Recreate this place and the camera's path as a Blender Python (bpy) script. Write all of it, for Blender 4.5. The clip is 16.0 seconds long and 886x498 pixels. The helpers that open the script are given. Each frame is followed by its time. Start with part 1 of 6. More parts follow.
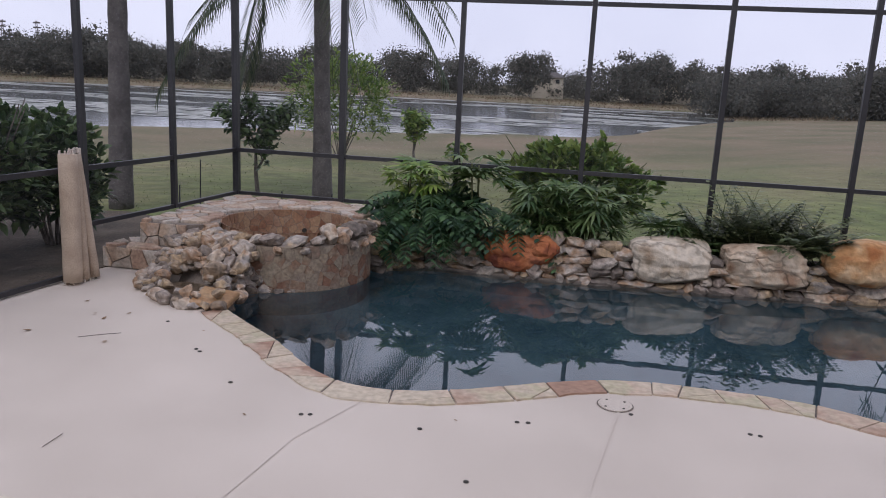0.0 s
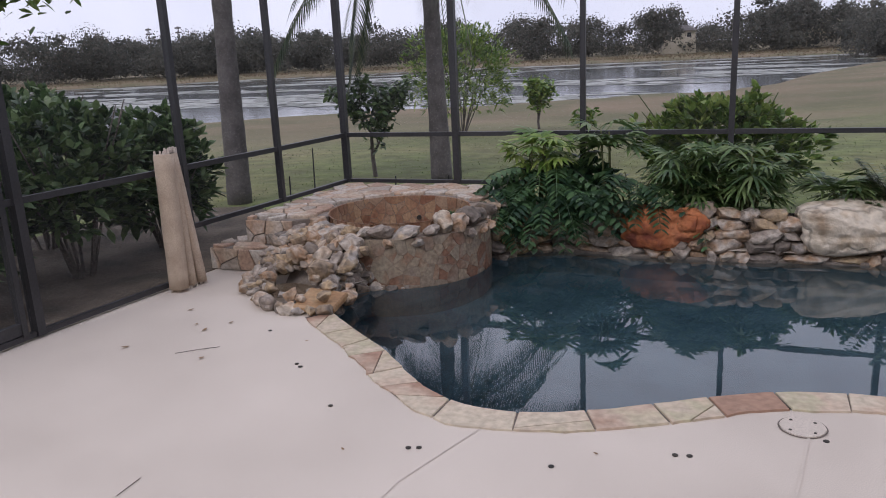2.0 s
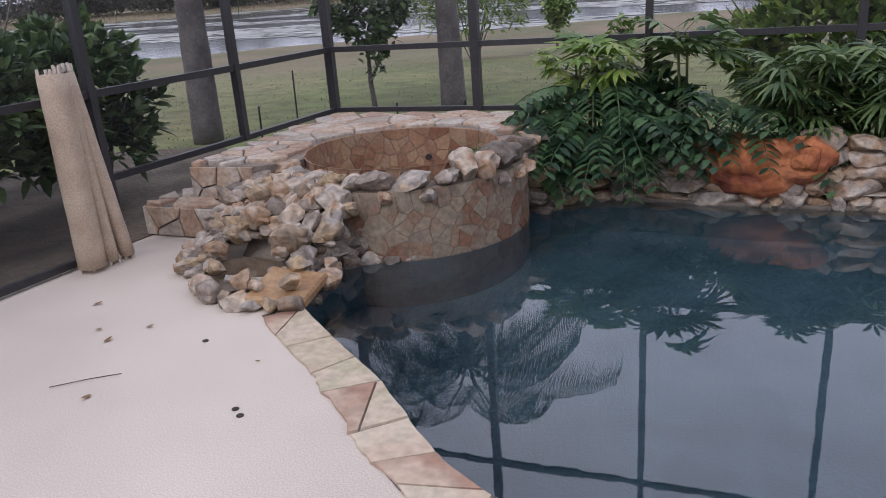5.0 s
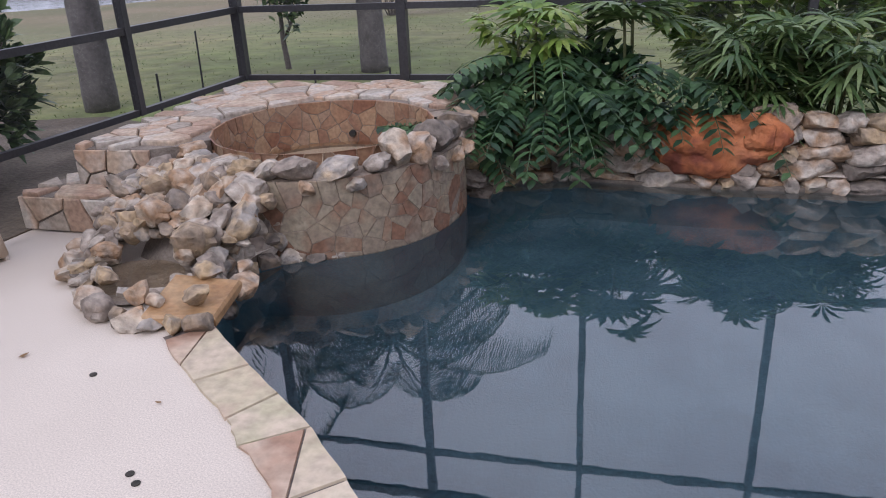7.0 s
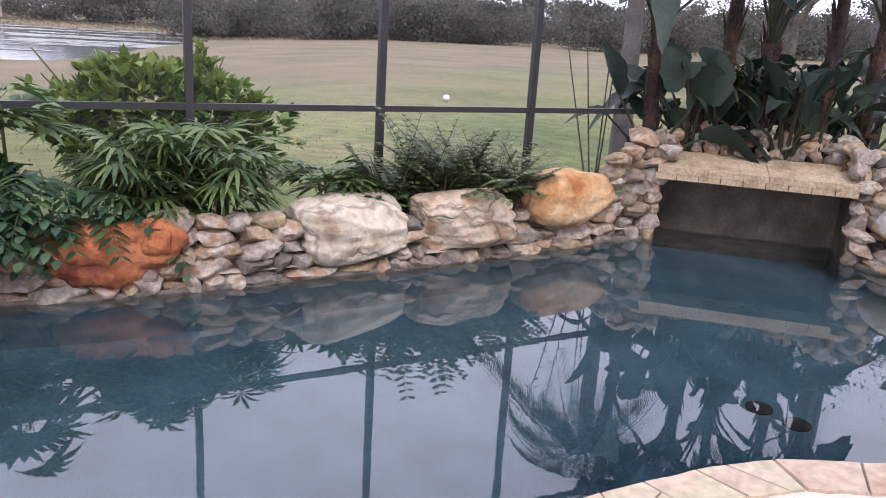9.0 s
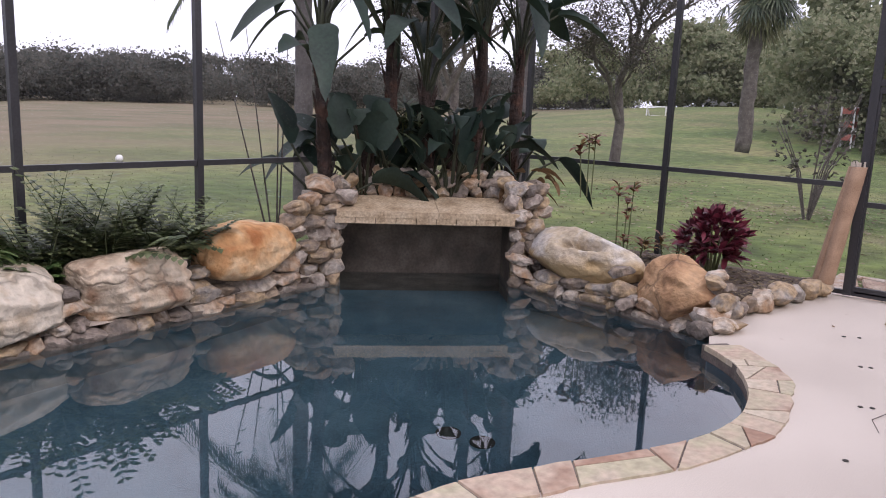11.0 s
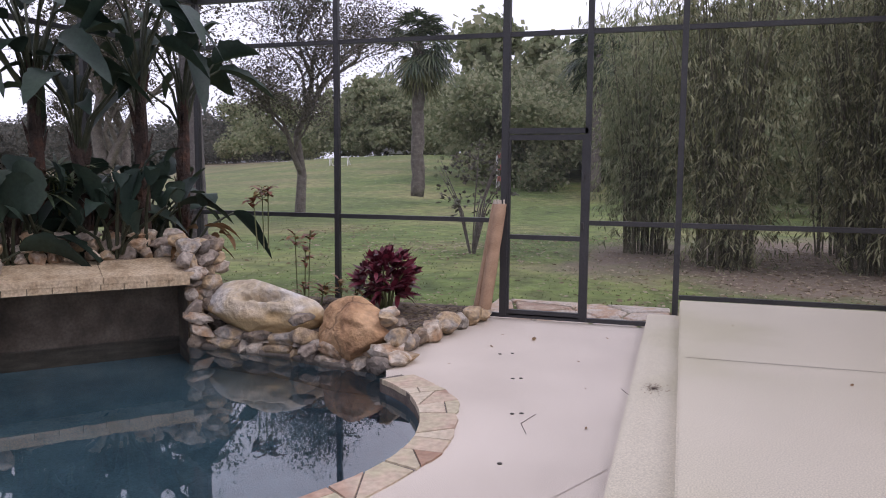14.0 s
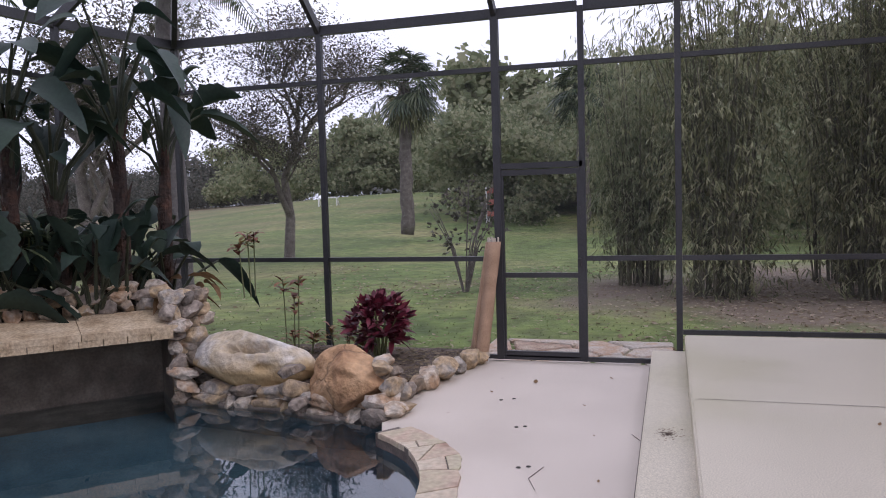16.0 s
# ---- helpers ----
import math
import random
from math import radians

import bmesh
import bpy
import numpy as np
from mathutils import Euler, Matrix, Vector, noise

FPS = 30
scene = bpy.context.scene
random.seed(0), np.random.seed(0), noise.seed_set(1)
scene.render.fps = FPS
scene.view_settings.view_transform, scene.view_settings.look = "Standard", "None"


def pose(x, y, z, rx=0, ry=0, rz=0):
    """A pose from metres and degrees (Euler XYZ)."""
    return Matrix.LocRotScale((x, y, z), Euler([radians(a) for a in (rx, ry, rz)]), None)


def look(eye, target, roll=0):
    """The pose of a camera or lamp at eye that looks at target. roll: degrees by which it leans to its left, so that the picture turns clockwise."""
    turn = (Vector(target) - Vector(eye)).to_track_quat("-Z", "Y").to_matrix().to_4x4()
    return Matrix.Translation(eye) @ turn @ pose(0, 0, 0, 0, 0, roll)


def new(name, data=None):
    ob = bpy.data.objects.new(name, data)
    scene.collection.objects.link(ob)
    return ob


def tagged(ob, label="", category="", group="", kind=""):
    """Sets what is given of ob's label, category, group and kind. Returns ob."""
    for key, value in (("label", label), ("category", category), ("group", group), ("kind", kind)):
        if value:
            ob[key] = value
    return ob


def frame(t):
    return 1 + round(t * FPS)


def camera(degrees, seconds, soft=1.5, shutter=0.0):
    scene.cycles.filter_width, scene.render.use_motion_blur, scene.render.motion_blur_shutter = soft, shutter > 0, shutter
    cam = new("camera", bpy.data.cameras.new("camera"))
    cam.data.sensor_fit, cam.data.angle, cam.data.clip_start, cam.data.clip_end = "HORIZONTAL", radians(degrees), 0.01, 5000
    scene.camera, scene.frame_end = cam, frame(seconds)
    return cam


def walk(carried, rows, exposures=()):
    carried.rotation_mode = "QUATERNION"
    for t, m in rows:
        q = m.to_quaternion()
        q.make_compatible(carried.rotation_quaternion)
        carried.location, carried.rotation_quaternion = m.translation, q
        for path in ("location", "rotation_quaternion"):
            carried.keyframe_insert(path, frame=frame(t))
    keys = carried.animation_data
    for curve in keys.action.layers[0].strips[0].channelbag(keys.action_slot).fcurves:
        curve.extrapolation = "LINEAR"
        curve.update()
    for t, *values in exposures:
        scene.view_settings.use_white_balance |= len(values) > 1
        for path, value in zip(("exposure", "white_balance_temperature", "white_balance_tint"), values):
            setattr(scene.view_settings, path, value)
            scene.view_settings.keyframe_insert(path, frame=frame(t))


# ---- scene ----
cam = camera(60.1, 16.0, soft=1.0)
PATH = [
    (0, (3.151, -0.585, 2.108), (2.808, 1.339, 1.682), 2.8),
    (0.5, (3.096, -0.239, 2.102), (2.8, 1.677, 1.609), -0.2),
    (1, (2.982, 0.159, 2.039), (2.512, 2.037, 1.533), -2.4),
    (1.5, (3.02, 0.285, 2.038), (2.375, 2.113, 1.545), -3.1),
    (2, (3.024, 0.329, 2.035), (2.352, 2.147, 1.539), -2.7),
    (2.5, (3.012, 0.444, 2.019), (2.385, 2.269, 1.494), -2.0),
    (3, (2.951, 0.667, 1.949), (2.358, 2.492, 1.384), -1.7),
    (3.5, (2.8, 1.077, 1.843), (2.21, 2.9, 1.268), -2.1),
    (4, (2.652, 1.501, 1.714), (2.024, 3.316, 1.153), -2.8),
    (4.5, (2.426, 1.934, 1.641), (1.737, 3.714, 1.044), -3.8),
    (6.8, (1.935, 2.818, 1.67), (1.395, 4.568, 0.864), -3.3),
    (7, (1.946, 2.83, 1.673), (1.47, 4.61, 0.895), -2.9),
    (7.5, (2.035, 2.849, 1.698), (1.775, 4.696, 0.975), -2.1),
    (8, (2.143, 2.813, 1.728), (2.213, 4.696, 1.058), -1.0),
    (8.5, (2.088, 2.866, 1.737), (2.619, 4.695, 1.126), 1.8),
    (9, (2.11, 2.895, 1.752), (3.018, 4.592, 1.208), 3.6),
    (9.5, (2.164, 2.931, 1.743), (3.322, 4.489, 1.264), 3.7),
    (9.7, (2.172, 2.947, 1.747), (3.407, 4.452, 1.289), 3.6),
    (11.8, (2.408, 2.802, 1.67), (4.031, 3.925, 1.344), 1.5),
    (12, (2.395, 2.788, 1.67), (4.05, 3.867, 1.356), 1.3),
    (12.5, (2.403, 2.783, 1.662), (4.134, 3.742, 1.372), 1.4),
    (13, (2.368, 2.728, 1.682), (4.162, 3.569, 1.416), 1.0),
    (13.5, (2.358, 2.688, 1.703), (4.209, 3.407, 1.459), 0.7),
    (14, (2.348, 2.662, 1.702), (4.246, 3.253, 1.483), 0.4),
    (14.5, (2.37, 2.657, 1.689), (4.308, 3.111, 1.495), 0.1),
    (15, (2.423, 2.642, 1.71), (4.386, 2.981, 1.537), -0.2),
    (15.5, (2.481, 2.668, 1.725), (4.443, 3.027, 1.572), -0.7),
    (16, (2.62, 2.766, 1.725), (4.533, 3.337, 1.6), -1.6),
]
walk(cam, [(t, look(eye, target, roll)) for t, eye, target, roll in PATH], [(0, 0.12, 6150, 17), (0.5, -0.02, 6150, 17), (1.5, 0.15, 6250, 16), (2.5, 0.22, 6250, 17), (4, 0.38, 6150, 17), (6, 0.5, 6100, 17), (7, 0.68, 6050, 17), (8, 1.15, 6050, 16), (9, 1.25, 6300, 21), (9.7, 1.12, 6400, 21), (12, 0.62, 6380, 21), (14, 0.58, 6280, 21), (16, 0.48, 6100, 20)])

# ---- light ----
world = bpy.data.worlds.new("overcast_sky")
scene.world = world
world.use_nodes = True
wn, wl = world.node_tree.nodes, world.node_tree.links
sky = wn.new("ShaderNodeTexSky")
sky.sky_type = "NISHITA"
sky.sun_disc = False
sky.sun_elevation, sky.sun_rotation = radians(48), radians(200)
sky.dust_density = 4.0
cloud = wn.new("ShaderNodeTexNoise")
cloud.inputs["Scale"].default_value, cloud.inputs["Detail"].default_value = 2.2, 6
cramp = wn.new("ShaderNodeValToRGB")
cramp.color_ramp.elements[0].position, cramp.color_ramp.elements[0].color = 0.3, (7.7, 8.0, 9.4, 1)
cramp.color_ramp.elements[1].position, cramp.color_ramp.elements[1].color = 0.7, (10.2, 10.4, 11.6, 1)
wmix = wn.new("ShaderNodeMixRGB")
wmix.inputs["Fac"].default_value = 0.93
wl.new(cloud.outputs["Fac"], cramp.inputs["Fac"])
wl.new(sky.outputs["Color"], wmix.inputs[1])
wl.new(cramp.outputs["Color"], wmix.inputs[2])
wl.new(wmix.outputs["Color"], wn["Background"].inputs["Color"])
wn["Background"].inputs["Strength"].default_value = 0.1
sun = new("sun", bpy.data.lights.new("sun", "SUN"))
sun.data.energy, sun.data.angle, sun.data.color = 0.6, radians(25), (1.0, 0.96, 0.9)
sun.matrix_basis = look((0, 0, 30), (6, 24, 0))

# ---- materials ----
MATS = {}


def mat(name, cols, rough=0.75, scale=2.0, fine=35.0, bump=0.25, metal=0.0, rnd=0.0, island=0.0, depth=0.01, grains=(0.78, 1.18), crack=0.0, amp=1.0):
    """Procedural surface: colours over a coarse noise, a fine grain, and relief."""
    if name in MATS:
        return MATS[name]
    m = bpy.data.materials.new(name)
    m.use_nodes = True
    n, l = m.node_tree.nodes, m.node_tree.links
    b = n["Principled BSDF"]
    geo = n.new("ShaderNodeNewGeometry")
    n1, n2 = n.new("ShaderNodeTexNoise"), n.new("ShaderNodeTexNoise")
    for t, s, d in ((n1, scale, 5), (n2, fine, 4)):
        t.inputs["Scale"].default_value, t.inputs["Detail"].default_value = s, d
        l.new(geo.outputs["Position"], t.inputs["Vector"])
    ramp = n.new("ShaderNodeValToRGB")
    e = ramp.color_ramp.elements
    while len(e) < len(cols):
        e.new(0.5)
    for k, c in enumerate(cols):
        e[k].position = 0.32 + 0.36 * k / max(1, len(cols) - 1)
        e[k].color = (*c, 1)
    fac = n1.outputs["Fac"]
    if amp != 1.0:
        am = n.new("ShaderNodeMath")
        am.operation = "MULTIPLY_ADD"
        l.new(fac, am.inputs[0])
        am.inputs[1].default_value, am.inputs[2].default_value = amp, 0.5 - 0.5 * amp
        fac = am.outputs[0]
    if rnd or island:
        mx = n.new("ShaderNodeMath")
        mx.operation = "MULTIPLY_ADD"
        src = n.new("ShaderNodeObjectInfo").outputs["Random"] if rnd else geo.outputs["Random Per Island"]
        l.new(src, mx.inputs[0])
        mx.inputs[1].default_value = rnd or island
        sub = n.new("ShaderNodeMath")
        sub.operation = "ADD"
        sub.inputs[1].default_value = -(rnd or island) / 2
        l.new(fac, sub.inputs[0])
        l.new(sub.outputs[0], mx.inputs[2])
        fac = mx.outputs[0]
    l.new(fac, ramp.inputs["Fac"])
    grain = n.new("ShaderNodeMapRange")
    grain.inputs["From Min"].default_value, grain.inputs["From Max"].default_value = 0.3, 0.7
    grain.inputs["To Min"].default_value, grain.inputs["To Max"].default_value = grains
    l.new(n2.outputs["Fac"], grain.inputs["Value"])
    mul = n.new("ShaderNodeMixRGB")
    mul.blend_type = "MULTIPLY"
    mul.inputs["Fac"].default_value = 1.0
    l.new(ramp.outputs["Color"], mul.inputs[1])
    l.new(grain.outputs["Result"], mul.inputs[2])
    tone, relief = mul.outputs["Color"], n2.outputs["Fac"]
    if crack:
        warp = n.new("ShaderNodeMixRGB")
        warp.inputs["Fac"].default_value = 0.35
        nw, vo, cr = n.new("ShaderNodeTexNoise"), n.new("ShaderNodeTexVoronoi"), n.new("ShaderNodeMapRange")
        nw.inputs["Scale"].default_value, nw.inputs["Detail"].default_value = 3.0, 4
        vo.feature = "DISTANCE_TO_EDGE"
        vo.inputs["Scale"].default_value = crack
        l.new(geo.outputs["Position"], nw.inputs["Vector"])
        l.new(geo.outputs["Position"], warp.inputs[1])
        l.new(nw.outputs["Color"], warp.inputs[2])
        l.new(warp.outputs["Color"], vo.inputs["Vector"])
        cr.inputs["From Max"].default_value, cr.inputs["To Min"].default_value = 0.035, 0.45
        l.new(vo.outputs["Distance"], cr.inputs["Value"])
        dark = n.new("ShaderNodeMixRGB")
        dark.blend_type = "MULTIPLY"
        dark.inputs["Fac"].default_value = 0.8
        l.new(tone, dark.inputs[1])
        l.new(cr.outputs["Result"], dark.inputs[2])
        hm = n.new("ShaderNodeMath")
        hm.operation = "MULTIPLY"
        l.new(relief, hm.inputs[0])
        l.new(cr.outputs["Result"], hm.inputs[1])
        tone, relief = dark.outputs["Color"], hm.outputs[0]
    l.new(tone, b.inputs["Base Color"])
    b.inputs["Roughness"].default_value, b.inputs["Metallic"].default_value = rough, metal
    if bump:
        bp = n.new("ShaderNodeBump")
        bp.inputs["Strength"].default_value, bp.inputs["Distance"].default_value = bump, depth
        l.new(relief, bp.inputs["Height"])
        l.new(bp.outputs["Normal"], b.inputs["Normal"])
    MATS[name] = m
    return m


DECK = mat("pink_cool_deck", [(0.50, 0.435, 0.368), (0.56, 0.49, 0.417), (0.61, 0.535, 0.458)], 0.8, 0.7, 160, 0.15, depth=0.003)
PATIO = mat("tan_patio_concrete", [(0.48, 0.435, 0.31), (0.55, 0.495, 0.385), (0.58, 0.52, 0.41), (0.62, 0.555, 0.445)], 0.8, 0.5, 120, 0.15, depth=0.003)
JOINT = mat("dark_joint", [(0.10, 0.08, 0.07), (0.16, 0.13, 0.11)], 0.9, 8, 60)
FAINT = mat("faint_joint", [(0.42, 0.36, 0.31), (0.49, 0.42, 0.365)], 0.9, 6, 60)
LITTER = mat("leaf_litter_dirt", [(0.14, 0.10, 0.075), (0.24, 0.18, 0.14), (0.32, 0.25, 0.20)], 0.95, 1.2, 25, 0.8, depth=0.03)
SOIL = mat("dark_hedge_soil", [(0.06, 0.05, 0.035), (0.11, 0.085, 0.06), (0.17, 0.135, 0.10)], 0.95, 1.5, 30, 0.8, depth=0.02)
HOLE = mat("dark_hole", [(0.02, 0.018, 0.015), (0.05, 0.04, 0.03)], 0.8, 20, 60)
COPE = mat("coping_flagstone", [(0.33, 0.20, 0.135), (0.47, 0.355, 0.265), (0.45, 0.385, 0.265), (0.50, 0.41, 0.31), (0.43, 0.385, 0.255), (0.49, 0.375, 0.28), (0.52, 0.44, 0.33)], 0.75, 2.6, 22, 0.35, rnd=0.42, amp=0.45, grains=(0.78, 1.12))
FLAG = mat("platform_flagstone", [(0.36, 0.24, 0.17), (0.48, 0.37, 0.27), (0.52, 0.45, 0.38), (0.44, 0.29, 0.19), (0.49, 0.44, 0.38), (0.36, 0.30, 0.24)], 0.75, 4.0, 30, 0.45, rnd=0.42, amp=0.45, grains=(0.68, 1.18))
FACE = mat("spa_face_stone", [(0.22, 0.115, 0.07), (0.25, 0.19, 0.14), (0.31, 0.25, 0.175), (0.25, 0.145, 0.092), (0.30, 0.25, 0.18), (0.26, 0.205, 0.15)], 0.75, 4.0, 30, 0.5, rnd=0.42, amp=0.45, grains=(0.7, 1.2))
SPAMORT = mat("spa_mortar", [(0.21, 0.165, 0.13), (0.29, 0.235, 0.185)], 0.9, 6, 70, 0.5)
SPAIN = mat("spa_inside_stone", [(0.22, 0.10, 0.055), (0.31, 0.175, 0.10), (0.38, 0.25, 0.15), (0.25, 0.13, 0.078), (0.33, 0.22, 0.145)], 0.6, 3.0, 40, 0.4, rnd=0.42, amp=0.45)
MORTAR = mat("grey_mortar", [(0.16, 0.13, 0.105), (0.24, 0.20, 0.165)], 0.9, 6, 70, 0.5)
ROCK = mat("field_stone", [(0.18, 0.15, 0.125), (0.31, 0.235, 0.165), (0.44, 0.32, 0.19), (0.31, 0.28, 0.25), (0.50, 0.42, 0.33), (0.36, 0.225, 0.13), (0.47, 0.41, 0.345), (0.27, 0.22, 0.18)], 0.88, 7.0, 20, 0.9, rnd=0.42, amp=0.24, depth=0.03, grains=(0.55, 1.22))
WBOULD = mat("white_limestone", [(0.34, 0.25, 0.165), (0.53, 0.45, 0.345), (0.60, 0.525, 0.42), (0.47, 0.365, 0.25)], 0.88, 3.2, 14, 0.7, depth=0.04, crack=1.7)
PBOULD = mat("pinkish_limestone", [(0.32, 0.20, 0.125), (0.54, 0.42, 0.30), (0.60, 0.50, 0.38), (0.50, 0.33, 0.205)], 0.88, 3.4, 14, 0.8, depth=0.04, crack=2.0)
GBOULD = mat("golden_boulder", [(0.34, 0.13, 0.04), (0.54, 0.30, 0.13), (0.62, 0.44, 0.26), (0.46, 0.20, 0.07)], 0.85, 2.6, 16, 0.8, depth=0.03, crack=1.5)
RBOULD = mat("rust_boulder", [(0.16, 0.04, 0.02), (0.38, 0.12, 0.04), (0.46, 0.17, 0.07), (0.30, 0.10, 0.05)], 0.8, 3.0, 20, 0.8, depth=0.03)
GROOVE = mat("grey_yellow_boulder", [(0.13, 0.12, 0.11), (0.54, 0.51, 0.48), (0.48, 0.39, 0.27), (0.42, 0.35, 0.28)], 0.8, 2.0, 18, 0.9, depth=0.03)
_gn, _gl = GROOVE.node_tree.nodes, GROOVE.node_tree.links
_tc, _sp, _ns, _ad, _rg, _mx = (_gn.new(k) for k in ("ShaderNodeTexCoord", "ShaderNodeSeparateXYZ", "ShaderNodeTexNoise", "ShaderNodeMath", "ShaderNodeMapRange", "ShaderNodeMixRGB"))
_gl.new(_tc.outputs["Object"], _sp.inputs[0])
_gl.new(_tc.outputs["Object"], _ns.inputs["Vector"])
_ns.inputs["Scale"].default_value = 4.0
_ad.operation = "MULTIPLY_ADD"
_gl.new(_ns.outputs["Fac"], _ad.inputs[0])
_ad.inputs[1].default_value = 0.5
_gl.new(_sp.outputs["Z"], _ad.inputs[2])
_rg.inputs["From Min"].default_value, _rg.inputs["From Max"].default_value = 0.22, 0.42
_gl.new(_ad.outputs[0], _rg.inputs["Value"])
_gl.new(_rg.outputs["Result"], _mx.inputs["Fac"])
_mx.inputs[1].default_value = (0.42, 0.30, 0.155, 1)
_gl.new(_gn["Principled BSDF"].inputs["Base Color"].links[0].from_socket, _mx.inputs[2])
_gl.new(_mx.outputs["Color"], _gn["Principled BSDF"].inputs["Base Color"])
BBOULD = mat("brown_boulder", [(0.20, 0.10, 0.05), (0.42, 0.25, 0.13), (0.50, 0.32, 0.18)], 0.85, 2.6, 18, 0.9, depth=0.03, crack=2.2)
RUSTSLAB = mat("rusty_spill_stone", [(0.22, 0.11, 0.05), (0.34, 0.195, 0.09), (0.39, 0.255, 0.135)], 0.5, 5, 30, 0.4)
ALU = mat("bronze_aluminium", [(0.030, 0.030, 0.033), (0.045, 0.044, 0.047)], 0.45, 1.5, 60, 0.03, metal=0.2)
MULCH = mat("dark_mulch_soil", [(0.05, 0.035, 0.025), (0.09, 0.065, 0.05), (0.15, 0.11, 0.085)], 0.95, 6, 50, 0.8, depth=0.02)
PLASTER = mat("pool_plaster", [(0.066, 0.122, 0.148), (0.093, 0.163, 0.192), (0.12, 0.195, 0.226)], 0.8, 2, 70, 0.3, grains=(0.78, 1.18))
STUCCO = mat("cream_stucco", [(0.66, 0.56, 0.46), (0.72, 0.62, 0.52)], 0.9, 1.2, 90, 0.5)
TRIMW = mat("white_paint", [(0.72, 0.71, 0.69), (0.80, 0.79, 0.77)], 0.5, 2, 60, 0.05)
SHELF = mat("weathered_stone_shelf", [(0.33, 0.235, 0.14), (0.47, 0.36, 0.235), (0.53, 0.42, 0.29)], 0.8, 5, 40, 0.5, grains=(0.65, 1.15))
# Plaster darkened to hold the deep shade of the grotto recess.
GROTW = mat("shaded_grotto_plaster", [(0.06, 0.05, 0.04), (0.11, 0.09, 0.07), (0.17, 0.14, 0.11)], 0.85, 3, 40, 0.4)
MATROLL = mat("beige_rolled_shade", [(0.40, 0.31, 0.23), (0.52, 0.42, 0.32)], 0.85, 5, 110, 0.4)
SLAT = mat("pale_slat_end", [(0.50, 0.43, 0.36), (0.60, 0.53, 0.46)], 0.7, 6, 60, 0.1)
MATTAN = mat("tan_reed_shade", [(0.30, 0.19, 0.12), (0.44, 0.29, 0.19)], 0.85, 5, 110, 0.5)
BARK = mat("grey_bark", [(0.10, 0.085, 0.075), (0.19, 0.165, 0.145)], 0.95, 5, 30, 1.0, depth=0.03)
PALMBARK = mat("palm_bark", [(0.085, 0.075, 0.073), (0.16, 0.145, 0.138)], 0.9, 3, 26, 0.8, depth=0.02)
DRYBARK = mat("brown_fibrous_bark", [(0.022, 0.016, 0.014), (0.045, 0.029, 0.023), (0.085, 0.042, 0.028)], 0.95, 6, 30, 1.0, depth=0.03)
STEM = mat("green_stem", [(0.08, 0.10, 0.03), (0.13, 0.13, 0.06)], 0.7, 6, 30, 0.2)


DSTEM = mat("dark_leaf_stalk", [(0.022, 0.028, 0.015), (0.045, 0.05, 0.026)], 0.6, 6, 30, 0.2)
# Cane colour darkened for the shade inside the clumps.
CANE = mat("unlit_bamboo_cane", [(0.05, 0.05, 0.028), (0.10, 0.095, 0.055), (0.16, 0.14, 0.09)], 0.6, 2, 30, 0.2)


def leafmat(name, cols, rough=0.45, thin=0.25):
    m = mat(name, cols, rough, 1.5, 30, 0.1, island=0.7)
    n, l = m.node_tree.nodes, m.node_tree.links
    b = n["Principled BSDF"]
    tr = n.new("ShaderNodeBsdfTranslucent")
    src = b.inputs["Base Color"].links[0].from_socket
    l.new(src, tr.inputs["Color"])
    mx = n.new("ShaderNodeMixShader")
    mx.inputs["Fac"].default_value = thin
    l.new(b.outputs[0], mx.inputs[1])
    l.new(tr.outputs[0], mx.inputs[2])
    l.new(mx.outputs[0], n["Material Output"].inputs["Surface"])
    return m


L_DARK = leafmat("dark_glossy_leaf", [(0.022, 0.055, 0.028), (0.05, 0.105, 0.045), (0.08, 0.15, 0.06)], 0.4)
L_MID = leafmat("mid_green_leaf", [(0.045, 0.09, 0.028), (0.09, 0.155, 0.048), (0.15, 0.21, 0.075)])
L_CYC = leafmat("grey_green_leaf", [(0.075, 0.10, 0.045), (0.14, 0.175, 0.08), (0.21, 0.24, 0.12)], 0.5, 0.35)
L_HEDGE = leafmat("hedge_leaf", [(0.035, 0.07, 0.025), (0.07, 0.125, 0.04), (0.12, 0.18, 0.065)], 0.45)
L_LIGHT = leafmat("yellow_green_leaf", [(0.08, 0.15, 0.025), (0.15, 0.25, 0.04), (0.24, 0.31, 0.07)])
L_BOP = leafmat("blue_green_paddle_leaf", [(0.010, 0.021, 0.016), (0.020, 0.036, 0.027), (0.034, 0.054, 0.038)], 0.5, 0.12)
# Leaf colour greyed and evened out to stand for distance haze.
L_FAR = leafmat("hazed_tree_leaf", [(0.095, 0.10, 0.085), (0.12, 0.12, 0.10), (0.15, 0.142, 0.118)], 0.95, 0.45)
L_THICK = leafmat("thicket_leaf", [(0.18, 0.205, 0.11), (0.25, 0.28, 0.16), (0.34, 0.34, 0.21)], 0.85, 0.55)
L_OAK = leafmat("sparse_oak_leaf", [(0.07, 0.065, 0.05), (0.10, 0.10, 0.07), (0.15, 0.13, 0.10)], 0.8)
L_BAMB = leafmat("bamboo_leaf", [(0.11, 0.12, 0.058), (0.22, 0.225, 0.11), (0.34, 0.33, 0.19)], 0.7, 0.42)
L_PALM = leafmat("palm_frond_leaf", [(0.035, 0.055, 0.028), (0.06, 0.085, 0.04), (0.10, 0.12, 0.06)], 0.5)
L_DEAD = leafmat("dead_frond", [(0.16, 0.09, 0.04), (0.26, 0.16, 0.08)], 0.9)
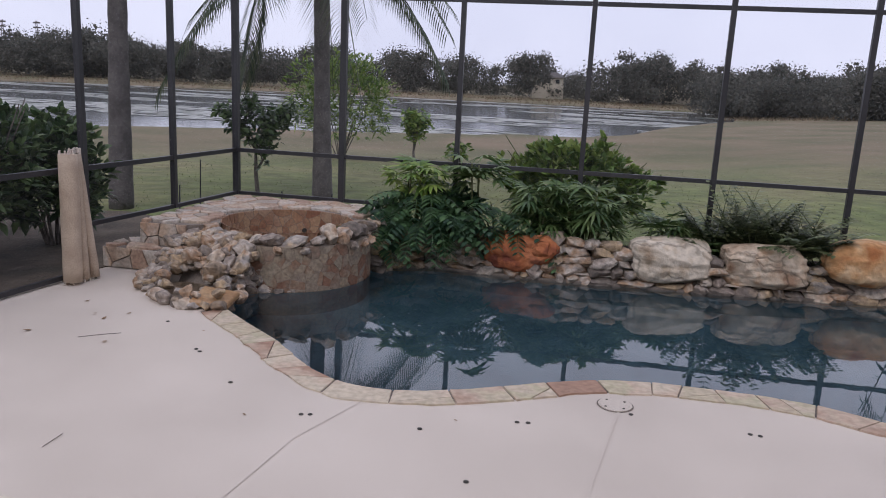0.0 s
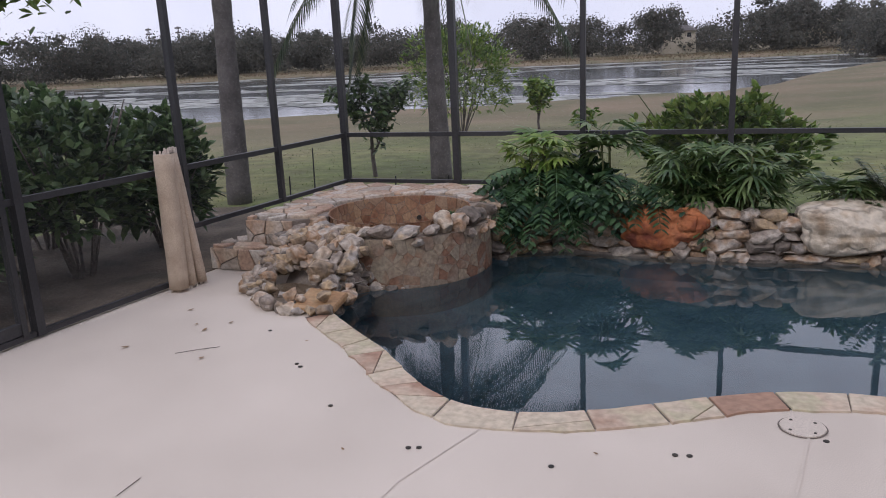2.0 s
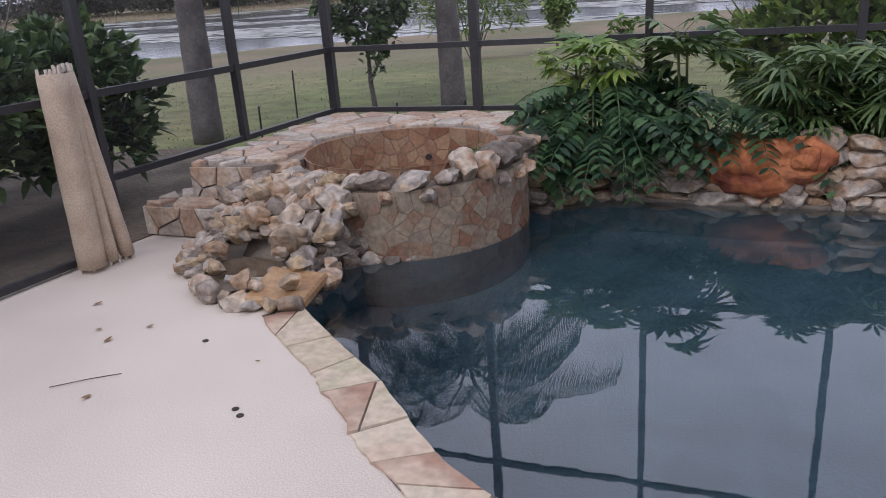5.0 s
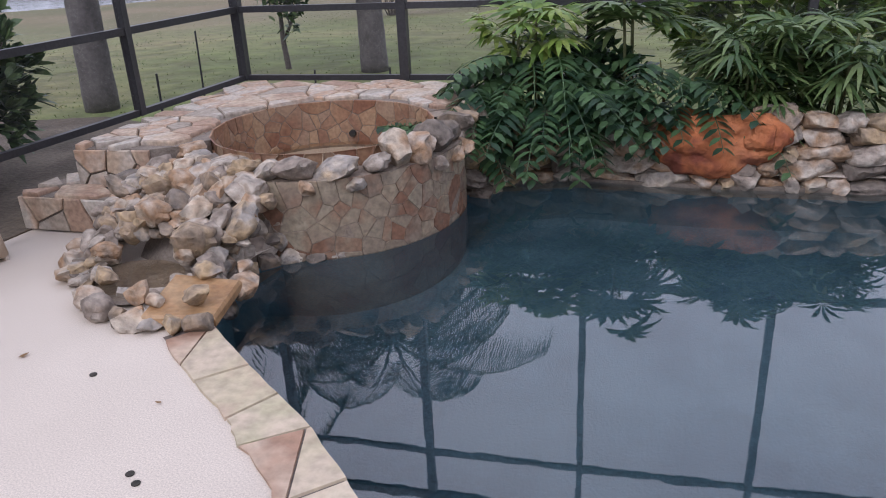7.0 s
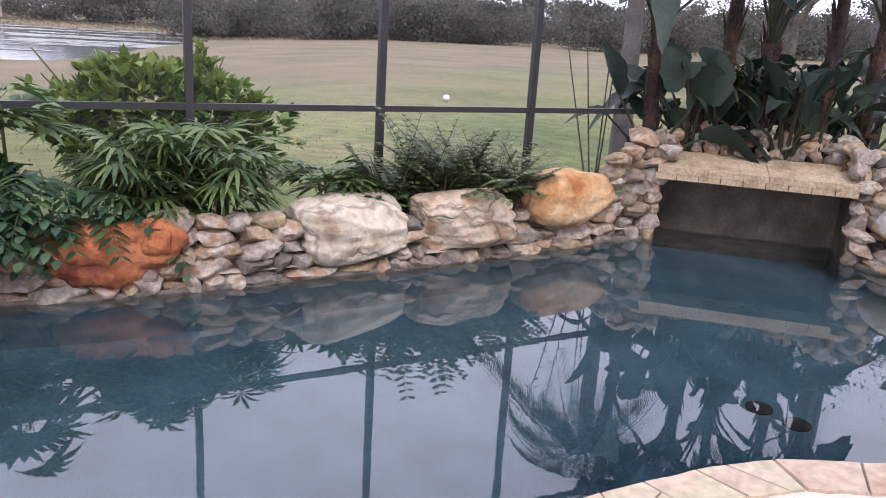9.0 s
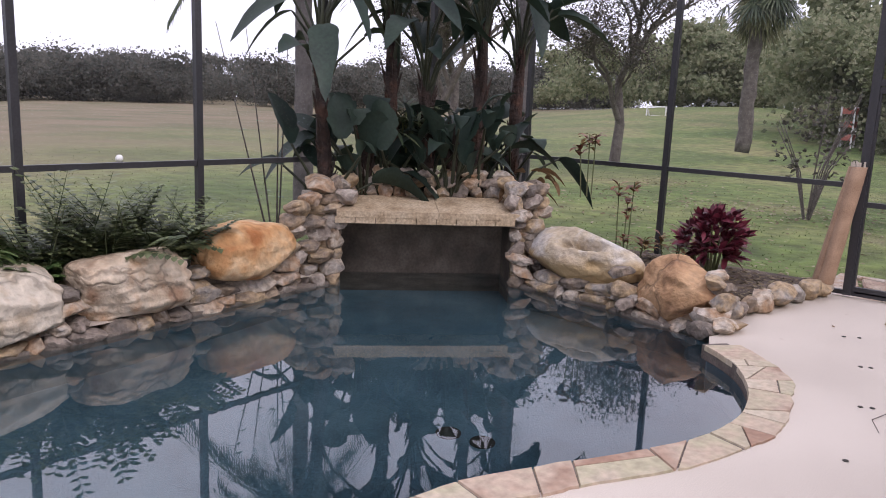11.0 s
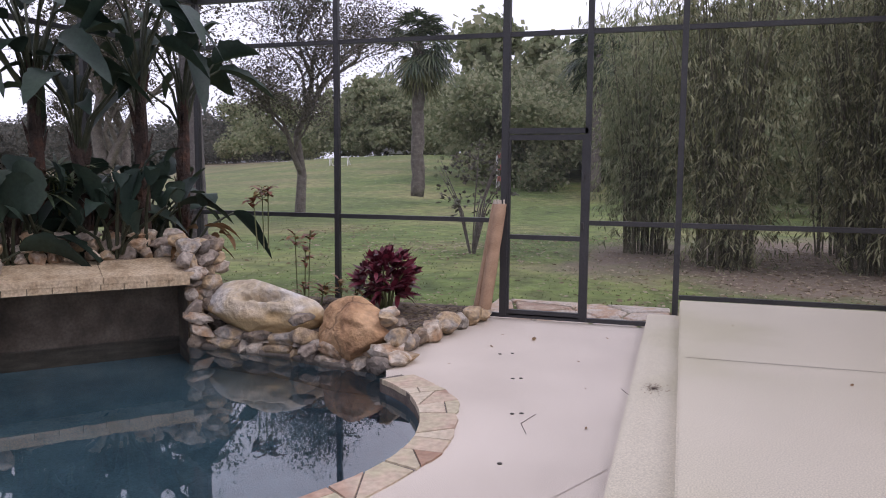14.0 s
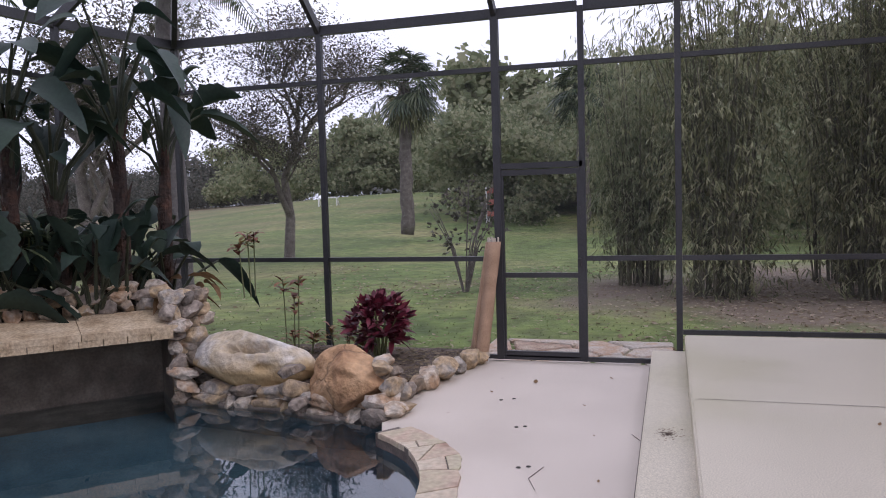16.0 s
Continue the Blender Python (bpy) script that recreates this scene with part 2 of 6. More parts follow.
L_RED = leafmat("dark_red_leaf", [(0.05, 0.008, 0.014), (0.11, 0.015, 0.03), (0.19, 0.03, 0.05)], 0.45)
L_TI = leafmat("orange_red_leaf", [(0.14, 0.05, 0.03), (0.26, 0.10, 0.06), (0.20, 0.13, 0.05)], 0.5)
L_REED = leafmat("dry_reed", [(0.13, 0.095, 0.06), (0.19, 0.14, 0.09), (0.22, 0.18, 0.11)], 0.9)
L_LITTER = leafmat("dry_lawn_leaf", [(0.20, 0.15, 0.095), (0.31, 0.25, 0.17), (0.42, 0.35, 0.26)], 0.9, 0.4)
L_TURF = leafmat("lawn_blade", [(0.07, 0.105, 0.025), (0.125, 0.165, 0.045), (0.22, 0.22, 0.09)], 0.7)
L_PAD = leafmat("lily_pad_leaf", [(0.12, 0.13, 0.09), (0.24, 0.25, 0.20), (0.38, 0.38, 0.34)], 0.4, 0.05)


L_BOP.node_tree.nodes["Principled BSDF"].inputs["Specular IOR Level"].default_value = 0.3


def glassy(name, color, ior, rough, wave, wscale, mixfac=None):
    m = bpy.data.materials.new(name)
    m.use_nodes = True
    n, l = m.node_tree.nodes, m.node_tree.links
    b = n["Principled BSDF"]
    b.inputs["Base Color"].default_value = (*color, 1)
    b.inputs["Roughness"].default_value, b.inputs["IOR"].default_value = rough, ior
    b.inputs["Transmission Weight"].default_value = 1.0
    geo, ns, bp = n.new("ShaderNodeNewGeometry"), n.new("ShaderNodeTexNoise"), n.new("ShaderNodeBump")
    ns.inputs["Scale"].default_value, ns.inputs["Detail"].default_value = wscale, 2
    bp.inputs["Strength"].default_value, bp.inputs["Distance"].default_value = wave, 0.01
    l.new(geo.outputs["Position"], ns.inputs["Vector"])
    l.new(ns.outputs["Fac"], bp.inputs["Height"])
    l.new(bp.outputs["Normal"], b.inputs["Normal"])
    return m


WATER = glassy("pool_water", (0.55, 0.72, 0.84), 1.85, 0.0, 0.028, 7.0)
SPAWATER = glassy("spa_water", (0.80, 0.72, 0.60), 1.33, 0.0, 0.08, 9.0)
LAKE = mat("lake_water", [(0.10, 0.11, 0.11), (0.16, 0.17, 0.17)], 0.10, 0.05, 0.8, 0.12, depth=0.1)
GLASS = glassy("window_glass", (0.9, 0.95, 0.95), 1.45, 0.0, 0.0, 1.0)
SCREEN = bpy.data.materials.new("insect_screen")
SCREEN.use_nodes = True
_n, _l = SCREEN.node_tree.nodes, SCREEN.node_tree.links
_n["Principled BSDF"].inputs["Base Color"].default_value = (0.05, 0.05, 0.055, 1)
_n["Principled BSDF"].inputs["Roughness"].default_value = 0.7
_t, _x = _n.new("ShaderNodeBsdfTransparent"), _n.new("ShaderNodeMixShader")
_x.inputs["Fac"].default_value = 0.16
_l.new(_t.outputs[0], _x.inputs[1])
_l.new(_n["Principled BSDF"].outputs[0], _x.inputs[2])
_l.new(_x.outputs[0], _n["Material Output"].inputs["Surface"])


# ---- building helpers ----
class Buf:
    """Vertices and faces of one mesh."""

    def __init__(self):
        self.v, self.f = [], []

    def face(self, *pts):
        k = len(self.v)
        self.v.extend([tuple(p) for p in pts])
        self.f.append(tuple(range(k, k + len(pts))))

    def box(self, x0, y0, z0, x1, y1, z1):
        k = len(self.v)
        self.v += [(x0, y0, z0), (x1, y0, z0), (x1, y1, z0), (x0, y1, z0), (x0, y0, z1), (x1, y0, z1), (x1, y1, z1), (x0, y1, z1)]
        self.f += [tuple(k + i for i in q) for q in ((3, 2, 1, 0), (4, 5, 6, 7), (0, 1, 5, 4), (1, 2, 6, 5), (2, 3, 7, 6), (3, 0, 4, 7))]

    def bar(self, a, b, w, d, up=(0, 0, 1)):
        """A square bar from a to b, w wide and d deep."""
        a, b = Vector(a), Vector(b)
        ax = (b - a).normalized()
        s = ax.cross(Vector(up))
        s = (s if s.length > 1e-3 else ax.cross(Vector((1, 0, 0)))).normalized()
        u = s.cross(ax).normalized()
        k = len(self.v)
        for p in (a, b):
            for i, j in ((-1, -1), (1, -1), (1, 1), (-1, 1)):
                self.v.append(tuple(p + s * (i * w / 2) + u * (j * d / 2)))
        self.f += [tuple(k + i for i in q) for q in ((0, 1, 2, 3), (7, 6, 5, 4), (0, 4, 5, 1), (1, 5, 6, 2), (2, 6, 7, 3), (3, 7, 4, 0))]

    def tube(self, pts, radii, n=8, cap=True):
        rings = []
        for i, p in enumerate(pts):
            p = Vector(p)
            q = Vector(pts[min(i + 1, len(pts) - 1)]) - Vector(pts[max(i - 1, 0)])
            q.normalize()
            s = q.cross(Vector((0.13, 0.99, 0.05))) if abs(q.y) < 0.95 else q.cross(Vector((1, 0, 0)))
            s.normalize()
            u = q.cross(s)
            k = len(self.v)
            for j in range(n):
                a = 2 * math.pi * j / n
                self.v.append(tuple(p + (s * math.cos(a) + u * math.sin(a)) * radii[i]))
            rings.append(k)
        for a, b in zip(rings, rings[1:]):
            for j in range(n):
                self.f.append((a + j, a + (j + 1) % n, b + (j + 1) % n, b + j))
        if cap:
            self.f.append(tuple(rings[-1] + j for j in range(n)))
            self.f.append(tuple(rings[0] + n - 1 - j for j in range(n)))

    def leaf(self, p, d, up, length, width, droop=0.3):
        """A pointed leaf from p along d, bending down."""
        p, d = Vector(p), Vector(d).normalized()
        s = d.cross(Vector(up))
        s = s.normalized() if s.length > 1e-3 else Vector((1, 0, 0))
        k = len(self.v)
        c = [p + d * (length * t) - Vector((0, 0, droop * length * t * t)) for t in (0, 0.35, 0.7, 1)]
        w = width / 2
        for q in (c[0], c[1] + s * w, c[1] - s * w, c[2] + s * (w * 0.8), c[2] - s * (w * 0.8), c[3]):
            self.v.append(tuple(q))
        self.f += [(k, k + 1, k + 2), (k + 1, k + 3, k + 4, k + 2), (k + 3, k + 5, k + 4)]

    def strip(self, p, d, up, length, width, droop):
        """A narrow leaflet of three faces."""
        p, d = Vector(p), Vector(d).normalized()
        s = d.cross(Vector(up))
        s = (s.normalized() if s.length > 1e-3 else Vector((1, 0, 0))) * (width / 2)
        m = p + d * (length * 0.5) - Vector((0, 0, droop * length * 0.25))
        e = p + d * length - Vector((0, 0, droop * length))
        k = len(self.v)
        for q in (p, m + s, m - s, e):
            self.v.append(tuple(q))
        self.f += [(k, k + 1, k + 2), (k + 1, k + 3, k + 2)]

    def paddle(self, p, d, length, width, droop, twist=0.0, nseg=7, fold=0.25):
        """A broad paddle leaf with a raised midrib and torn, folded halves."""
        p, d = Vector(p), Vector(d).normalized()
        s = d.cross(Vector((0, 0, 1)))
        s = s.normalized() if s.length > 1e-3 else Vector((1, 0, 0))
        s = Matrix.Rotation(twist, 3, d) @ s
        k = len(self.v)
        for i in range(nseg + 1):
            t = i / nseg
            c = p + d * (length * t) - Vector((0, 0, droop * length * t * t))
            w = width / 2 * (math.sin(math.pi * min(1, t ** 0.85 * 0.95 + 0.05)) ** 0.7) * random.uniform(0.84, 1.08)
            up = s.cross(d).normalized()
            for g in (-1, 0, 1):
                self.v.append(tuple(c + s * (g * w) + up * (abs(g) * w * fold)))
        for i in range(nseg):
            a = k + 3 * i
            self.f += [(a, a + 1, a + 4, a + 3), (a + 1, a + 2, a + 5, a + 4)]

    def pinnate(self, p, d, length, n, ll, lw, droop, hang=0.3, lift=0.0, stem=0.006, broad=False):
        """A feather leaf: a bending rachis with leaflets on both sides."""
        p, d = Vector(p), Vector(d).normalized()
        s = d.cross(Vector((0, 0, 1)))
        s = s.normalized() if s.length > 1e-3 else Vector((1, 0, 0))
        pts = [p + d * (length * t) - Vector((0, 0, droop * length * t * t)) for t in [i / 6 for i in range(7)]]
        self.tube(pts, [stem * (1.2 - 0.9 * i / 6) for i in range(7)], 3, False)
        for i in range(n):
            t = 0.12 + 0.88 * (i + 0.5) / n
            c = p + d * (length * t) - Vector((0, 0, droop * length * t * t))
            ax = (d - Vector((0, 0, 2 * droop * t))).normalized()
            l = ll * (0.55 + 0.45 * math.sin(math.pi * min(1.0, t + 0.15)))
            for g in (-1, 1):
                dd = (s * g + ax * 0.45 + Vector((0, 0, lift))).normalized()
                if broad:
                    self.leaf(c, dd, (0, 0, 1), l * random.uniform(0.85, 1.1), lw, hang)
                else:
                    self.strip(c, dd, (0, 0, 1), l * random.uniform(0.85, 1.1), lw, hang)

    def palmate(self, p, d, n, ll, lw, spread=1.1, droop=0.25):
        """A fan leaf: n blades round the tip of a stalk."""
        d = Vector(d).normalized()
        s = d.cross(Vector((0, 0, 1)))
        s = s.normalized() if s.length > 1e-3 else Vector((1, 0, 0))
        u = s.cross(d)
        for i in range(n):
            a = (i / max(1, n - 1) - 0.5) * 2 * spread * 1.4
            dd = d * math.cos(a) + s * math.sin(a) + u * random.uniform(-0.1, 0.15)
            self.leaf(p, dd, u, ll * random.uniform(0.8, 1.1), lw, droop)


def mesh_of(buf, name, smooth=False):
    me = bpy.data.meshes.new(name)
    if isinstance(buf, Buf):
        me.from_pydata(buf.v, [], buf.f)
    else:
        buf.to_mesh(me)
        buf.free()
    if smooth:
        me.polygons.foreach_set("use_smooth", [True] * len(me.polygons))
    me.update()
    return me


def part(name, buf, material, parent=None, label="", smooth=False):
    """One mesh object under a thing, a part, or a piece of the setting."""
    me = buf if isinstance(buf, bpy.types.Mesh) else mesh_of(buf, name, smooth)
    ob = new(name, me)
    if material and not me.materials:
        me.materials.append(material)
    ob.parent = parent
    return tagged(ob, label)


def thing(name, label, category, at=(0, 0, 0), rz=0, group="", kind=""):
    ob = new(name)
    ob.empty_display_size = 0.2
    ob.matrix_basis = pose(*at, 0, 0, rz)
    return tagged(ob, label, category, group, kind)


def solid(name, buf, material, label, category, kind="", smooth=False, group=""):
    ob = part(name, buf, material, None, label, smooth)
    return tagged(ob, label, category, group, kind)


def bevelled(x0, y0, z0, x1, y1, z1, r=0.01, seg=2):
    bm = bmesh.new()
    bmesh.ops.create_cube(bm, size=1.0, matrix=Matrix.Translation(((x0 + x1) / 2, (y0 + y1) / 2, (z0 + z1) / 2)) @ Matrix.Diagonal((x1 - x0, y1 - y0, z1 - z0, 1)))
    bmesh.ops.bevel(bm, geom=bm.edges[:], offset=r, segments=seg, affect="EDGES")
    return bm


def smooth01(x):
    x = max(0.0, min(1.0, x))
    return x * x * (3 - 2 * x)


def rock_mesh(seed, subdiv=2, rough=0.28, flat=1.0, facets=0, strata=0.0, cut=(0.30, 0.42), dents=(), box=2.0):
    """A lumpy stone of about one metre, cut by a few flat faces."""
    rng = random.Random(seed)
    bm = bmesh.new()
    bmesh.ops.create_icosphere(bm, subdivisions=subdiv, radius=0.5)
    off = Vector((rng.uniform(0, 90), rng.uniform(0, 90), rng.uniform(0, 90)))
    cuts = []
    for _ in range(facets):
        c = Vector((rng.gauss(0, 1), rng.gauss(0, 1), rng.gauss(0, 1))).normalized()
        cuts.append((c, rng.uniform(*cut)))
    for v in bm.verts:
        n = v.co.normalized()
        v.co = n * 0.5 / (abs(n.x) ** box + abs(n.y) ** box + abs(n.z) ** box) ** (1 / box)
        v.co *= 1 + rough * noise.noise(n * 1.3 + off) * 1.6 + rough * 0.5 * noise.noise(n * 3.4 + off) + rough * 0.22 * noise.noise(n * 8 + off)
        for c, h in cuts:
            over = v.co.dot(c) - h
            if over > 0:
                v.co -= c * over * 0.97
        if strata:
            zz = v.co.z + 0.05 * noise.noise(n * 2 + off)
            g = 1 + strata * (abs(math.sin(zz * 19 + off.x)) - 0.6) + strata * 1.5 * noise.noise(Vector((n.x * 2.5, n.y * 2.5, zz * 11)) + off)
            v.co.x *= g
            v.co.y *= g
        for c, rad, dep in dents:
            k = 1 - (n - Vector(c).normalized()).length / rad
            if k > 0:
                v.co *= 1 - dep * smooth01(k * 1.6)
        v.co.z *= flat
    me = mesh_of(bm, "stone", True)
    return me


STONES = [rock_mesh(s, 3, 0.26, 1.0, 10, cut=(0.27, 0.44), box=2.0 + 0.2 * (s % 5)) for s in range(10)]
for _m in STONES:
    _m.set_sharp_from_angle(angle=radians(44))
    _m.materials.append(ROCK)


def stone(parent, x, y, z, sx, sy, sz, rz, k=None, tilt=0.0, material=None, name="stone"):
    me = STONES[(k if k is not None else random.randrange(10)) % 10]
    ob = new(name, me)
    ob.matrix_basis = pose(x, y, z, random.uniform(-1, 1) * tilt, random.uniform(-1, 1) * tilt, rz) @ Matrix.Diagonal((sx, sy, sz, 1))
    ob.parent = parent
    return ob


def voronoi(w, h, n, seed, gap=0.012, even=0.72):
    """Crazy-paving cells over a w by h field: lists of 2D corners, shrunk by the joint."""
    rng = random.Random(seed)
    pts = []
    tries = 0
    rmin = even * math.sqrt(w * h / n)
    near = 3.3 * math.sqrt(w * h / n)
    while len(pts) < n and tries < 6000:
        q = (rng.uniform(0, w), rng.uniform(0, h))
        tries += 1
        if all((q[0] - a) ** 2 + (q[1] - b) ** 2 > rmin * rmin for a, b in pts):
            pts.append(q)
    cells = []
    for i, (px, py) in enumerate(pts):
        poly = [(0, 0), (w, 0), (w, h), (0, h)]
        for j, (qx, qy) in enumerate(pts):
            if i == j or (qx - px) ** 2 + (qy - py) ** 2 > near * near:
                continue
            mx, my, nx, ny = (px + qx) / 2, (py + qy) / 2, qx - px, qy - py
            ln = math.hypot(nx, ny)
            nx, ny = nx / ln, ny / ln
            mx, my = mx - nx * gap / 2, my - ny * gap / 2
            out = []
            for a, b in zip(poly, poly[1:] + poly[:1]):
                da, db = (a[0] - mx) * nx + (a[1] - my) * ny, (b[0] - mx) * nx + (b[1] - my) * ny
                if da <= 0:
                    out.append(a)
                if (da < 0) != (db < 0) and abs(da - db) > 1e-9:
                    t = da / (da - db)
                    out.append((a[0] + t * (b[0] - a[0]), a[1] + t * (b[1] - a[1])))
            poly = out
            if len(poly) < 3:
                break
        if len(poly) >= 3:
            cells.append(poly)
    return cells


def slab(poly3, normals, thick, rim=0.06):
    """A thin stone: top corners pushed out along the normals, with a chamfered rim."""
    n = len(poly3)
    b = Buf()
    c = sum((Vector(p) for p in poly3), Vector()) / n
    lo = [Vector(p) for p in poly3]
    mid = [Vector(p) + Vector(q) * (thick * 0.7) for p, q in zip(poly3, normals)]
    hi = [m.lerp(c + Vector(q) * (thick * 0.7), rim) + Vector(q) * (thick * 0.3) for m, q in zip(mid, normals)]
    b.v = [tuple(p) for p in lo + mid + hi]
    for i in range(n):
        j = (i + 1) % n
        b.f += [(i, j, n + j, n + i), (n + i, n + j, 2 * n + j, 2 * n + i)]
    b.f.append(tuple(2 * n + i for i in range(n)))
    return b


def inside(p, poly):
    x, y = p
    r = False
    for (x0, y0), (x1, y1) in zip(poly, poly[1:] + poly[:1]):
        if (y0 > y) != (y1 > y) and x < (x1 - x0) * (y - y0) / (y1 - y0) + x0:
            r = not r
    return r


def smooth_line(pts, step, closed=False):
    """A smooth curve through points (Catmull-Rom), sampled evenly."""
    out = []
    n = len(pts)
    for i in range(n if closed else n - 1):
        g = (lambda k: pts[k % n]) if closed else (lambda k: pts[max(0, min(n - 1, k))])
        a, b, c, d = (Vector(g(i + k)) for k in (-1, 0, 1, 2))
        for s in range(12):
            t = s / 12
            out.append(0.5 * (2 * b + (c - a) * t + (2 * a - 5 * b + 4 * c - d) * t * t + (3 * b - 3 * c + d - a) * t ** 3))
    out.append(Vector(pts[0] if closed else pts[-1]))
    res, left = [out[0]], step
    for p, q in zip(out, out[1:]):
        ln = (q - p).length
        done = 0.0
        while ln - done >= left:
            done += left
            res.append(p.lerp(q, done / ln))
            left = step
        left -= ln - done
    return res

# ---- ground, lake and deck ----
CX, CY = 3.0, 3.0
DECK_RECT = (-2.3, -7.0, 10.60, 9.05)


def ground_z(x, y):
    dx, dy = x - CX, y - CY
    r, az = math.hypot(dx, dy), math.degrees(math.atan2(dx, dy))
    lakeward = 1 - smooth01((az - 4) / 20) if az > -90 else 0.0
    far = 1 - smooth01((r - 175) / 25) * 0.35
    z = -0.12 - 1.05 * lakeward * smooth01((r - 12) / 24) * far
    shore = 44 + 8 * smooth01((az + 20) / 25) + 45 * smooth01((az - 0) / 12) + 3.5 * noise.noise(Vector((x * 0.05, y * 0.05, 3)))
    z -= 0.9 * lakeward * smooth01((r - shore) / 8) * (1 - smooth01((r - 165 - 8 * noise.noise(Vector((x * 0.03, y * 0.03, 7)))) / 8))
    rise = smooth01((az - 42) / 30)
    z += rise * 2.9 * smooth01((r - 26) / 60)
    z += 0.9 * smooth01((r - 60) / 140) * smooth01((az - 18) / 15) * (1 - rise)
    return z + 0.05 * noise.noise(Vector((x * 0.2, y * 0.2, 0))) * smooth01((r - 8) / 6)


def build_ground():
    b = Buf()
    radii = [0.0, 2, 4, 5, 5.5, 6, 6.3, 6.6, 6.9, 7.2, 7.5, 7.8, 8.1, 8.4, 8.7, 9, 9.5, 10, 10.5, 11, 12, 13, 15, 17, 20, 23, 26, 29, 32, 35, 38, 41, 44, 47, 50, 54, 58, 63, 68, 74, 80, 88, 96, 105, 115, 125, 135, 145, 155, 162, 168, 174, 180, 190, 205, 230, 280, 400, 800, 2500]
    n = 288
    for r in radii:
        for k in range(n):
            a = 2 * math.pi * k / n
            x, y = CX + r * math.sin(a), CY + r * math.cos(a)
            z = ground_z(x, y)
            if -2.2 < x < 10.55 and -6.9 < y < 8.9:
                z = -2.0
            b.v.append((x, y, z))
    for i in range(len(radii) - 1):
        for k in range(n):
            b.f.append((i * n + k, (i + 1) * n + k, (i + 1) * n + (k + 1) % n, i * n + (k + 1) % n))
    return solid("ground", b, GROUNDM, "mown green lawn turning to dry brown grass by the lake", "ground", "structure", True)


# lawn: green near by, drier and browner towards the lake
GROUNDM = mat("lawn_and_dry_grass", [(0.085, 0.13, 0.03), (0.135, 0.178, 0.046), (0.22, 0.21, 0.085)], 0.95, 0.22, 2.6, 0.7, depth=0.08, grains=(0.55, 1.3))
gn, gl = GROUNDM.node_tree.nodes, GROUNDM.node_tree.links
gp = gn.new("ShaderNodeNewGeometry")
gs = gn.new("ShaderNodeSeparateXYZ")
gl.new(gp.outputs["Position"], gs.inputs[0])
gadd = gn.new("ShaderNodeMath")
gadd.operation = "MULTIPLY_ADD"
gl.new(gs.outputs["X"], gadd.inputs[0])
gadd.inputs[1].default_value = -0.3
gl.new(gs.outputs["Y"], gadd.inputs[2])
gno = gn.new("ShaderNodeTexNoise")
gno.inputs["Scale"].default_value, gno.inputs["Detail"].default_value = 0.10, 5
gl.new(gp.outputs["Position"], gno.inputs["Vector"])
gm2 = gn.new("ShaderNodeMath")
gm2.operation = "MULTIPLY_ADD"
gl.new(gno.outputs["Fac"], gm2.inputs[0])
gm2.inputs[1].default_value = 34
gl.new(gadd.outputs[0], gm2.inputs[2])
gr = gn.new("ShaderNodeMapRange")
gr.inputs["From Min"].default_value, gr.inputs["From Max"].default_value = 20, 54
gl.new(gm2.outputs[0], gr.inputs["Value"])
gmix = gn.new("ShaderNodeMixRGB")
gsrc = gn["Principled BSDF"].inputs["Base Color"].links[0].from_socket
gl.new(gr.outputs["Result"], gmix.inputs["Fac"])
gl.new(gsrc, gmix.inputs[1])
gdry, gdr = gn.new("ShaderNodeTexNoise"), gn.new("ShaderNodeValToRGB")
gdry.inputs["Scale"].default_value, gdry.inputs["Detail"].default_value = 0.16, 8
gl.new(gp.outputs["Position"], gdry.inputs["Vector"])
gdr.color_ramp.elements[0].position, gdr.color_ramp.elements[0].color = 0.36, (0.115, 0.108, 0.048, 1)
gdr.color_ramp.elements[1].position, gdr.color_ramp.elements[1].color = 0.64, (0.20, 0.148, 0.09, 1)
gl.new(gdry.outputs["Fac"], gdr.inputs["Fac"])
gl.new(gdr.outputs["Color"], gmix.inputs[2])
gl.new(gmix.outputs["Color"], gn["Principled BSDF"].inputs["Base Color"])
# bare dirt with litter under the bamboo
dst = gn.new("ShaderNodeVectorMath")
dst.operation = "DISTANCE"
gl.new(gp.outputs["Position"], dst.inputs[0])
dst.inputs[1].default_value = (18.2, -1.2, 0.0)
dno = gn.new("ShaderNodeTexNoise")
dno.inputs["Scale"].default_value, dno.inputs["Detail"].default_value = 0.6, 6
gl.new(gp.outputs["Position"], dno.inputs["Vector"])
dad = gn.new("ShaderNodeMath")
dad.operation = "MULTIPLY_ADD"
gl.new(dno.outputs["Fac"], dad.inputs[0])
dad.inputs[1].default_value = 6.0
gl.new(dst.outputs["Value"], dad.inputs[2])
dra = gn.new("ShaderNodeMapRange")
dra.inputs["From Min"].default_value, dra.inputs["From Max"].default_value = 7.6, 9.4
dra.inputs["To Min"].default_value, dra.inputs["To Max"].default_value = 0.9, 0.0
gl.new(dad.outputs[0], dra.inputs["Value"])
dmx = gn.new("ShaderNodeMixRGB")
gl.new(dra.outputs["Result"], dmx.inputs["Fac"])
gl.new(gmix.outputs["Color"], dmx.inputs[1])
dmx.inputs[2].default_value = (0.19, 0.14, 0.11, 1)
gl.new(dmx.outputs["Color"], gn["Principled BSDF"].inputs["Base Color"])
build_ground()

lk = Buf()
lk.face((-260, 20, -1.62), (140, 20, -1.62), (140, 230, -1.62), (-260, 230, -1.62))
solid("water_lake", lk, LAKE, "grey shallow lake reflecting the overcast sky", "lake", "structure")

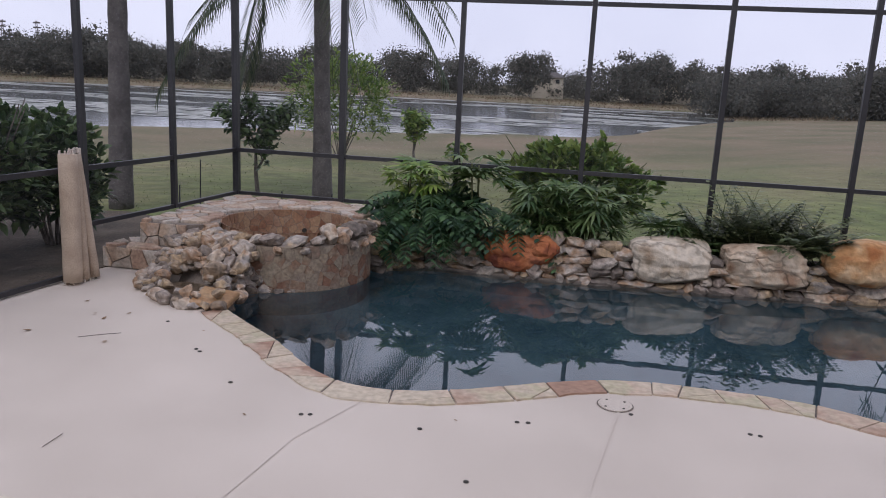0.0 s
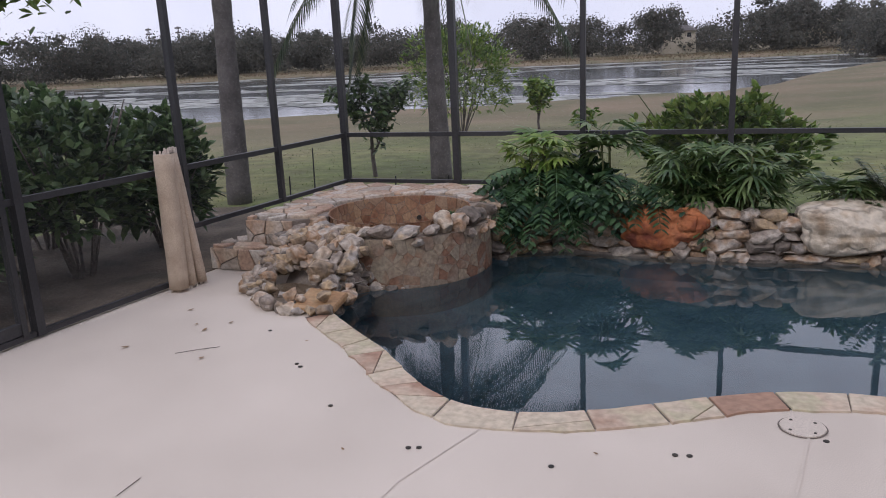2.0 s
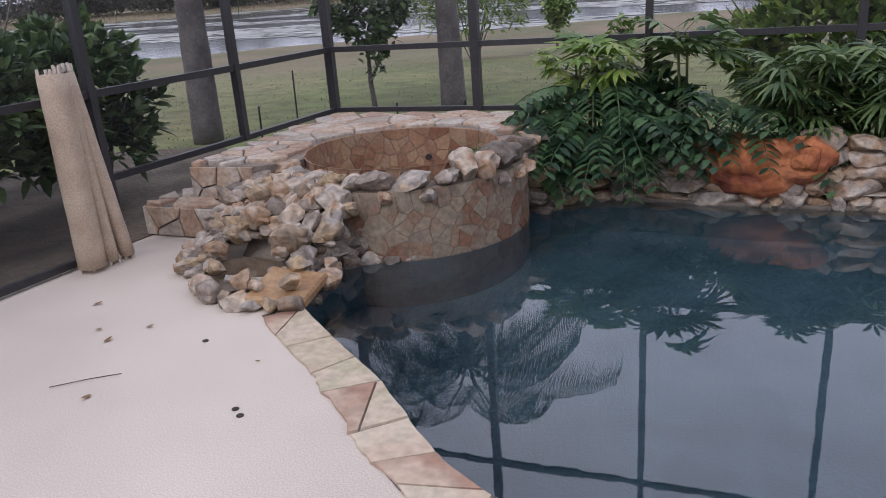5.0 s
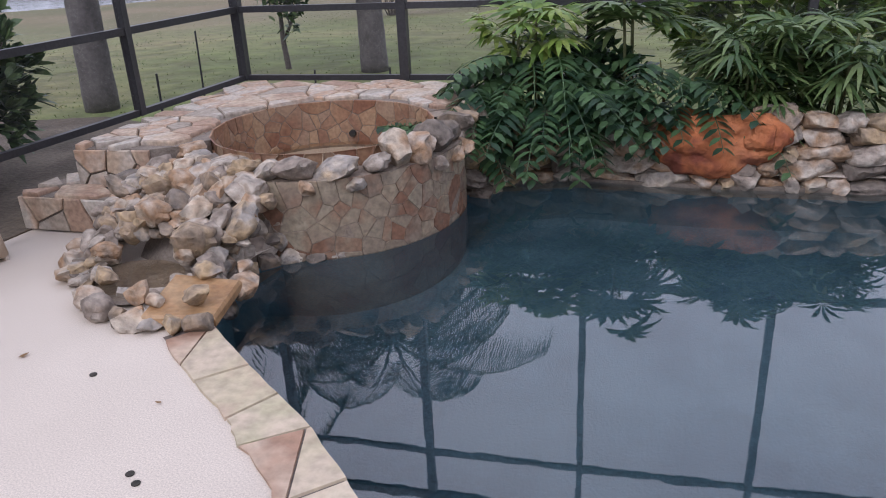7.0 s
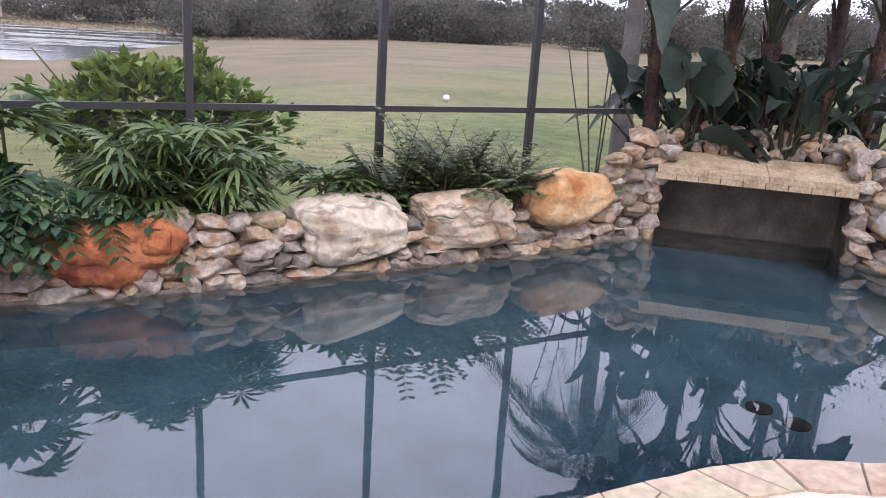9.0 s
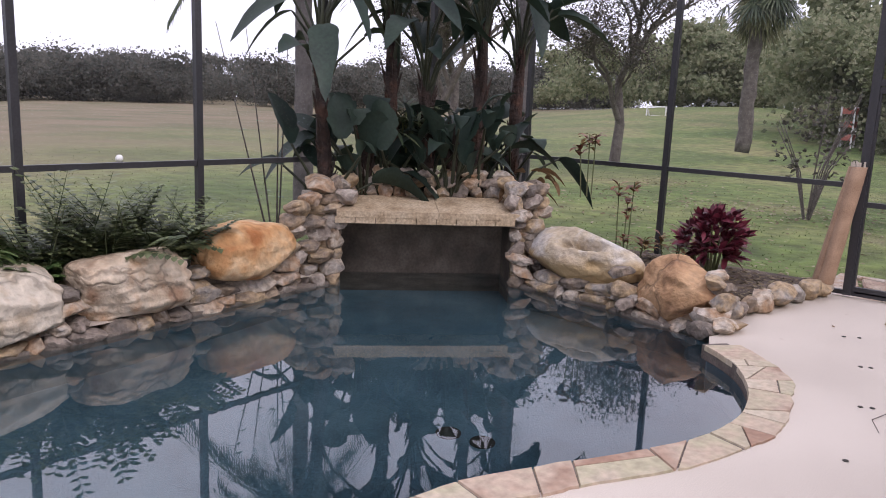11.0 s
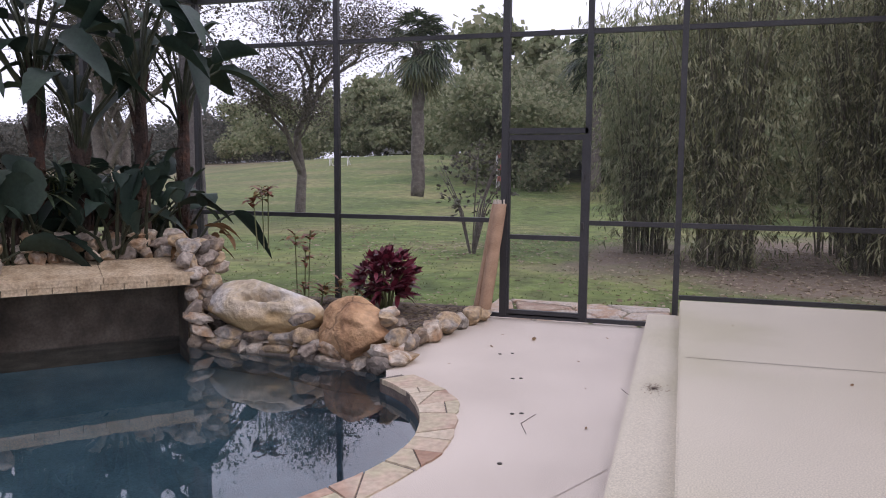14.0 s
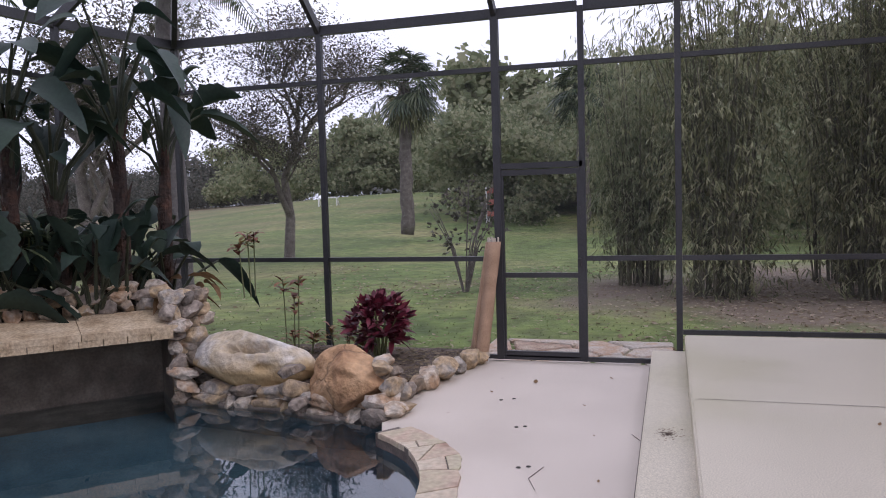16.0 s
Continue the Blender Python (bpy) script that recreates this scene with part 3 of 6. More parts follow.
# pool outline: near edge with coping, far edge under the stone wall
COPING = [(0.02, 5.62), (0.30, 5.38), (0.58, 5.14), (0.82, 4.94), (1.17, 4.57), (1.50, 4.31), (1.81, 4.23), (2.13, 4.26), (2.45, 4.38), (2.76, 4.54), (3.15, 4.75), (3.55, 4.90), (3.96, 4.93), (4.35, 4.92), (4.7, 4.89), (4.95, 4.82), (5.30, 4.65), (5.74, 4.42), (6.05, 4.28), (6.33, 4.2), (6.66, 4.18), (7.04, 4.25), (7.42, 4.42), (7.69, 4.63), (7.92, 4.92)]
FAR = [(8.42, 5.06), (8.50, 5.25), (8.50, 5.63), (8.66, 6.12), (8.72, 6.75), (8.76, 7.30), (9.08, 7.66), (7.80, 8.84), (7.46, 8.5), (6.97, 8.53), (6.15, 8.42), (5.06, 8.28), (4.3, 8.25), (3.4, 8.2), (2.5, 8.2), (2.0, 8.24), (1.48, 8.3), (0.9, 8.1), (0.74, 7.6), (0.62, 7.1), (0.25, 6.72), (-0.05, 6.6), (-0.2, 6.2), (-0.08, 5.85)]
edge_in = [(p.x, p.y) for p in smooth_line(COPING, 0.12)]
POOL = edge_in + FAR
WATER_Z, POOL_Z = -0.10, -1.45

dk = bmesh.new()


def loop_edges(bm, pts, z):
    vs = [bm.verts.new((x, y, z)) for x, y in pts]
    return [bm.edges.new((vs[i], vs[(i + 1) % len(vs)])) for i in range(len(vs))]


x0, y0, x1, y1 = DECK_RECT
ed = loop_edges(dk, [(x0, y0), (x1, y0), (x1, y1), (x0, y1)], 0.0) + loop_edges(dk, POOL, 0.0)
bmesh.ops.triangle_fill(dk, use_beauty=True, edges=ed)
for f in dk.faces[:]:
    if f.normal.z < 0:
        f.normal_flip()
solid("floor_deck", dk, DECK, "pinkish textured concrete pool deck with small leaves and holes", "pool deck", "structure")
skirt = Buf()
for (ax, ay), (bx, by) in zip([(x0, y0), (x1, y0), (x1, y1), (x0, y1)], [(x1, y0), (x1, y1), (x0, y1), (x0, y0)]):
    skirt.face((ax, ay, -2.2), (bx, by, -2.2), (bx, by, 0.0), (ax, ay, 0.0))
solid("floor_edge", skirt, PATIO, "concrete edge of the pool deck", "deck edge", "structure")

shell = Buf()
for (ax, ay), (bx, by) in zip(POOL, POOL[1:] + POOL[:1]):
    shell.face((bx, by, -0.085), (ax, ay, -0.085), (ax, ay, POOL_Z), (bx, by, POOL_Z))
pb = bmesh.new()
bmesh.ops.triangle_fill(pb, use_beauty=True, edges=loop_edges(pb, POOL, POOL_Z))
for f in pb.faces:
    if f.normal.z < 0:
        f.normal_flip()
for f in pb.faces:
    shell.face(*[v.co for v in f.verts])
pb.free()
solid("pool_shell", shell, PLASTER, "blue-grey speckled plaster swimming pool basin", "pool", "structure")
wt = bmesh.new()
bmesh.ops.triangle_fill(wt, use_beauty=True, edges=loop_edges(wt, POOL, WATER_Z))
for f in wt.faces:
    if f.normal.z < 0:
        f.normal_flip()
water = solid("water_pool", wt, WATER, "still teal pool water mirroring the palms and cage", "water", "structure")
water.visible_shadow = False

# raised patio with one step, and the step of the open side
STEP_Y, PATIO_Y, PATIO_Z = 2.96, 2.644, 0.325
solid("floor_patio", bevelled(4.25, -7.0, 0.002, 10.55, PATIO_Y, PATIO_Z, 0.012), PATIO, "raised tan concrete patio slab with faint green stains", "patio", "structure")
solid("floor_step", bevelled(4.25, PATIO_Y - 0.02, 0.002, 10.55, STEP_Y, 0.163, 0.012), PATIO, "long tan concrete step beside the patio", "step", "structure")
solid("floor_patio_upper", bevelled(-2.0, -7.0, 0.002, 4.245, 1.90, PATIO_Z, 0.012), PATIO, "raised tan concrete patio by the house", "patio", "structure")
solid("floor_step_upper", bevelled(-2.0, 1.88, 0.002, 4.245, 2.2, 0.163, 0.012), PATIO, "tan concrete step below the patio", "step", "structure")


def line_strip(name, pts, width, z, material, label):
    b = Buf()
    for p, q in zip(pts, pts[1:]):
        p, q = Vector((*p, z)), Vector((*q, z))
        s = (q - p).cross(Vector((0, 0, 1))).normalized() * width / 2
        b.face(p - s, q - s, q + s, p + s)
    return solid(name, b, material, label, "joint", "structure")


line_strip("joint_1", [(4.3, STEP_Y + 0.012), (10.5, STEP_Y + 0.012)], 0.022, 0.004, JOINT, "dark dirty joint along the foot of the step")
line_strip("joint_2", [(1.83, 4.02), (1.60, 3.4), (1.45, 2.3)], 0.005, 0.004, FAINT, "thin saw-cut joint across the deck")
line_strip("joint_3", [(3.52, 4.36), (3.35, 3.4), (3.2, 2.3)], 0.014, 0.004, DECK, "thin patched joint across the deck")
line_strip("joint_5", [(5.5, 3.55), (6.6, 3.0)], 0.007, 0.004, FAINT, "thin saw-cut joint across the deck")
line_strip("joint_6", [(8.05, 0.3), (8.05, 2.6)], 0.008, PATIO_Z + 0.004, JOINT, "saw-cut joint across the patio")

# ---- house ----
hw = Buf()
WIN = (7.9, 9.02, 1.40, 2.48)
hw.box(WIN[1], -0.05, 0.0, 10.55, 0.20, 4.2)
hw.box(4.4, -0.05, 0.0, WIN[0], 0.20, 4.2)
hw.box(WIN[0], -0.05, 0.0, WIN[1], 0.20, WIN[2])
hw.box(WIN[0], -0.05, WIN[3], WIN[1], 0.20, 4.2)
solid("wall_house_wing", hw, STUCCO, "cream stucco house wall with a raised window surround", "house wall", "structure")
hs = Buf()
hs.box(4.4, -6.9, 0.0, 4.6, -0.05, 4.2)
solid("wall_house_side", hs, STUCCO, "cream stucco side wall of the house", "house wall", "structure")
# Unseen wall added behind the camera, to close the place for reflections.
hb = Buf()
hb.box(-2.1, -6.9, 0.0, 4.4, -6.6, 4.2)
solid("wall_house_back", hb, STUCCO, "added unseen cream stucco wall closing the place behind the camera", "house wall", "structure")
wd = thing("window_1", "white-framed window in a raised stucco surround", "window", kind="structure")
sur = Buf()
wx0, wx1, wz0, wz1 = WIN
for q in ((wx0 - 0.12, 0.20, wz0 - 0.12, wx1 + 0.12, 0.24, wz0), (wx0 - 0.12, 0.20, wz1, wx1 + 0.12, 0.24, wz1 + 0.12), (wx0 - 0.12, 0.20, wz0, wx0, 0.24, wz1), (wx1, 0.20, wz0, wx1 + 0.12, 0.24, wz1)):
    sur.box(*q)
part("surround", sur, STUCCO, wd, "raised stucco band")
wf = Buf()
for q in ((wx0, 0.05, wz0, wx1, 0.12, wz0 + 0.06), (wx0, 0.05, wz1 - 0.06, wx1, 0.12, wz1), (wx0, 0.05, wz0 + 0.06, wx0 + 0.06, 0.12, wz1 - 0.06), (wx1 - 0.06, 0.05, wz0 + 0.06, wx1, 0.12, wz1 - 0.06), (wx0 + 0.06, 0.06, 1.92, wx1 - 0.06, 0.11, 1.97)):
    wf.box(*q)
part("window_frame", wf, TRIMW, wd, "white window frame")
for za, zb in ((wz0 + 0.06, 1.92), (1.97, wz1 - 0.06)):
    gb = Buf()
    gb.box(wx0 + 0.06, 0.075, za, wx1 - 0.06, 0.085, zb)
    part("pane", gb, GLASS, wd)
sv = Buf()
sv.box(4.6, -1.2, 0.3, 10.5, -1.1, 4.2)
solid("wall_room", sv, STUCCO, "plain inner wall behind the window", "inner wall", "structure")
dsp = thing("downspout", "white gutter downspout at the corner of the house wall", "downspout", (10.42, 0.26, 0.0))
g = Buf()
g.bar((0, 0, 3.5), (0, 0, 4.2), 0.07, 0.06)
part("pipe", g, TRIMW, dsp)

# ---- screen cage ----
RAIL, MID, EAVE = 1.095, 3.09, 3.66
LW = [(-1.99, 4.60), (-1.76, 6.28), (-1.57, 7.66), (-1.42, 9.0)]
BACKX = [-1.42, 0.052, 1.56, 3.12, 4.686, 6.22, 7.67]
BACK = [(x, 9.0) for x in BACKX] + [(9.16, 8.82), (10.59, 8.42)]
RIGHT = [(10.59, 8.42), (10.59, 6.53), (10.59, 4.52), (10.59, 3.63), (10.59, 2.69), (10.62, 0.62)]
LEFT = [(-2.16, 1.2), (-2.12, 2.9)] + LW


def base_z(x, y):
    if y > 6.9 and x < 1.2:
        return 0.50
    if x < 4.2 and y < 1.9 or x > 4.2 and y < 2.6:
        return PATIO_Z
    return 0.02 if y < 8.9 or x < 1.2 else 0.10


def cage_wall(name, pts, label, skip=(), wide=()):
    wall = thing(name, label, "screen cage wall", kind="structure")
    for i, (x, y) in enumerate(pts):
        if i in skip:
            continue
        b = Buf()
        w = 0.078 if i in wide else 0.06
        b.bar((x, y, base_z(x, y)), (x, y, EAVE), w, w, (1, 0, 0))
        part("post", b, ALU, wall)
    for (ax, ay), (bx, by) in zip(pts, pts[1:]):
        d = Vector((bx - ax, by - ay, 0)).normalized() * 0.032
        za = max(base_z(ax, ay), base_z(bx, by))
        for z, w, h, nm in ((za + 0.022, 0.045, 0.045, "bottom_rail"), (RAIL, 0.05, 0.05, "chair_rail"), (MID, 0.05, 0.05, "mid_rail"), (EAVE, 0.06, 0.10, "eave_beam")):
            if nm == "chair_rail" and name == "wall_cage_right" and abs(ay - 4.52) < 0.01:
                continue
            b = Buf()
            b.bar((ax + d.x, ay + d.y, z), (bx - d.x, by - d.y, z), w, h)
            part(nm, b, ALU, wall)
        s = Buf()
        s.face((ax, ay, za), (bx, by, za), (bx, by, EAVE), (ax, ay, EAVE))
        sp = part("screen", s, SCREEN, wall, "dark fine insect screen")
        sp.visible_shadow = False
    return wall


cage_b = cage_wall("wall_cage_back", BACK, "dark bronze aluminium screen cage wall above the pool", wide=(0, 1))
cage_r = cage_wall("wall_cage_right", RIGHT, "dark bronze aluminium screen cage wall with a door bay", skip=(0,), wide=(2,))
bp = Buf()
bp.bar((10.62, 0.62, PATIO_Z), (10.62, 0.62, EAVE), 0.12, 0.14, (1, 0, 0))
part("post", bp, ALU, cage_r)
cage_l = cage_wall("wall_cage_left", LEFT, "dark bronze aluminium screen cage wall along the hedge", skip=(5,), wide=(2,))
for x, y, x2, y2, z in ((-2.005, 4.50, -2.11, 3.00, 0.12), (-2.005, 4.50, -2.11, 3.00, 0.98)):
    b = Buf()
    b.bar((x, y, z), (x2, y2, z), 0.05, 0.09)
    part("door_rail", b, ALU, cage_l)
b = Buf()
b.bar((-2.005, 4.47, 0.04), (-2.005, 4.47, 2.1), 0.05, 0.06, (1, 0, 0))
part("door_stile", b, ALU, cage_l)
b = Buf()
b.bar((10.62, 0.58, RAIL), (10.55, 0.22, RAIL), 0.05, 0.05)
b.bar((10.62, 0.58, MID), (10.55, 0.22, MID), 0.05, 0.05)
b.bar((10.62, 0.58, EAVE), (10.55, 0.22, EAVE), 0.06, 0.10)
b.bar((10.62, 0.58, PATIO_Z + 0.02), (10.55, 0.22, PATIO_Z + 0.02), 0.045, 0.045)
part("end_rail", b, ALU, cage_r)
b = Buf()
b.bar((10.55, 0.225, PATIO_Z), (10.55, 0.225, EAVE), 0.03, 0.05, (1, 0, 0))
part("end_post", b, ALU, cage_r)

# roof of the cage: sloped rafters, then a flat grid
roof = thing("ceiling_cage", "dark aluminium roof beams of the screen cage", "cage roof", kind="structure")
TOPZ, TOPY = 4.75, 7.3
rb = Buf()
for x in BACKX[1:] + [9.16]:
    ey = 9.0 if x < 8 else 8.82
    rb.bar((x, ey, EAVE), (x, TOPY, TOPZ), 0.05, 0.10)
    rb.bar((x, TOPY, TOPZ), (x, -0.2, TOPZ), 0.05, 0.14)
for y in (TOPY, 5.6, 3.9, 2.2, 0.4):
    rb.bar((0.052, y, TOPZ - 0.003), (9.16, y, TOPZ - 0.003), 0.05, 0.07)
for y in (6.53, 4.52, 2.69, 0.62):
    rb.bar((10.59, y, EAVE), (9.16, y, TOPZ), 0.05, 0.10)
for x, y in LEFT[1:-1]:
    rb.bar((x, y, EAVE), (0.052, y, TOPZ), 0.05, 0.10)
rb.bar((-1.42, 9.0, EAVE), (0.052, TOPY, TOPZ), 0.06, 0.12)
rb.bar((10.59, 8.42, EAVE), (9.16, TOPY, TOPZ), 0.06, 0.12)
rb.bar((1.56, 8.1, 4.2), (0.25, 8.6, 3.95), 0.045, 0.045)
part("rafter", rb, ALU, roof)

# screen door in the bay between two posts of the cage wall
door = thing("door_1", "dark aluminium screen door, closed, with a push bar", "screen door", (10.59, 3.63, 0.0), kind="structure")
b = Buf()
for q in (((0, 0.035, 0.05), (0, 0.035, 2.03)), ((0, 0.855, 0.05), (0, 0.855, 2.03))):
    b.bar(*q, 0.05, 0.05, (1, 0, 0))
for z, h in ((0.08, 0.06), (0.92, 0.05), (2.00, 0.06)):
    b.bar((0, 0.06, z), (0, 0.83, z), 0.045, h)
part("door_frame", b, ALU, door)
b = Buf()
b.face((0, 0.06, 0.1), (0, 0.83, 0.1), (0, 0.83, 1.98), (0, 0.06, 1.98))
sp = part("screen", b, SCREEN, door)
sp.visible_shadow = False
b = Buf()
b.bar((-0.05, 0.04, 1.55), (-0.05, 0.04, 1.63), 0.03, 0.03, (1, 0, 0))
b.bar((-0.03, 0.035, 1.02), (-0.06, 0.035, 1.10), 0.025, 0.025, (1, 0, 0))
part("handle", b, ALU, door)
b = Buf()
b.bar((0, 0.0, 2.07), (0, 0.89, 2.07), 0.06, 0.06)
part("door_head", b, ALU, door)

# ---- beds behind the stone walls ----
def prism(name, pts, za, zb, material, label, category):
    bm = bmesh.new()
    bmesh.ops.triangle_fill(bm, use_beauty=True, edges=loop_edges(bm, pts, zb))
    for f in bm.faces:
        if f.normal.z < 0:
            f.normal_flip()
    b = Buf()
    for f in bm.faces:
        b.face(*[v.co for v in f.verts])
    bm.free()
    area = sum(p[0] * q[1] - q[0] * p[1] for p, q in zip(pts, pts[1:] + pts[:1]))
    ring = pts if area > 0 else pts[::-1]
    for p, q in zip(ring, ring[1:] + ring[:1]):
        b.face((*p, za), (*q, za), (*q, zb), (*p, zb))
    return solid(name, b, material, label, category, "structure")


prism("bed_back", [(1.02, 8.36), (2.0, 8.36), (3.4, 8.34), (4.3, 8.4), (5.06, 8.42), (6.15, 8.56), (7.3, 8.66), (7.3, 8.96), (1.02, 8.96)], 0.004, 0.24, MULCH, "dark mulch planting bed behind the stone wall", "planting bed")
prism("bed_corner", [(7.92, 8.93), (7.86, 8.88), (9.14, 7.70), (9.55, 7.72), (9.95, 8.05), (9.75, 8.55), (9.14, 8.74)], 0.004, 0.78, MULCH, "raised mulch bed above the grotto", "planting bed")
prism("bed_right", [(8.98, 6.9), (8.86, 6.1), (8.72, 5.6), (8.75, 5.1), (9.3, 5.02), (9.9, 4.9), (10.5, 4.70), (10.5, 8.36), (9.9, 8.1), (9.5, 7.68), (9.1, 7.62)], 0.004, 0.13, MULCH, "mulch planting bed with dry twigs by the cage wall", "planting bed")

# ---- coping ----
coping = thing("coping", "irregular tan, pink and rust flagstone coping round the pool", "pool coping", kind="structure")
line = smooth_line(COPING, 0.02)
rng = random.Random(5)


def cut_poly(poly, p, d, gap):
    """The two halves of a polygon on either side of a line, with a joint between."""
    res = []
    for g in (-1, 1):
        nx, ny = -d.y * g, d.x * g
        out = []
        for u, v in zip(poly, poly[1:] + poly[:1]):
            du, dv = ((w.x - p.x) * nx + (w.y - p.y) * ny - gap / 2 for w in (u, v))
            if du >= 0:
                out.append(u)
            if (du < 0) != (dv < 0):
                out.append(u.lerp(v, du / (du - dv)))
        if len(out) > 2:
            res.append(out)
    return res


def side(i):
    i = max(1, min(len(line) - 2, i))
    t = (line[i + 1] - line[i - 1]).normalized()
    return Vector((t.y, -t.x))


def rim_point(i, f):
    """A point across the coping: f = 0 at the water, 1 at the deck."""
    i = max(0, min(len(line) - 1, i))
    w = 0.242 + 0.04 * noise.noise(Vector((i * 0.05, 3, 1))) + 0.02 * noise.noise(Vector((i * 0.21, 9, 1))) + 0.06 * smooth01((line[i].x - 6.6) / 1.0)
    return line[i] + side(i) * (-0.03 + 0.012 * noise.noise(Vector((i * 0.11, 0, 7))) * (1 - f) + f * w)


k, slant = 2, 0
while k < len(line) - 10:
    lobe = line[k].x > 6.9
    n = rng.randint(8, 17) if lobe else rng.choice((11, 14, 17, 20, 23))
    e = min(len(line) - 4, k + n)
    turn = rng.randint(-5, 5)
    inner = [rim_point(k + (e - k) * j // 5, 0) for j in range(6)]
    outer = [rim_point(k + slant + (e + turn - k - slant) * j // 5, 1) + Vector((rng.uniform(-.006, .006), rng.uniform(-.006, .006))) for j in range(6)]
    c = sum(inner + outer, Vector((0, 0))) / 12
    poly = [p + (c - p).normalized() * 0.005 for p in inner + outer[::-1]]
    pieces = [poly]
    if rng.random() < 0.42:
        a = rng.uniform(0, math.pi)
        q = poly[rng.randrange(12)].lerp(c, rng.uniform(0.45, 0.8))
        pieces = cut_poly(poly, q, Vector((math.cos(a), math.sin(a))), 0.007)
    for pc in pieces:
        area = sum(p.x * q.y - q.x * p.y for p, q in zip(pc, pc[1:] + pc[:1]))
        pc = pc if area > 0 else pc[::-1]
        part("coping_stone", slab([Vector((p.x, p.y, -0.03)) for p in pc], [Vector((0, 0, 1))] * len(pc), 0.040 + rng.uniform(0, 0.005), 0.025), COPE, coping)
    k, slant = e, turn
mb = Buf()
pts = line[::3]
for p, q in zip(pts, pts[1:]):
    t = (q - p).normalized()
    nrm = Vector((t.y, -t.x))
    a, b2, c, d = p - nrm * 0.02, q - nrm * 0.02, q + nrm * 0.19, p + nrm * 0.19
    mb.face((*a, 0.004), (*d, 0.004), (*c, 0.004), (*b2, 0.004))
    mb.face((*a, -0.12), (*a, 0.004), (*b2, 0.004), (*b2, -0.12))
part("mortar_bed", mb, JOINT, coping)

# ---- spa with flagstone platform ----
SC, RO, RI, PZ, RIMZ = Vector((-0.10, 7.54)), 0.94, 0.74, 0.50, 0.38
plat = [(-1.50, 6.83), (-0.98, 6.86), (-0.78, 6.98)]
arc = [(SC.x + RI * math.cos(a), SC.y + RI * math.sin(a)) for a in [radians(215 - 9 * i) for i in range(21)]]
PLATP = plat + arc + [(0.78, 8.15), (0.82, 8.96), (-1.44, 8.96)]
prism("floor_platform", PLATP, 0.004, PZ - 0.022, MORTAR, "mortar bed of the raised flagstone platform", "platform")
prism("floor_step_spa", [(-1.82, 6.63), (-0.90, 6.60), (-0.90, 6.95), (-1.52, 6.95), (-1.62, 7.45), (-1.70, 7.45)], 0.004, 0.228, MORTAR, "low step up to the platform", "step")
paving = thing("platform_paving", "crazy-paved flagstones in tan, grey and rust on the spa platform", "flagstone paving", kind="structure")


def clip_in(poly, region):
    c = (sum(p[0] for p in poly) / len(poly), sum(p[1] for p in poly) / len(poly))
    if not inside(c, region):
        return None
    out = []
    for p in poly:
        q, s = p, 0
        while not inside(q, region) and s < 12:
            q = (q[0] + (c[0] - q[0]) * 0.12, q[1] + (c[1] - q[1]) * 0.12)
            s += 1
        out.append(q)
    return out


for cell in voronoi(2.6, 2.4, 110, 3, 0.012, 0.45):
    c2 = clip_in([(x - 1.56, y + 6.72) for x, y in cell], PLATP)
    if c2:
        part("flagstone", slab([(x, y, PZ - 0.025) for x, y in c2], [Vector((0, 0, 1))] * len(c2), 0.03 + 0.006 * random.random()), FLAG, paving)
STEPP = [(-1.83, 6.62), (-0.88, 6.59), (-0.88, 6.86), (-1.505, 6.825), (-1.56, 7.45), (-1.71, 7.45)]
for cell in voronoi(1.0, 0.90, 16, 8, 0.014):
    c2 = clip_in([(x - 1.86, y + 6.58) for x, y in cell], STEPP)
    if c2:
        part("flagstone", slab([(x, y, 0.222) for x, y in c2], [Vector((0, 0, 1))] * len(c2), 0.032), FLAG, paving)
for (p, q, za, zb) in (((-1.82, 6.626), (-0.90, 6.596), 0.01, 0.225), ((-1.50, 6.826), (-0.98, 6.856), 0.235, 0.475)):
    dv = Vector((q[0] - p[0], q[1] - p[1], 0))
    ln, dv = dv.length, dv.normalized()
    nn = Vector((dv.y, -dv.x, 0))
    for cell in voronoi(ln, zb - za, 7, 21, 0.012):
        part("riser_stone", slab([Vector((*p, za)) + dv * u + Vector((0, 0, v)) for u, v in cell], [nn] * len(cell), 0.018), FLAG, paving)

spa = thing("spa", "raised round stone spa with a rough rock rim", "spa", kind="structure")
cb, under = Buf(), Buf()
N = 64
for i in range(N):
    a, b2 = 2 * math.pi * i / N, 2 * math.pi * (i + 1) / N
    front = math.sin((a + b2) / 2) < 0.35 and not (radians(150) < (a + b2) / 2 % (2 * math.pi) < radians(215))
    zt = RIMZ if front else PZ - 0.03
    P = lambda r, t, z: (SC.x + r * math.cos(t), SC.y + r * math.sin(t), z)
    if front:
        cb.face(P(RO, a, -0.13), P(RO, b2, -0.13), P(RO, b2, zt), P(RO, a, zt))
        under.face(P(RO - 0.01, a, POOL_Z), P(RO - 0.01, b2, POOL_Z), P(RO - 0.01, b2, -0.12), P(RO - 0.01, a, -0.12))
    cb.face(P(RI, b2, -0.3), P(RI, a, -0.3), P(RI, a, zt), P(RI, b2, zt))
    cb.face(P(RI, a, zt), P(RO, a, zt), P(RO, b2, zt), P(RI, b2, zt))
    cb.face((SC.x, SC.y, -0.3), P(RI, a, -0.3), P(RI, b2, -0.3))
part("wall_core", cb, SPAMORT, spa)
part("submerged_wall", under, PLASTER, spa)
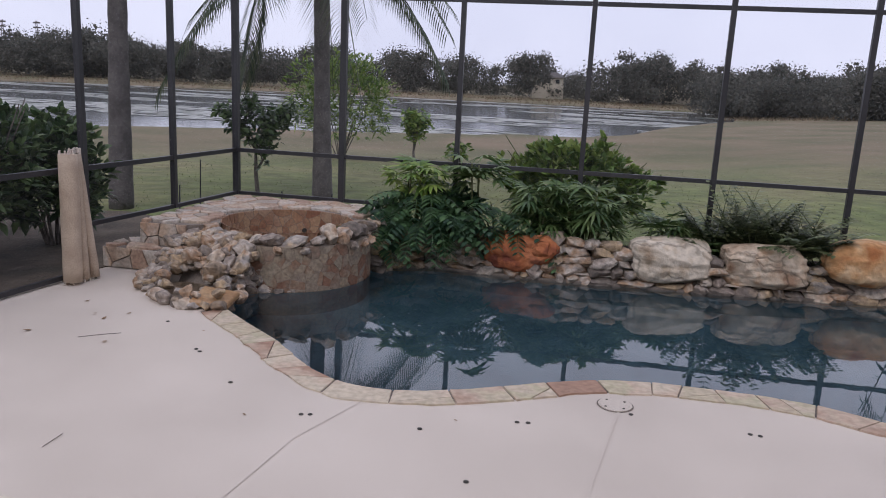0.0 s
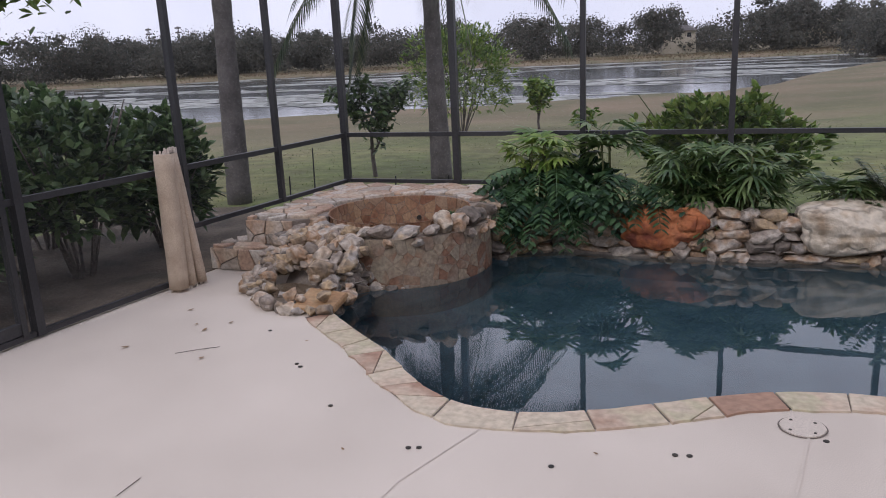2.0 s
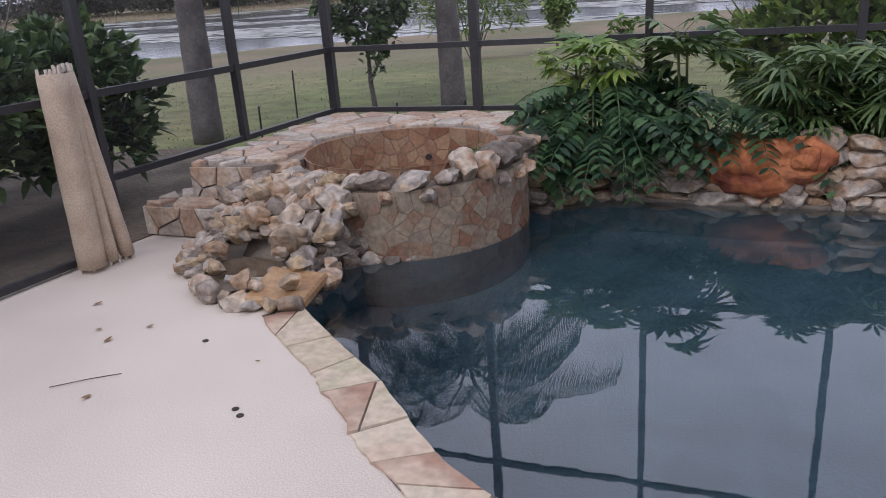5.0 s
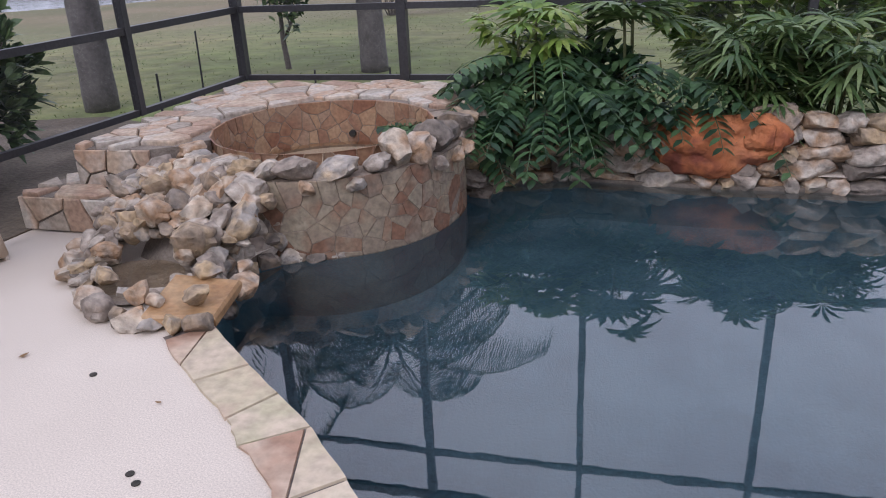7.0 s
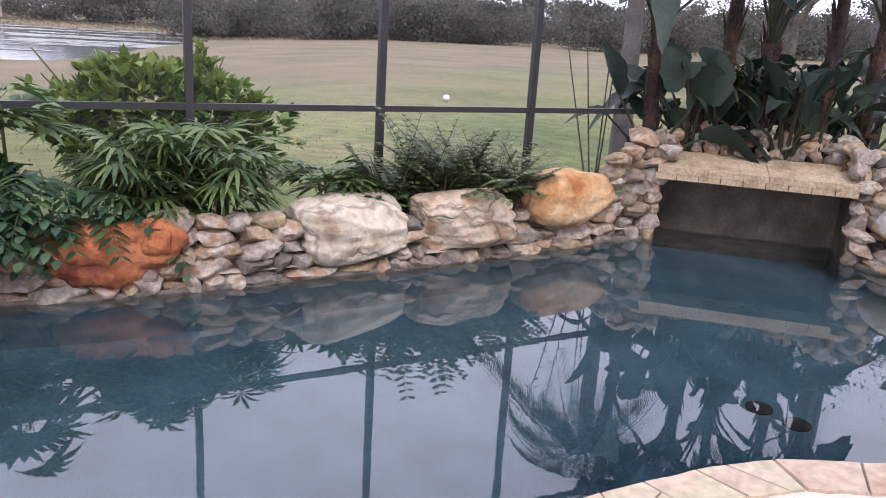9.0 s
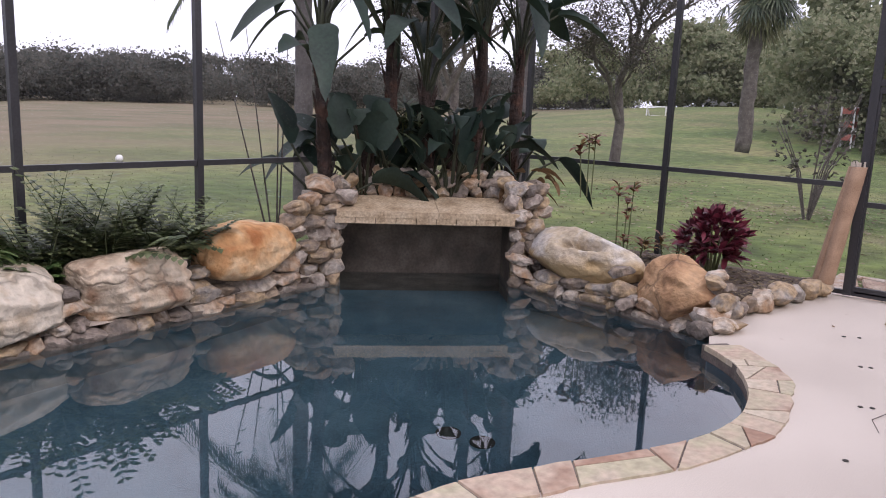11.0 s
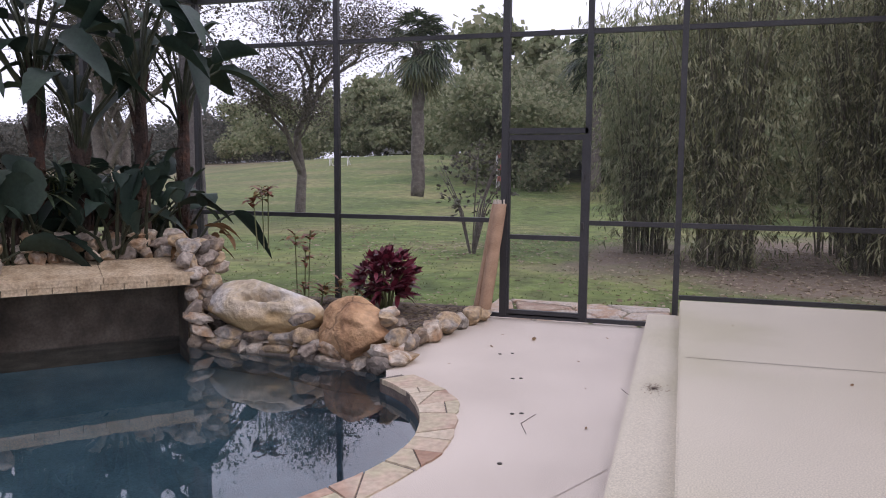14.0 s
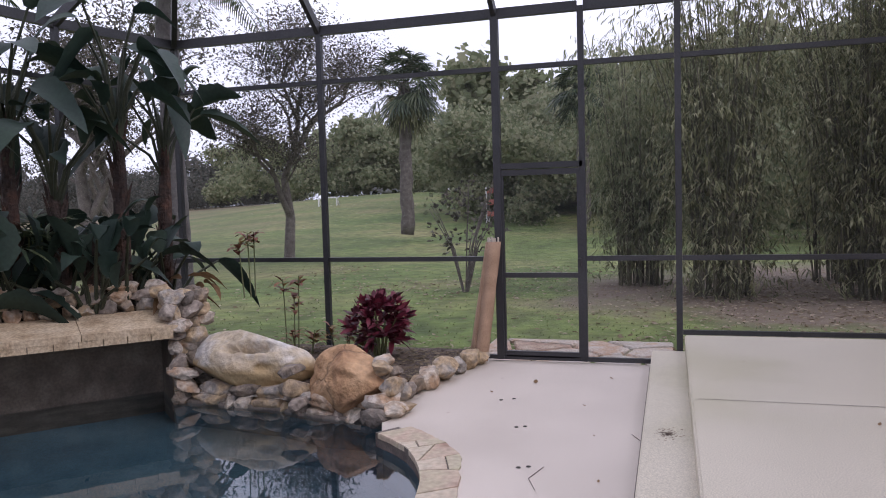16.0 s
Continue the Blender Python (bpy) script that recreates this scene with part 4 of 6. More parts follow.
for cell in voronoi(3.5, RIMZ + 0.13, 165, 11, 0.004, 0.42):
    pts3, nrm = [], []
    for u, v in cell:
        t = radians(185) + u / RO
        nrm.append(Vector((math.cos(t), math.sin(t), 0)))
        pts3.append(Vector((SC.x, SC.y, v - 0.13)) + nrm[-1] * (RO - 0.006))
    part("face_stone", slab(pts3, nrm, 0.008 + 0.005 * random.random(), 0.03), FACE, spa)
for cell in voronoi(2 * math.pi * RI, 0.42, 190, 12, 0.005, 0.42):
    pts3, nrm = [], []
    for u, v in cell:
        t = -u / RI
        nrm.append(Vector((-math.cos(t), -math.sin(t), 0)))
        pts3.append(Vector((SC.x, SC.y, v + 0.065)) - nrm[-1] * (RI + 0.006))
    part("inner_stone", slab(pts3, nrm, 0.012), SPAIN, spa)
sw = Buf()
sw.face(*[(SC.x + (RI - 0.02) * math.cos(2 * math.pi * i / 40), SC.y + (RI - 0.02) * math.sin(2 * math.pi * i / 40), 0.17) for i in range(40)])
w2 = part("spa_water", sw, SPAWATER, spa, "shallow clear spa water")
w2.visible_shadow = False
sb = Buf()
sb.face(*[(SC.x + (RI - 0.01) * math.cos(2 * math.pi * i / 40), SC.y + (RI - 0.01) * math.sin(2 * math.pi * i / 40), -0.1) for i in range(40)])
part("spa_floor", sb, SPAIN, spa)
for a in (62, 96):
    jb = Buf()
    t = radians(a)
    p = Vector((SC.x + (RI - 0.012) * math.cos(t), SC.y + (RI - 0.012) * math.sin(t), 0.235))
    q = p - Vector((math.cos(t), math.sin(t), 0)) * 0.03
    jb.tube([p, q], [0.026, 0.026], 12)
    part("jet_nozzle", jb, HOLE, spa, "dark round jet nozzle")

# rim rocks along the front of the spa
rim = thing("spa_rim_rocks", "rough pale rocks laid along the front rim of the spa", "rock edging", kind="structure")
rng = random.Random(9)
t = radians(205)
while t < radians(372):
    s = rng.uniform(0.13, 0.30)
    s *= 1.25 if t > radians(315) else 1.0
    big = 0.21 + 0.07 * rng.random() if t > radians(315) else 0.12 + 0.05 * rng.random()
    r = (RO + RI) / 2 + 0.02
    stone(rim, SC.x + r * math.cos(t), SC.y + r * math.sin(t), RIMZ + big * 0.35, s * 1.15, 0.24, big, math.degrees(t) + 90, rng.randrange(10), 14)
    if rng.random() < 0.8:
        stone(rim, SC.x + (RO + 0.02) * math.cos(t + 0.1), SC.y + (RO + 0.02) * math.sin(t + 0.1), RIMZ - 0.04, 0.13, 0.11, 0.09, rng.uniform(0, 180), rng.randrange(10), 25)
    t += s / r * 0.95

# ---- rock waterfall beside the spa ----
fall = thing("rock_waterfall", "cascade of grey and tan rocks round a small basin", "rock waterfall", kind="structure")
core = Buf()
hill = [(-0.30, 5.76), (-0.62, 5.86), (-0.86, 6.08), (-0.96, 6.45), (-0.75, 6.9), (-0.35, 6.9), (-0.02, 6.75), (-0.12, 6.2)]
top = [(-0.30, 6.5), (-0.5, 6.5), (-0.7, 6.6), (-0.72, 6.75), (-0.7, 6.85), (-0.4, 6.85), (-0.18, 6.75), (-0.22, 6.6)]
for i in range(len(hill)):
    j = (i + 1) % len(hill)
    core.face((*hill[j], -0.3), (*hill[i], -0.3), (*top[i], 0.36), (*top[j], 0.36))
core.face(*[(*p, 0.36) for p in top[::-1]])
part("mortar_core", core, MORTAR, fall)
ring = [(0.03, 5.58), (-0.14, 5.53), (-0.30, 5.55), (-0.47, 5.61), (-0.64, 5.71), (-0.80, 5.84), (-0.94, 5.98), (-1.06, 6.14), (-1.12, 6.32), (-1.10, 6.48), (-0.98, 6.60), (-0.90, 6.76)]
PILE = ring + [(-0.1, 6.95), (0.2, 6.6)]
for p in smooth_line(ring, 0.115):
    s = rng.uniform(0.12, 0.22)
    stone(fall, p.x + rng.uniform(-.02, .02), p.y + rng.uniform(-.02, .02), s * 0.24, s * 1.1, s * 0.9, s * rng.uniform(0.6, 0.85), rng.uniform(0, 180), rng.randrange(10), 22)
    if rng.random() < 0.75:
        stone(fall, p.x * 0.9 - 0.05, p.y + 0.10 * (1 - p.x * 0.1), s * 0.62 + 0.02, s * 0.9, s * 0.75, s * 0.6, rng.uniform(0, 180), rng.randrange(10), 30)
for i in range(210):
    f = rng.random()
    x = -0.95 + 0.95 * rng.random()
    y = 5.95 + 0.92 * f
    if not inside((x, y), PILE) or (x + 0.55) ** 2 + (y - 5.98) ** 2 < 0.05 or x > 0.1 - 0.16 * f + (0.08 if y > 6.6 else 0):
        continue
    z = 0.02 + 0.36 * smooth01((y - 5.85) / 0.8) - 0.10 * smooth01((x + 0.25) / 0.3) + 0.02 * rng.random()
    s = rng.choice((0.08, 0.10, 0.13, 0.16, 0.20))
    stone(fall, x, y, z, s * 1.15, s * 0.9, s * rng.uniform(0.55, 0.85), rng.uniform(0, 180), rng.randrange(10), 28)
for x, y, z, s in ((-0.62, 6.28, 0.30, 0.26), (-0.30, 6.12, 0.22, 0.30), (-0.14, 6.35, 0.24, 0.30), (-0.34, 6.10, 0.16, 0.22), (-0.30, 5.80, 0.03, 0.17), (-0.15, 6.55, 0.36, 0.28)):
    s *= 0.78
    stone(fall, x, y, z, s * 1.2, s, s * 0.8, rng.uniform(0, 180), rng.randrange(10), 20)
for p in smooth_line([(-0.10, 5.92), (-0.17, 6.10), (-0.18, 6.30), (-0.10, 6.52), (0.04, 6.64), (0.24, 6.70)], 0.085):
    for z in (-0.09, 0.02, 0.11):
        s = rng.uniform(0.11, 0.18)
        stone(fall, p.x + rng.uniform(-.03, .03) - 0.25 * (z + 0.09), p.y + rng.uniform(-.03, .03) + 0.2 * (z + 0.09), z, s * 1.15, s, s * 0.8, rng.uniform(0, 180), rng.randrange(10), 25)
bf = Buf()
bf.face(*[(-0.56 + 0.30 * math.cos(2 * math.pi * i / 20), 5.96 + 0.26 * math.sin(2 * math.pi * i / 20), 0.02) for i in range(20)])
part("basin_floor", bf, MORTAR, fall, "wet brown floor of the basin")
flat = [Vector(p) for p in ((-0.24, 5.52, 0.03), (0.10, 5.60, 0.01), (0.04, 5.98, 0.02), (-0.28, 5.90, 0.07))]
part("spill_slab", slab(flat, [Vector((0, 0, 1))] * 4, 0.05), RUSTSLAB, fall, "flat rust-tan spill stone")
bw = Buf()
bw.face(*[(-0.56 + 0.26 * math.cos(2 * math.pi * i / 20), 5.96 + 0.22 * math.sin(2 * math.pi * i / 20), 0.055) for i in range(20)])
part("basin_water", bw, SPAWATER, fall, "still water in the basin").visible_shadow = False

# ---- dry-stacked stone walls along the water ----
def stack(parent, path, height, course=0.105, size=0.24, seed=1, lean=0.02, gaps=()):
    rng = random.Random(seed)
    pts = smooth_line(path, 0.01)
    z, row = -0.12, 0
    while z < 0.95:
        i = rng.randrange(10)
        while i < len(pts):
            p = pts[i]
            h = height(i / len(pts))
            w = size * rng.choice((0.5, 0.7, 1.0, 1.2, 1.6))
            j = min(len(pts) - 1, i + int(w * 50))
            q = pts[j]
            if z < h and not any(a < q.x < b and z > lim for a, b, lim in gaps):
                t = (pts[min(j + 2, len(pts) - 1)] - pts[max(0, j - 2)])
                nn = Vector((t.y, -t.x)).normalized()
                hz = course * rng.uniform(0.95, 1.35)
                o = lean * row + rng.uniform(-0.015, 0.02)
                stone(parent, q.x - nn.x * o, q.y - nn.y * o, z + hz * 0.4, w * 1.32, 0.30, hz * rng.uniform(1.15, 1.45), math.degrees(math.atan2(t.y, t.x)) + rng.uniform(-8, 8) + rng.choice((0, 180)), rng.randrange(10), 6)
            i += max(4, int(w * 96))
        z += course
        row += 1


wall_b = thing("stone_wall_back", "dry-stacked grey and tan stones edging the pool", "stone wall", kind="structure")
BOULD_GAPS = ((2.10, 2.85, 0.02), (3.80, 4.62, -0.02), (4.80, 5.64, -0.02), (5.92, 6.84, 0.06))
stack(wall_b, [(0.92, 8.10), (1.2, 8.28), (1.6, 8.33), (2.0, 8.31), (2.5, 8.27), (3.4, 8.27), (4.3, 8.31), (5.06, 8.34), (6.15, 8.47), (6.85, 8.56)], lambda f: 0.40 if f < 0.5 else 0.28, seed=4, gaps=BOULD_GAPS)
stack(wall_b, [(0.82, 7.72), (0.92, 8.05), (0.98, 8.3), (0.98, 8.6)], lambda f: 0.45, seed=6)
led = Buf()
fl = [(0.9, 8.1), (1.48, 8.3), (2.0, 8.24), (2.5, 8.2), (3.4, 8.2), (4.3, 8.25), (5.06, 8.28), (6.15, 8.42), (6.97, 8.53), (7.46, 8.5)]
for p, q in zip(fl, fl[1:]):
    led.face((p[0], p[1] - 0.035, -0.35), (q[0], q[1] - 0.035, -0.35), (q[0], q[1] - 0.035, -0.075), (p[0], p[1] - 0.035, -0.075))
    led.face((p[0], p[1] - 0.035, -0.075), (q[0], q[1] - 0.035, -0.075), (q[0], q[1] + 0.2, -0.07), (p[0], p[1] + 0.2, -0.07))
    led.face((p[0], p[1] + 0.13, -0.07), (q[0], q[1] + 0.13, -0.07), (q[0], q[1] + 0.13, 0.2), (p[0], p[1] + 0.13, 0.2))
part("ledge", led, MORTAR, wall_b, "tan ledge at the waterline")
wall_r = thing("stone_wall_right", "dry-stacked stones along the curved pool end", "stone wall", kind="structure")
stack(wall_r, [(8.84, 7.1), (8.78, 6.75), (8.73, 6.12), (8.58, 5.63), (8.56, 5.25), (8.45, 5.02)], lambda f: 0.05, seed=14)
led = Buf()
fr = [(8.42, 5.06), (8.50, 5.25), (8.50, 5.63), (8.66, 6.12), (8.72, 6.75), (8.76, 7.30)]
for p, q in zip(fr, fr[1:]):
    led.face((p[0] - 0.03, p[1], -0.3), (p[0] - 0.03, p[1], -0.07), (q[0] - 0.03, q[1], -0.07), (q[0] - 0.03, q[1], -0.3))
    led.face((p[0] - 0.03, p[1], -0.07), (p[0] + 0.25, p[1], -0.065), (q[0] + 0.25, q[1], -0.065), (q[0] - 0.03, q[1], -0.07))
part("ledge", led, MORTAR, wall_r, "tan ledge at the waterline")
for x, y, z, s in ((8.62, 5.93, 0.12, 0.26), (8.60, 5.98, 0.28, 0.20), (8.50, 5.86, 0.02, 0.2), (8.66, 6.02, 0.10, 0.24), (8.42, 5.05, 0.06, 0.30), (8.50, 5.0, 0.2, 0.24), (8.62, 4.98, 0.12, 0.26), (8.66, 5.08, 0.28, 0.2), (8.34, 4.92, 0.05, 0.24), (8.72, 5.14, 0.36, 0.2), (8.56, 5.10, 0.34, 0.2), (8.26, 5.04, -0.0, 0.24)):
    stone(wall_r, x, y, z, s * 1.1, s * 0.9, s * 0.72, random.uniform(0, 180), None, 20)

# row of stones edging the mulch bed towards the door
edge = thing("bed_edging", "row of squarish tan stones edging the mulch bed", "stone edging", kind="structure")
for x, y, s in ((8.86, 5.00, 0.22), (9.06, 4.98, 0.24), (9.30, 4.95, 0.30), (9.62, 4.88, 0.34), (9.92, 4.82, 0.24), (10.14, 4.76, 0.28), (10.36, 4.70, 0.24)):
    stone(edge, x, y, s * 0.34, s * 1.05, s * 0.8, s * 0.8, random.uniform(-25, 10), None, 8, name="edging_stone")


def boulder(x, y, z, sx, sy, sz, rz, seed, material, label, rough=0.16, facets=4, strata=0.0, dents=(), cut=(0.32, 0.43), box=2.0):
    me = rock_mesh(seed, 5, rough, 1.0, facets, strata, cut, dents, box)
    ob = part("boulder", me, material, None, label)
    tagged(ob, label, "boulder")
    ob.matrix_basis = pose(x, y, z, 0, 0, rz) @ Matrix.Diagonal((sx, sy, sz, 1))
    return ob


boulder(2.50, 8.36, 0.19, 0.86, 0.46, 0.42, -3, 31, RBOULD, "rust-red hollowed boulder set in the stone wall", 0.2, 3, cut=(0.4, 0.5), box=3.0, dents=(((0.25, -0.9, 0.25), 0.5, 0.22),))
boulder(2.76, 8.22, 0.27, 0.24, 0.24, 0.24, 10, 36, RBOULD, "small rust-red boulder beside the larger one", 0.15, 2)
boulder(4.22, 8.46, 0.22, 0.88, 0.64, 0.50, 3, 46, WBOULD, "large white limestone boulder on the stone wall", 0.10, 4, 0.02, cut=(0.44, 0.54), box=4.5)
boulder(5.23, 8.50, 0.22, 0.90, 0.62, 0.49, 4, 47, PBOULD, "pinkish layered limestone boulder on the stone wall", 0.12, 4, 0.03, cut=(0.43, 0.52), box=3.4)
boulder(6.41, 8.60, 0.33, 1.00, 0.62, 0.50, 8, 34, GBOULD, "smooth golden-orange boulder with a crack", 0.10, 3, cut=(0.42, 0.5), box=3.0, dents=(((0.75, -0.6, 0.1), 0.12, 0.10), ((0.8, -0.5, 0.35), 0.12, 0.10), ((0.7, -0.6, -0.15), 0.12, 0.08)))
boulder(8.98, 6.60, 0.24, 0.66, 1.34, 0.62, -6, 35, GROOVE, "grey and yellow boulder with a dark hollow", 0.11, 3, dents=(((-0.62, -0.22, 0.60), 0.24, 0.55), ((-0.56, -0.45, 0.62), 0.17, 0.40), ((-0.70, 0.05, 0.52), 0.17, 0.35), ((-0.8, -0.5, 0.1), 0.2, 0.12)))
boulder(8.72, 5.42, 0.17, 0.60, 0.92, 0.60, -14, 38, BBOULD, "rounded brown cracked boulder at the pool end", 0.11, 4, dents=(((-0.9, 0.1, 0.25), 0.14, 0.10), ((-0.85, -0.1, 0.4), 0.14, 0.10), ((-0.8, -0.3, 0.3), 0.12, 0.09)))

# ---- grotto in the corner ----
G, GU, GN, GL = Vector((7.46, 8.50)), Vector((0.735, -0.678)), Vector((0.678, 0.735)), 1.77
gxy = lambda u, n: (G.x + GU.x * u + GN.x * n, G.y + GU.y * u + GN.y * n)
grot = thing("grotto", "low stone grotto with a weathered shelf over the water", "grotto", kind="structure")
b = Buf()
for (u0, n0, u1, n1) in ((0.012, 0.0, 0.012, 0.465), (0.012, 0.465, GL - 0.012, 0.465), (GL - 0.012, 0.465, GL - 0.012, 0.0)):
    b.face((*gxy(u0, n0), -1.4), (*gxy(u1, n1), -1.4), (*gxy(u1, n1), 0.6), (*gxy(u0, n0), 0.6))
# Recess shade sits in this wall's colour; it also covers the pool shell.
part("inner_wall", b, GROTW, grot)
for u0, u1 in ((-0.22, 0.0), (GL, GL + 0.14)):
    b = Buf()
    p = [gxy(u0, 0.0), gxy(u1, 0.0), gxy(u1, 0.5), gxy(u0, 0.5)]
    for i in range(4):
        b.face((*p[i], -0.4), (*p[(i + 1) % 4], -0.4), (*p[(i + 1) % 4], 0.58), (*p[i], 0.58))
    b.face(*[(*q, 0.58) for q in p])
    part("pier", b, SHELF, grot)
for i, (u0, u1) in enumerate(((-0.02, 0.98), (0.985, GL + 0.03))):
    b = Buf()
    q = [(u0, -0.16, 0.585), (u1, -0.16, 0.585), (u1, 0.42, 0.585), (u0, 0.42, 0.585), (u0, -0.16, 0.645), (u1, -0.16, 0.645), (u1, 0.42, 0.74), (u0, 0.42, 0.74)]
    b.v = [(*gxy(u, n), z) for u, n, z in q]
    b.f = [(0, 1, 2, 3), (7, 6, 5, 4), (4, 5, 1, 0), (5, 6, 2, 1), (6, 7, 3, 2), (7, 4, 0, 3)]
    part("shelf_board", b, SHELF, grot, "weathered tan stone shelf slab")
b = Buf()
for i in range(9):
    u = -0.04 + i * 0.2 + 0.004
    b.bar((*gxy(u, -0.13), 0.555), (*gxy(u + 0.192, -0.13), 0.555), 0.05, 0.06)
part("lintel_tiles", b, SHELF, grot)
rng = random.Random(77)
for z in (0.76, 0.86, 0.95):
    u = 0.02 + 0.06 * rng.random()
    while u < GL:
        s = rng.uniform(0.13, 0.25)
        x, y = gxy(u + s / 2, 0.46 + 0.05 * (z - 0.76) * 8)
        stone(grot, x, y, z + 0.02, s * 1.15, 0.2, 0.12 + 0.05 * rng.random(), -42 + rng.uniform(-15, 15), rng.randrange(10), 14)
        u += s * (1.0 if z < 0.9 else rng.uniform(1.0, 1.8))
for side in (0, 1):
    for c in range(9):
        z = -0.10 + c * 0.115
        d = 0.0
        reach = 0.62 - 0.045 * c if side == 0 else 0.46 - 0.02 * c
        while d < reach:
            s = rng.choice((0.13, 0.17, 0.21, 0.26))
            u = (-d - s / 2 + 0.05) if side == 0 else (GL + d + s / 2 - 0.05)
            nn = (-0.02 - 0.55 * d if side == 0 else -0.08 + 0.35 * d) + rng.uniform(-0.05, 0.04) + 0.012 * c
            x, y = gxy(u, nn)
            stone(grot, x, y, z + 0.05 + rng.uniform(-0.02, 0.02), s * 1.25, s * rng.uniform(0.9, 1.3), 0.13 + 0.07 * rng.random(), -42 + rng.uniform(-60, 60), rng.randrange(10), 22)
            if c > 5:
                x, y = gxy(u, nn + 0.2)
                stone(grot, x, y, z + 0.06, s * 1.3, 0.22, 0.16, rng.uniform(0, 180), rng.randrange(10), 20)
            d += s * 0.9
stack(grot, [(9.12, 7.30), (9.30, 7.50), (9.62, 7.70), (9.98, 8.05)], lambda f: 0.72, seed=31)
for u, n, z in ((0.08, -0.02, 0.76), (0.02, 0.16, 0.86), (0.10, 0.3, 0.9), (GL - 0.04, -0.06, 0.76), (GL + 0.0, 0.14, 0.86), (GL - 0.02, 0.3, 0.92)):
    stone(grot, *gxy(u, n), z, 0.24, 0.2, 0.17, rng.uniform(0, 180), rng.randrange(10), 15)

# ---- plants inside the cage ----
def rdir(rng, up=0.3):
    a = rng.uniform(0, 2 * math.pi)
    return Vector((math.cos(a), math.sin(a), up)).normalized()


def feather_bush(at, label, n, spread, height, seed, leaf=L_DARK, flen=(0.4, 0.65), front=-0.25):
    """A bush of drooping feather leaves on thin stems."""
    rng = random.Random(seed)
    ob = thing("feather_leaf_shrub", label, "shrub", at)
    st, lf = Buf(), Buf()
    for i in range(9):
        d = rdir(rng, 0)
        tip = Vector((d.x * spread[0] * 0.6, d.y * spread[1] * 0.6, height * rng.uniform(0.6, 0.95)))
        st.tube([(d.x * 0.06, d.y * 0.06, 0), tip * 0.5 + Vector((0, 0, 0.06)), tip], [0.014, 0.010, 0.005], 5)
    for i in range(n):
        a, r = rng.uniform(0, 2 * math.pi), math.sqrt(rng.random())
        p = Vector((math.cos(a) * r * spread[0], math.sin(a) * r * spread[1] + front * r * 0.5, 0))
        p.z = height * (1 - 0.75 * r * r) * rng.uniform(0.45, 1.0)
        d = Vector((math.cos(a) + rng.uniform(-0.5, 0.5), math.sin(a) + rng.uniform(-0.5, 0.5) + front * 1.6, rng.uniform(0.0, 0.55)))
        lf.pinnate(p, d, rng.uniform(*flen), 7, 0.15, 0.062, rng.uniform(0.3, 0.8), 0.45, 0.05, broad=True)
    part("stem", st, STEM, ob)
    part("foliage", lf, leaf, ob)
    return ob


def fan_palm(at, label, canes, seed, leaf=L_MID, hs=(0.5, 1.0), blade=(0.30, 0.05), spread=0.22, fans=6):
    """A clump of canes with fan leaves, as a lady palm."""
    rng = random.Random(seed)
    ob = thing("lady_palm", label, "palm shrub", at)
    lf = Buf()
    for i in range(canes):
        d = rdir(rng, 0) * spread * math.sqrt(rng.random())
        h = rng.uniform(*hs)
        cane = Buf()
        top = Vector((d.x * 1.5, d.y * 1.5, h))
        cane.tube([(d.x, d.y, 0), (d.x * 1.2, d.y * 1.2, h * 0.5), top], [0.013, 0.012, 0.010], 6)
        part("cane", cane, STEM, ob)
        for j in range(fans):
            dd = rdir(rng, rng.uniform(-0.1, 0.8))
            base = top - Vector((0, 0, 0.25 * h * rng.random()))
            end = base + dd * rng.uniform(0.12, 0.26)
            lf.tube([base, end], [0.004, 0.003], 3, False)
            lf.palmate(end, dd, rng.randint(7, 10), blade[0] * rng.uniform(0.8, 1.15), blade[1], 1.0, rng.uniform(0.2, 0.6))
    part("foliage", lf, leaf, ob)
    return ob


def leafy_shrub(at, label, n, spread, height, seed, leaf, leafsize=(0.10, 0.16), wid=0.4, base=0.15, name="leafy_shrub", stems=8, cluster=5, bark=STEM):
    """A shrub of branching stems with whorls of leaves at the tips."""
    rng = random.Random(seed)
    ob = thing(name, label, "shrub", at)
    st, lf = Buf(), Buf()
    for i in range(stems):
        d = rdir(rng, 0)
        tip = Vector((d.x * spread[0] * 0.75, d.y * spread[1] * 0.75, height * rng.uniform(0.6, 0.95)))
        st.tube([(d.x * 0.05, d.y * 0.05, 0), tip * 0.4 + Vector((0, 0, 0.1 * height)), tip], [0.02, 0.013, 0.006], 5)
    for i in range(n):
        a, ph, r = rng.uniform(0, 2 * math.pi), rng.uniform(-0.9, 1.3), rng.uniform(0.35, 1.0) ** 0.6
        r *= 0.8 + 0.28 * noise.noise(Vector((math.cos(a) * 1.7, math.sin(a) * 1.7, ph * 1.5 + seed)))
        c = Vector((math.cos(a) * math.cos(ph) * r * spread[0], math.sin(a) * math.cos(ph) * r * spread[1], height * (0.5 + base / 2) + math.sin(ph) * r * height * (0.5 - base / 2)))
        axis = (c - Vector((0, 0, height * 0.3))).normalized() + Vector((0, 0, 0.35))
        for j in range(cluster):
            d = axis + Vector((rng.gauss(0, 0.7), rng.gauss(0, 0.7), rng.gauss(0, 0.5)))
            l = rng.uniform(*leafsize)
            lf.leaf(c, d, (rng.gauss(0, 0.4), rng.gauss(0, 0.4), 1), l, l * wid, rng.uniform(0.1, 0.5))
    part("stem", st, bark, ob)
    part("foliage", lf, leaf, ob)
    return ob


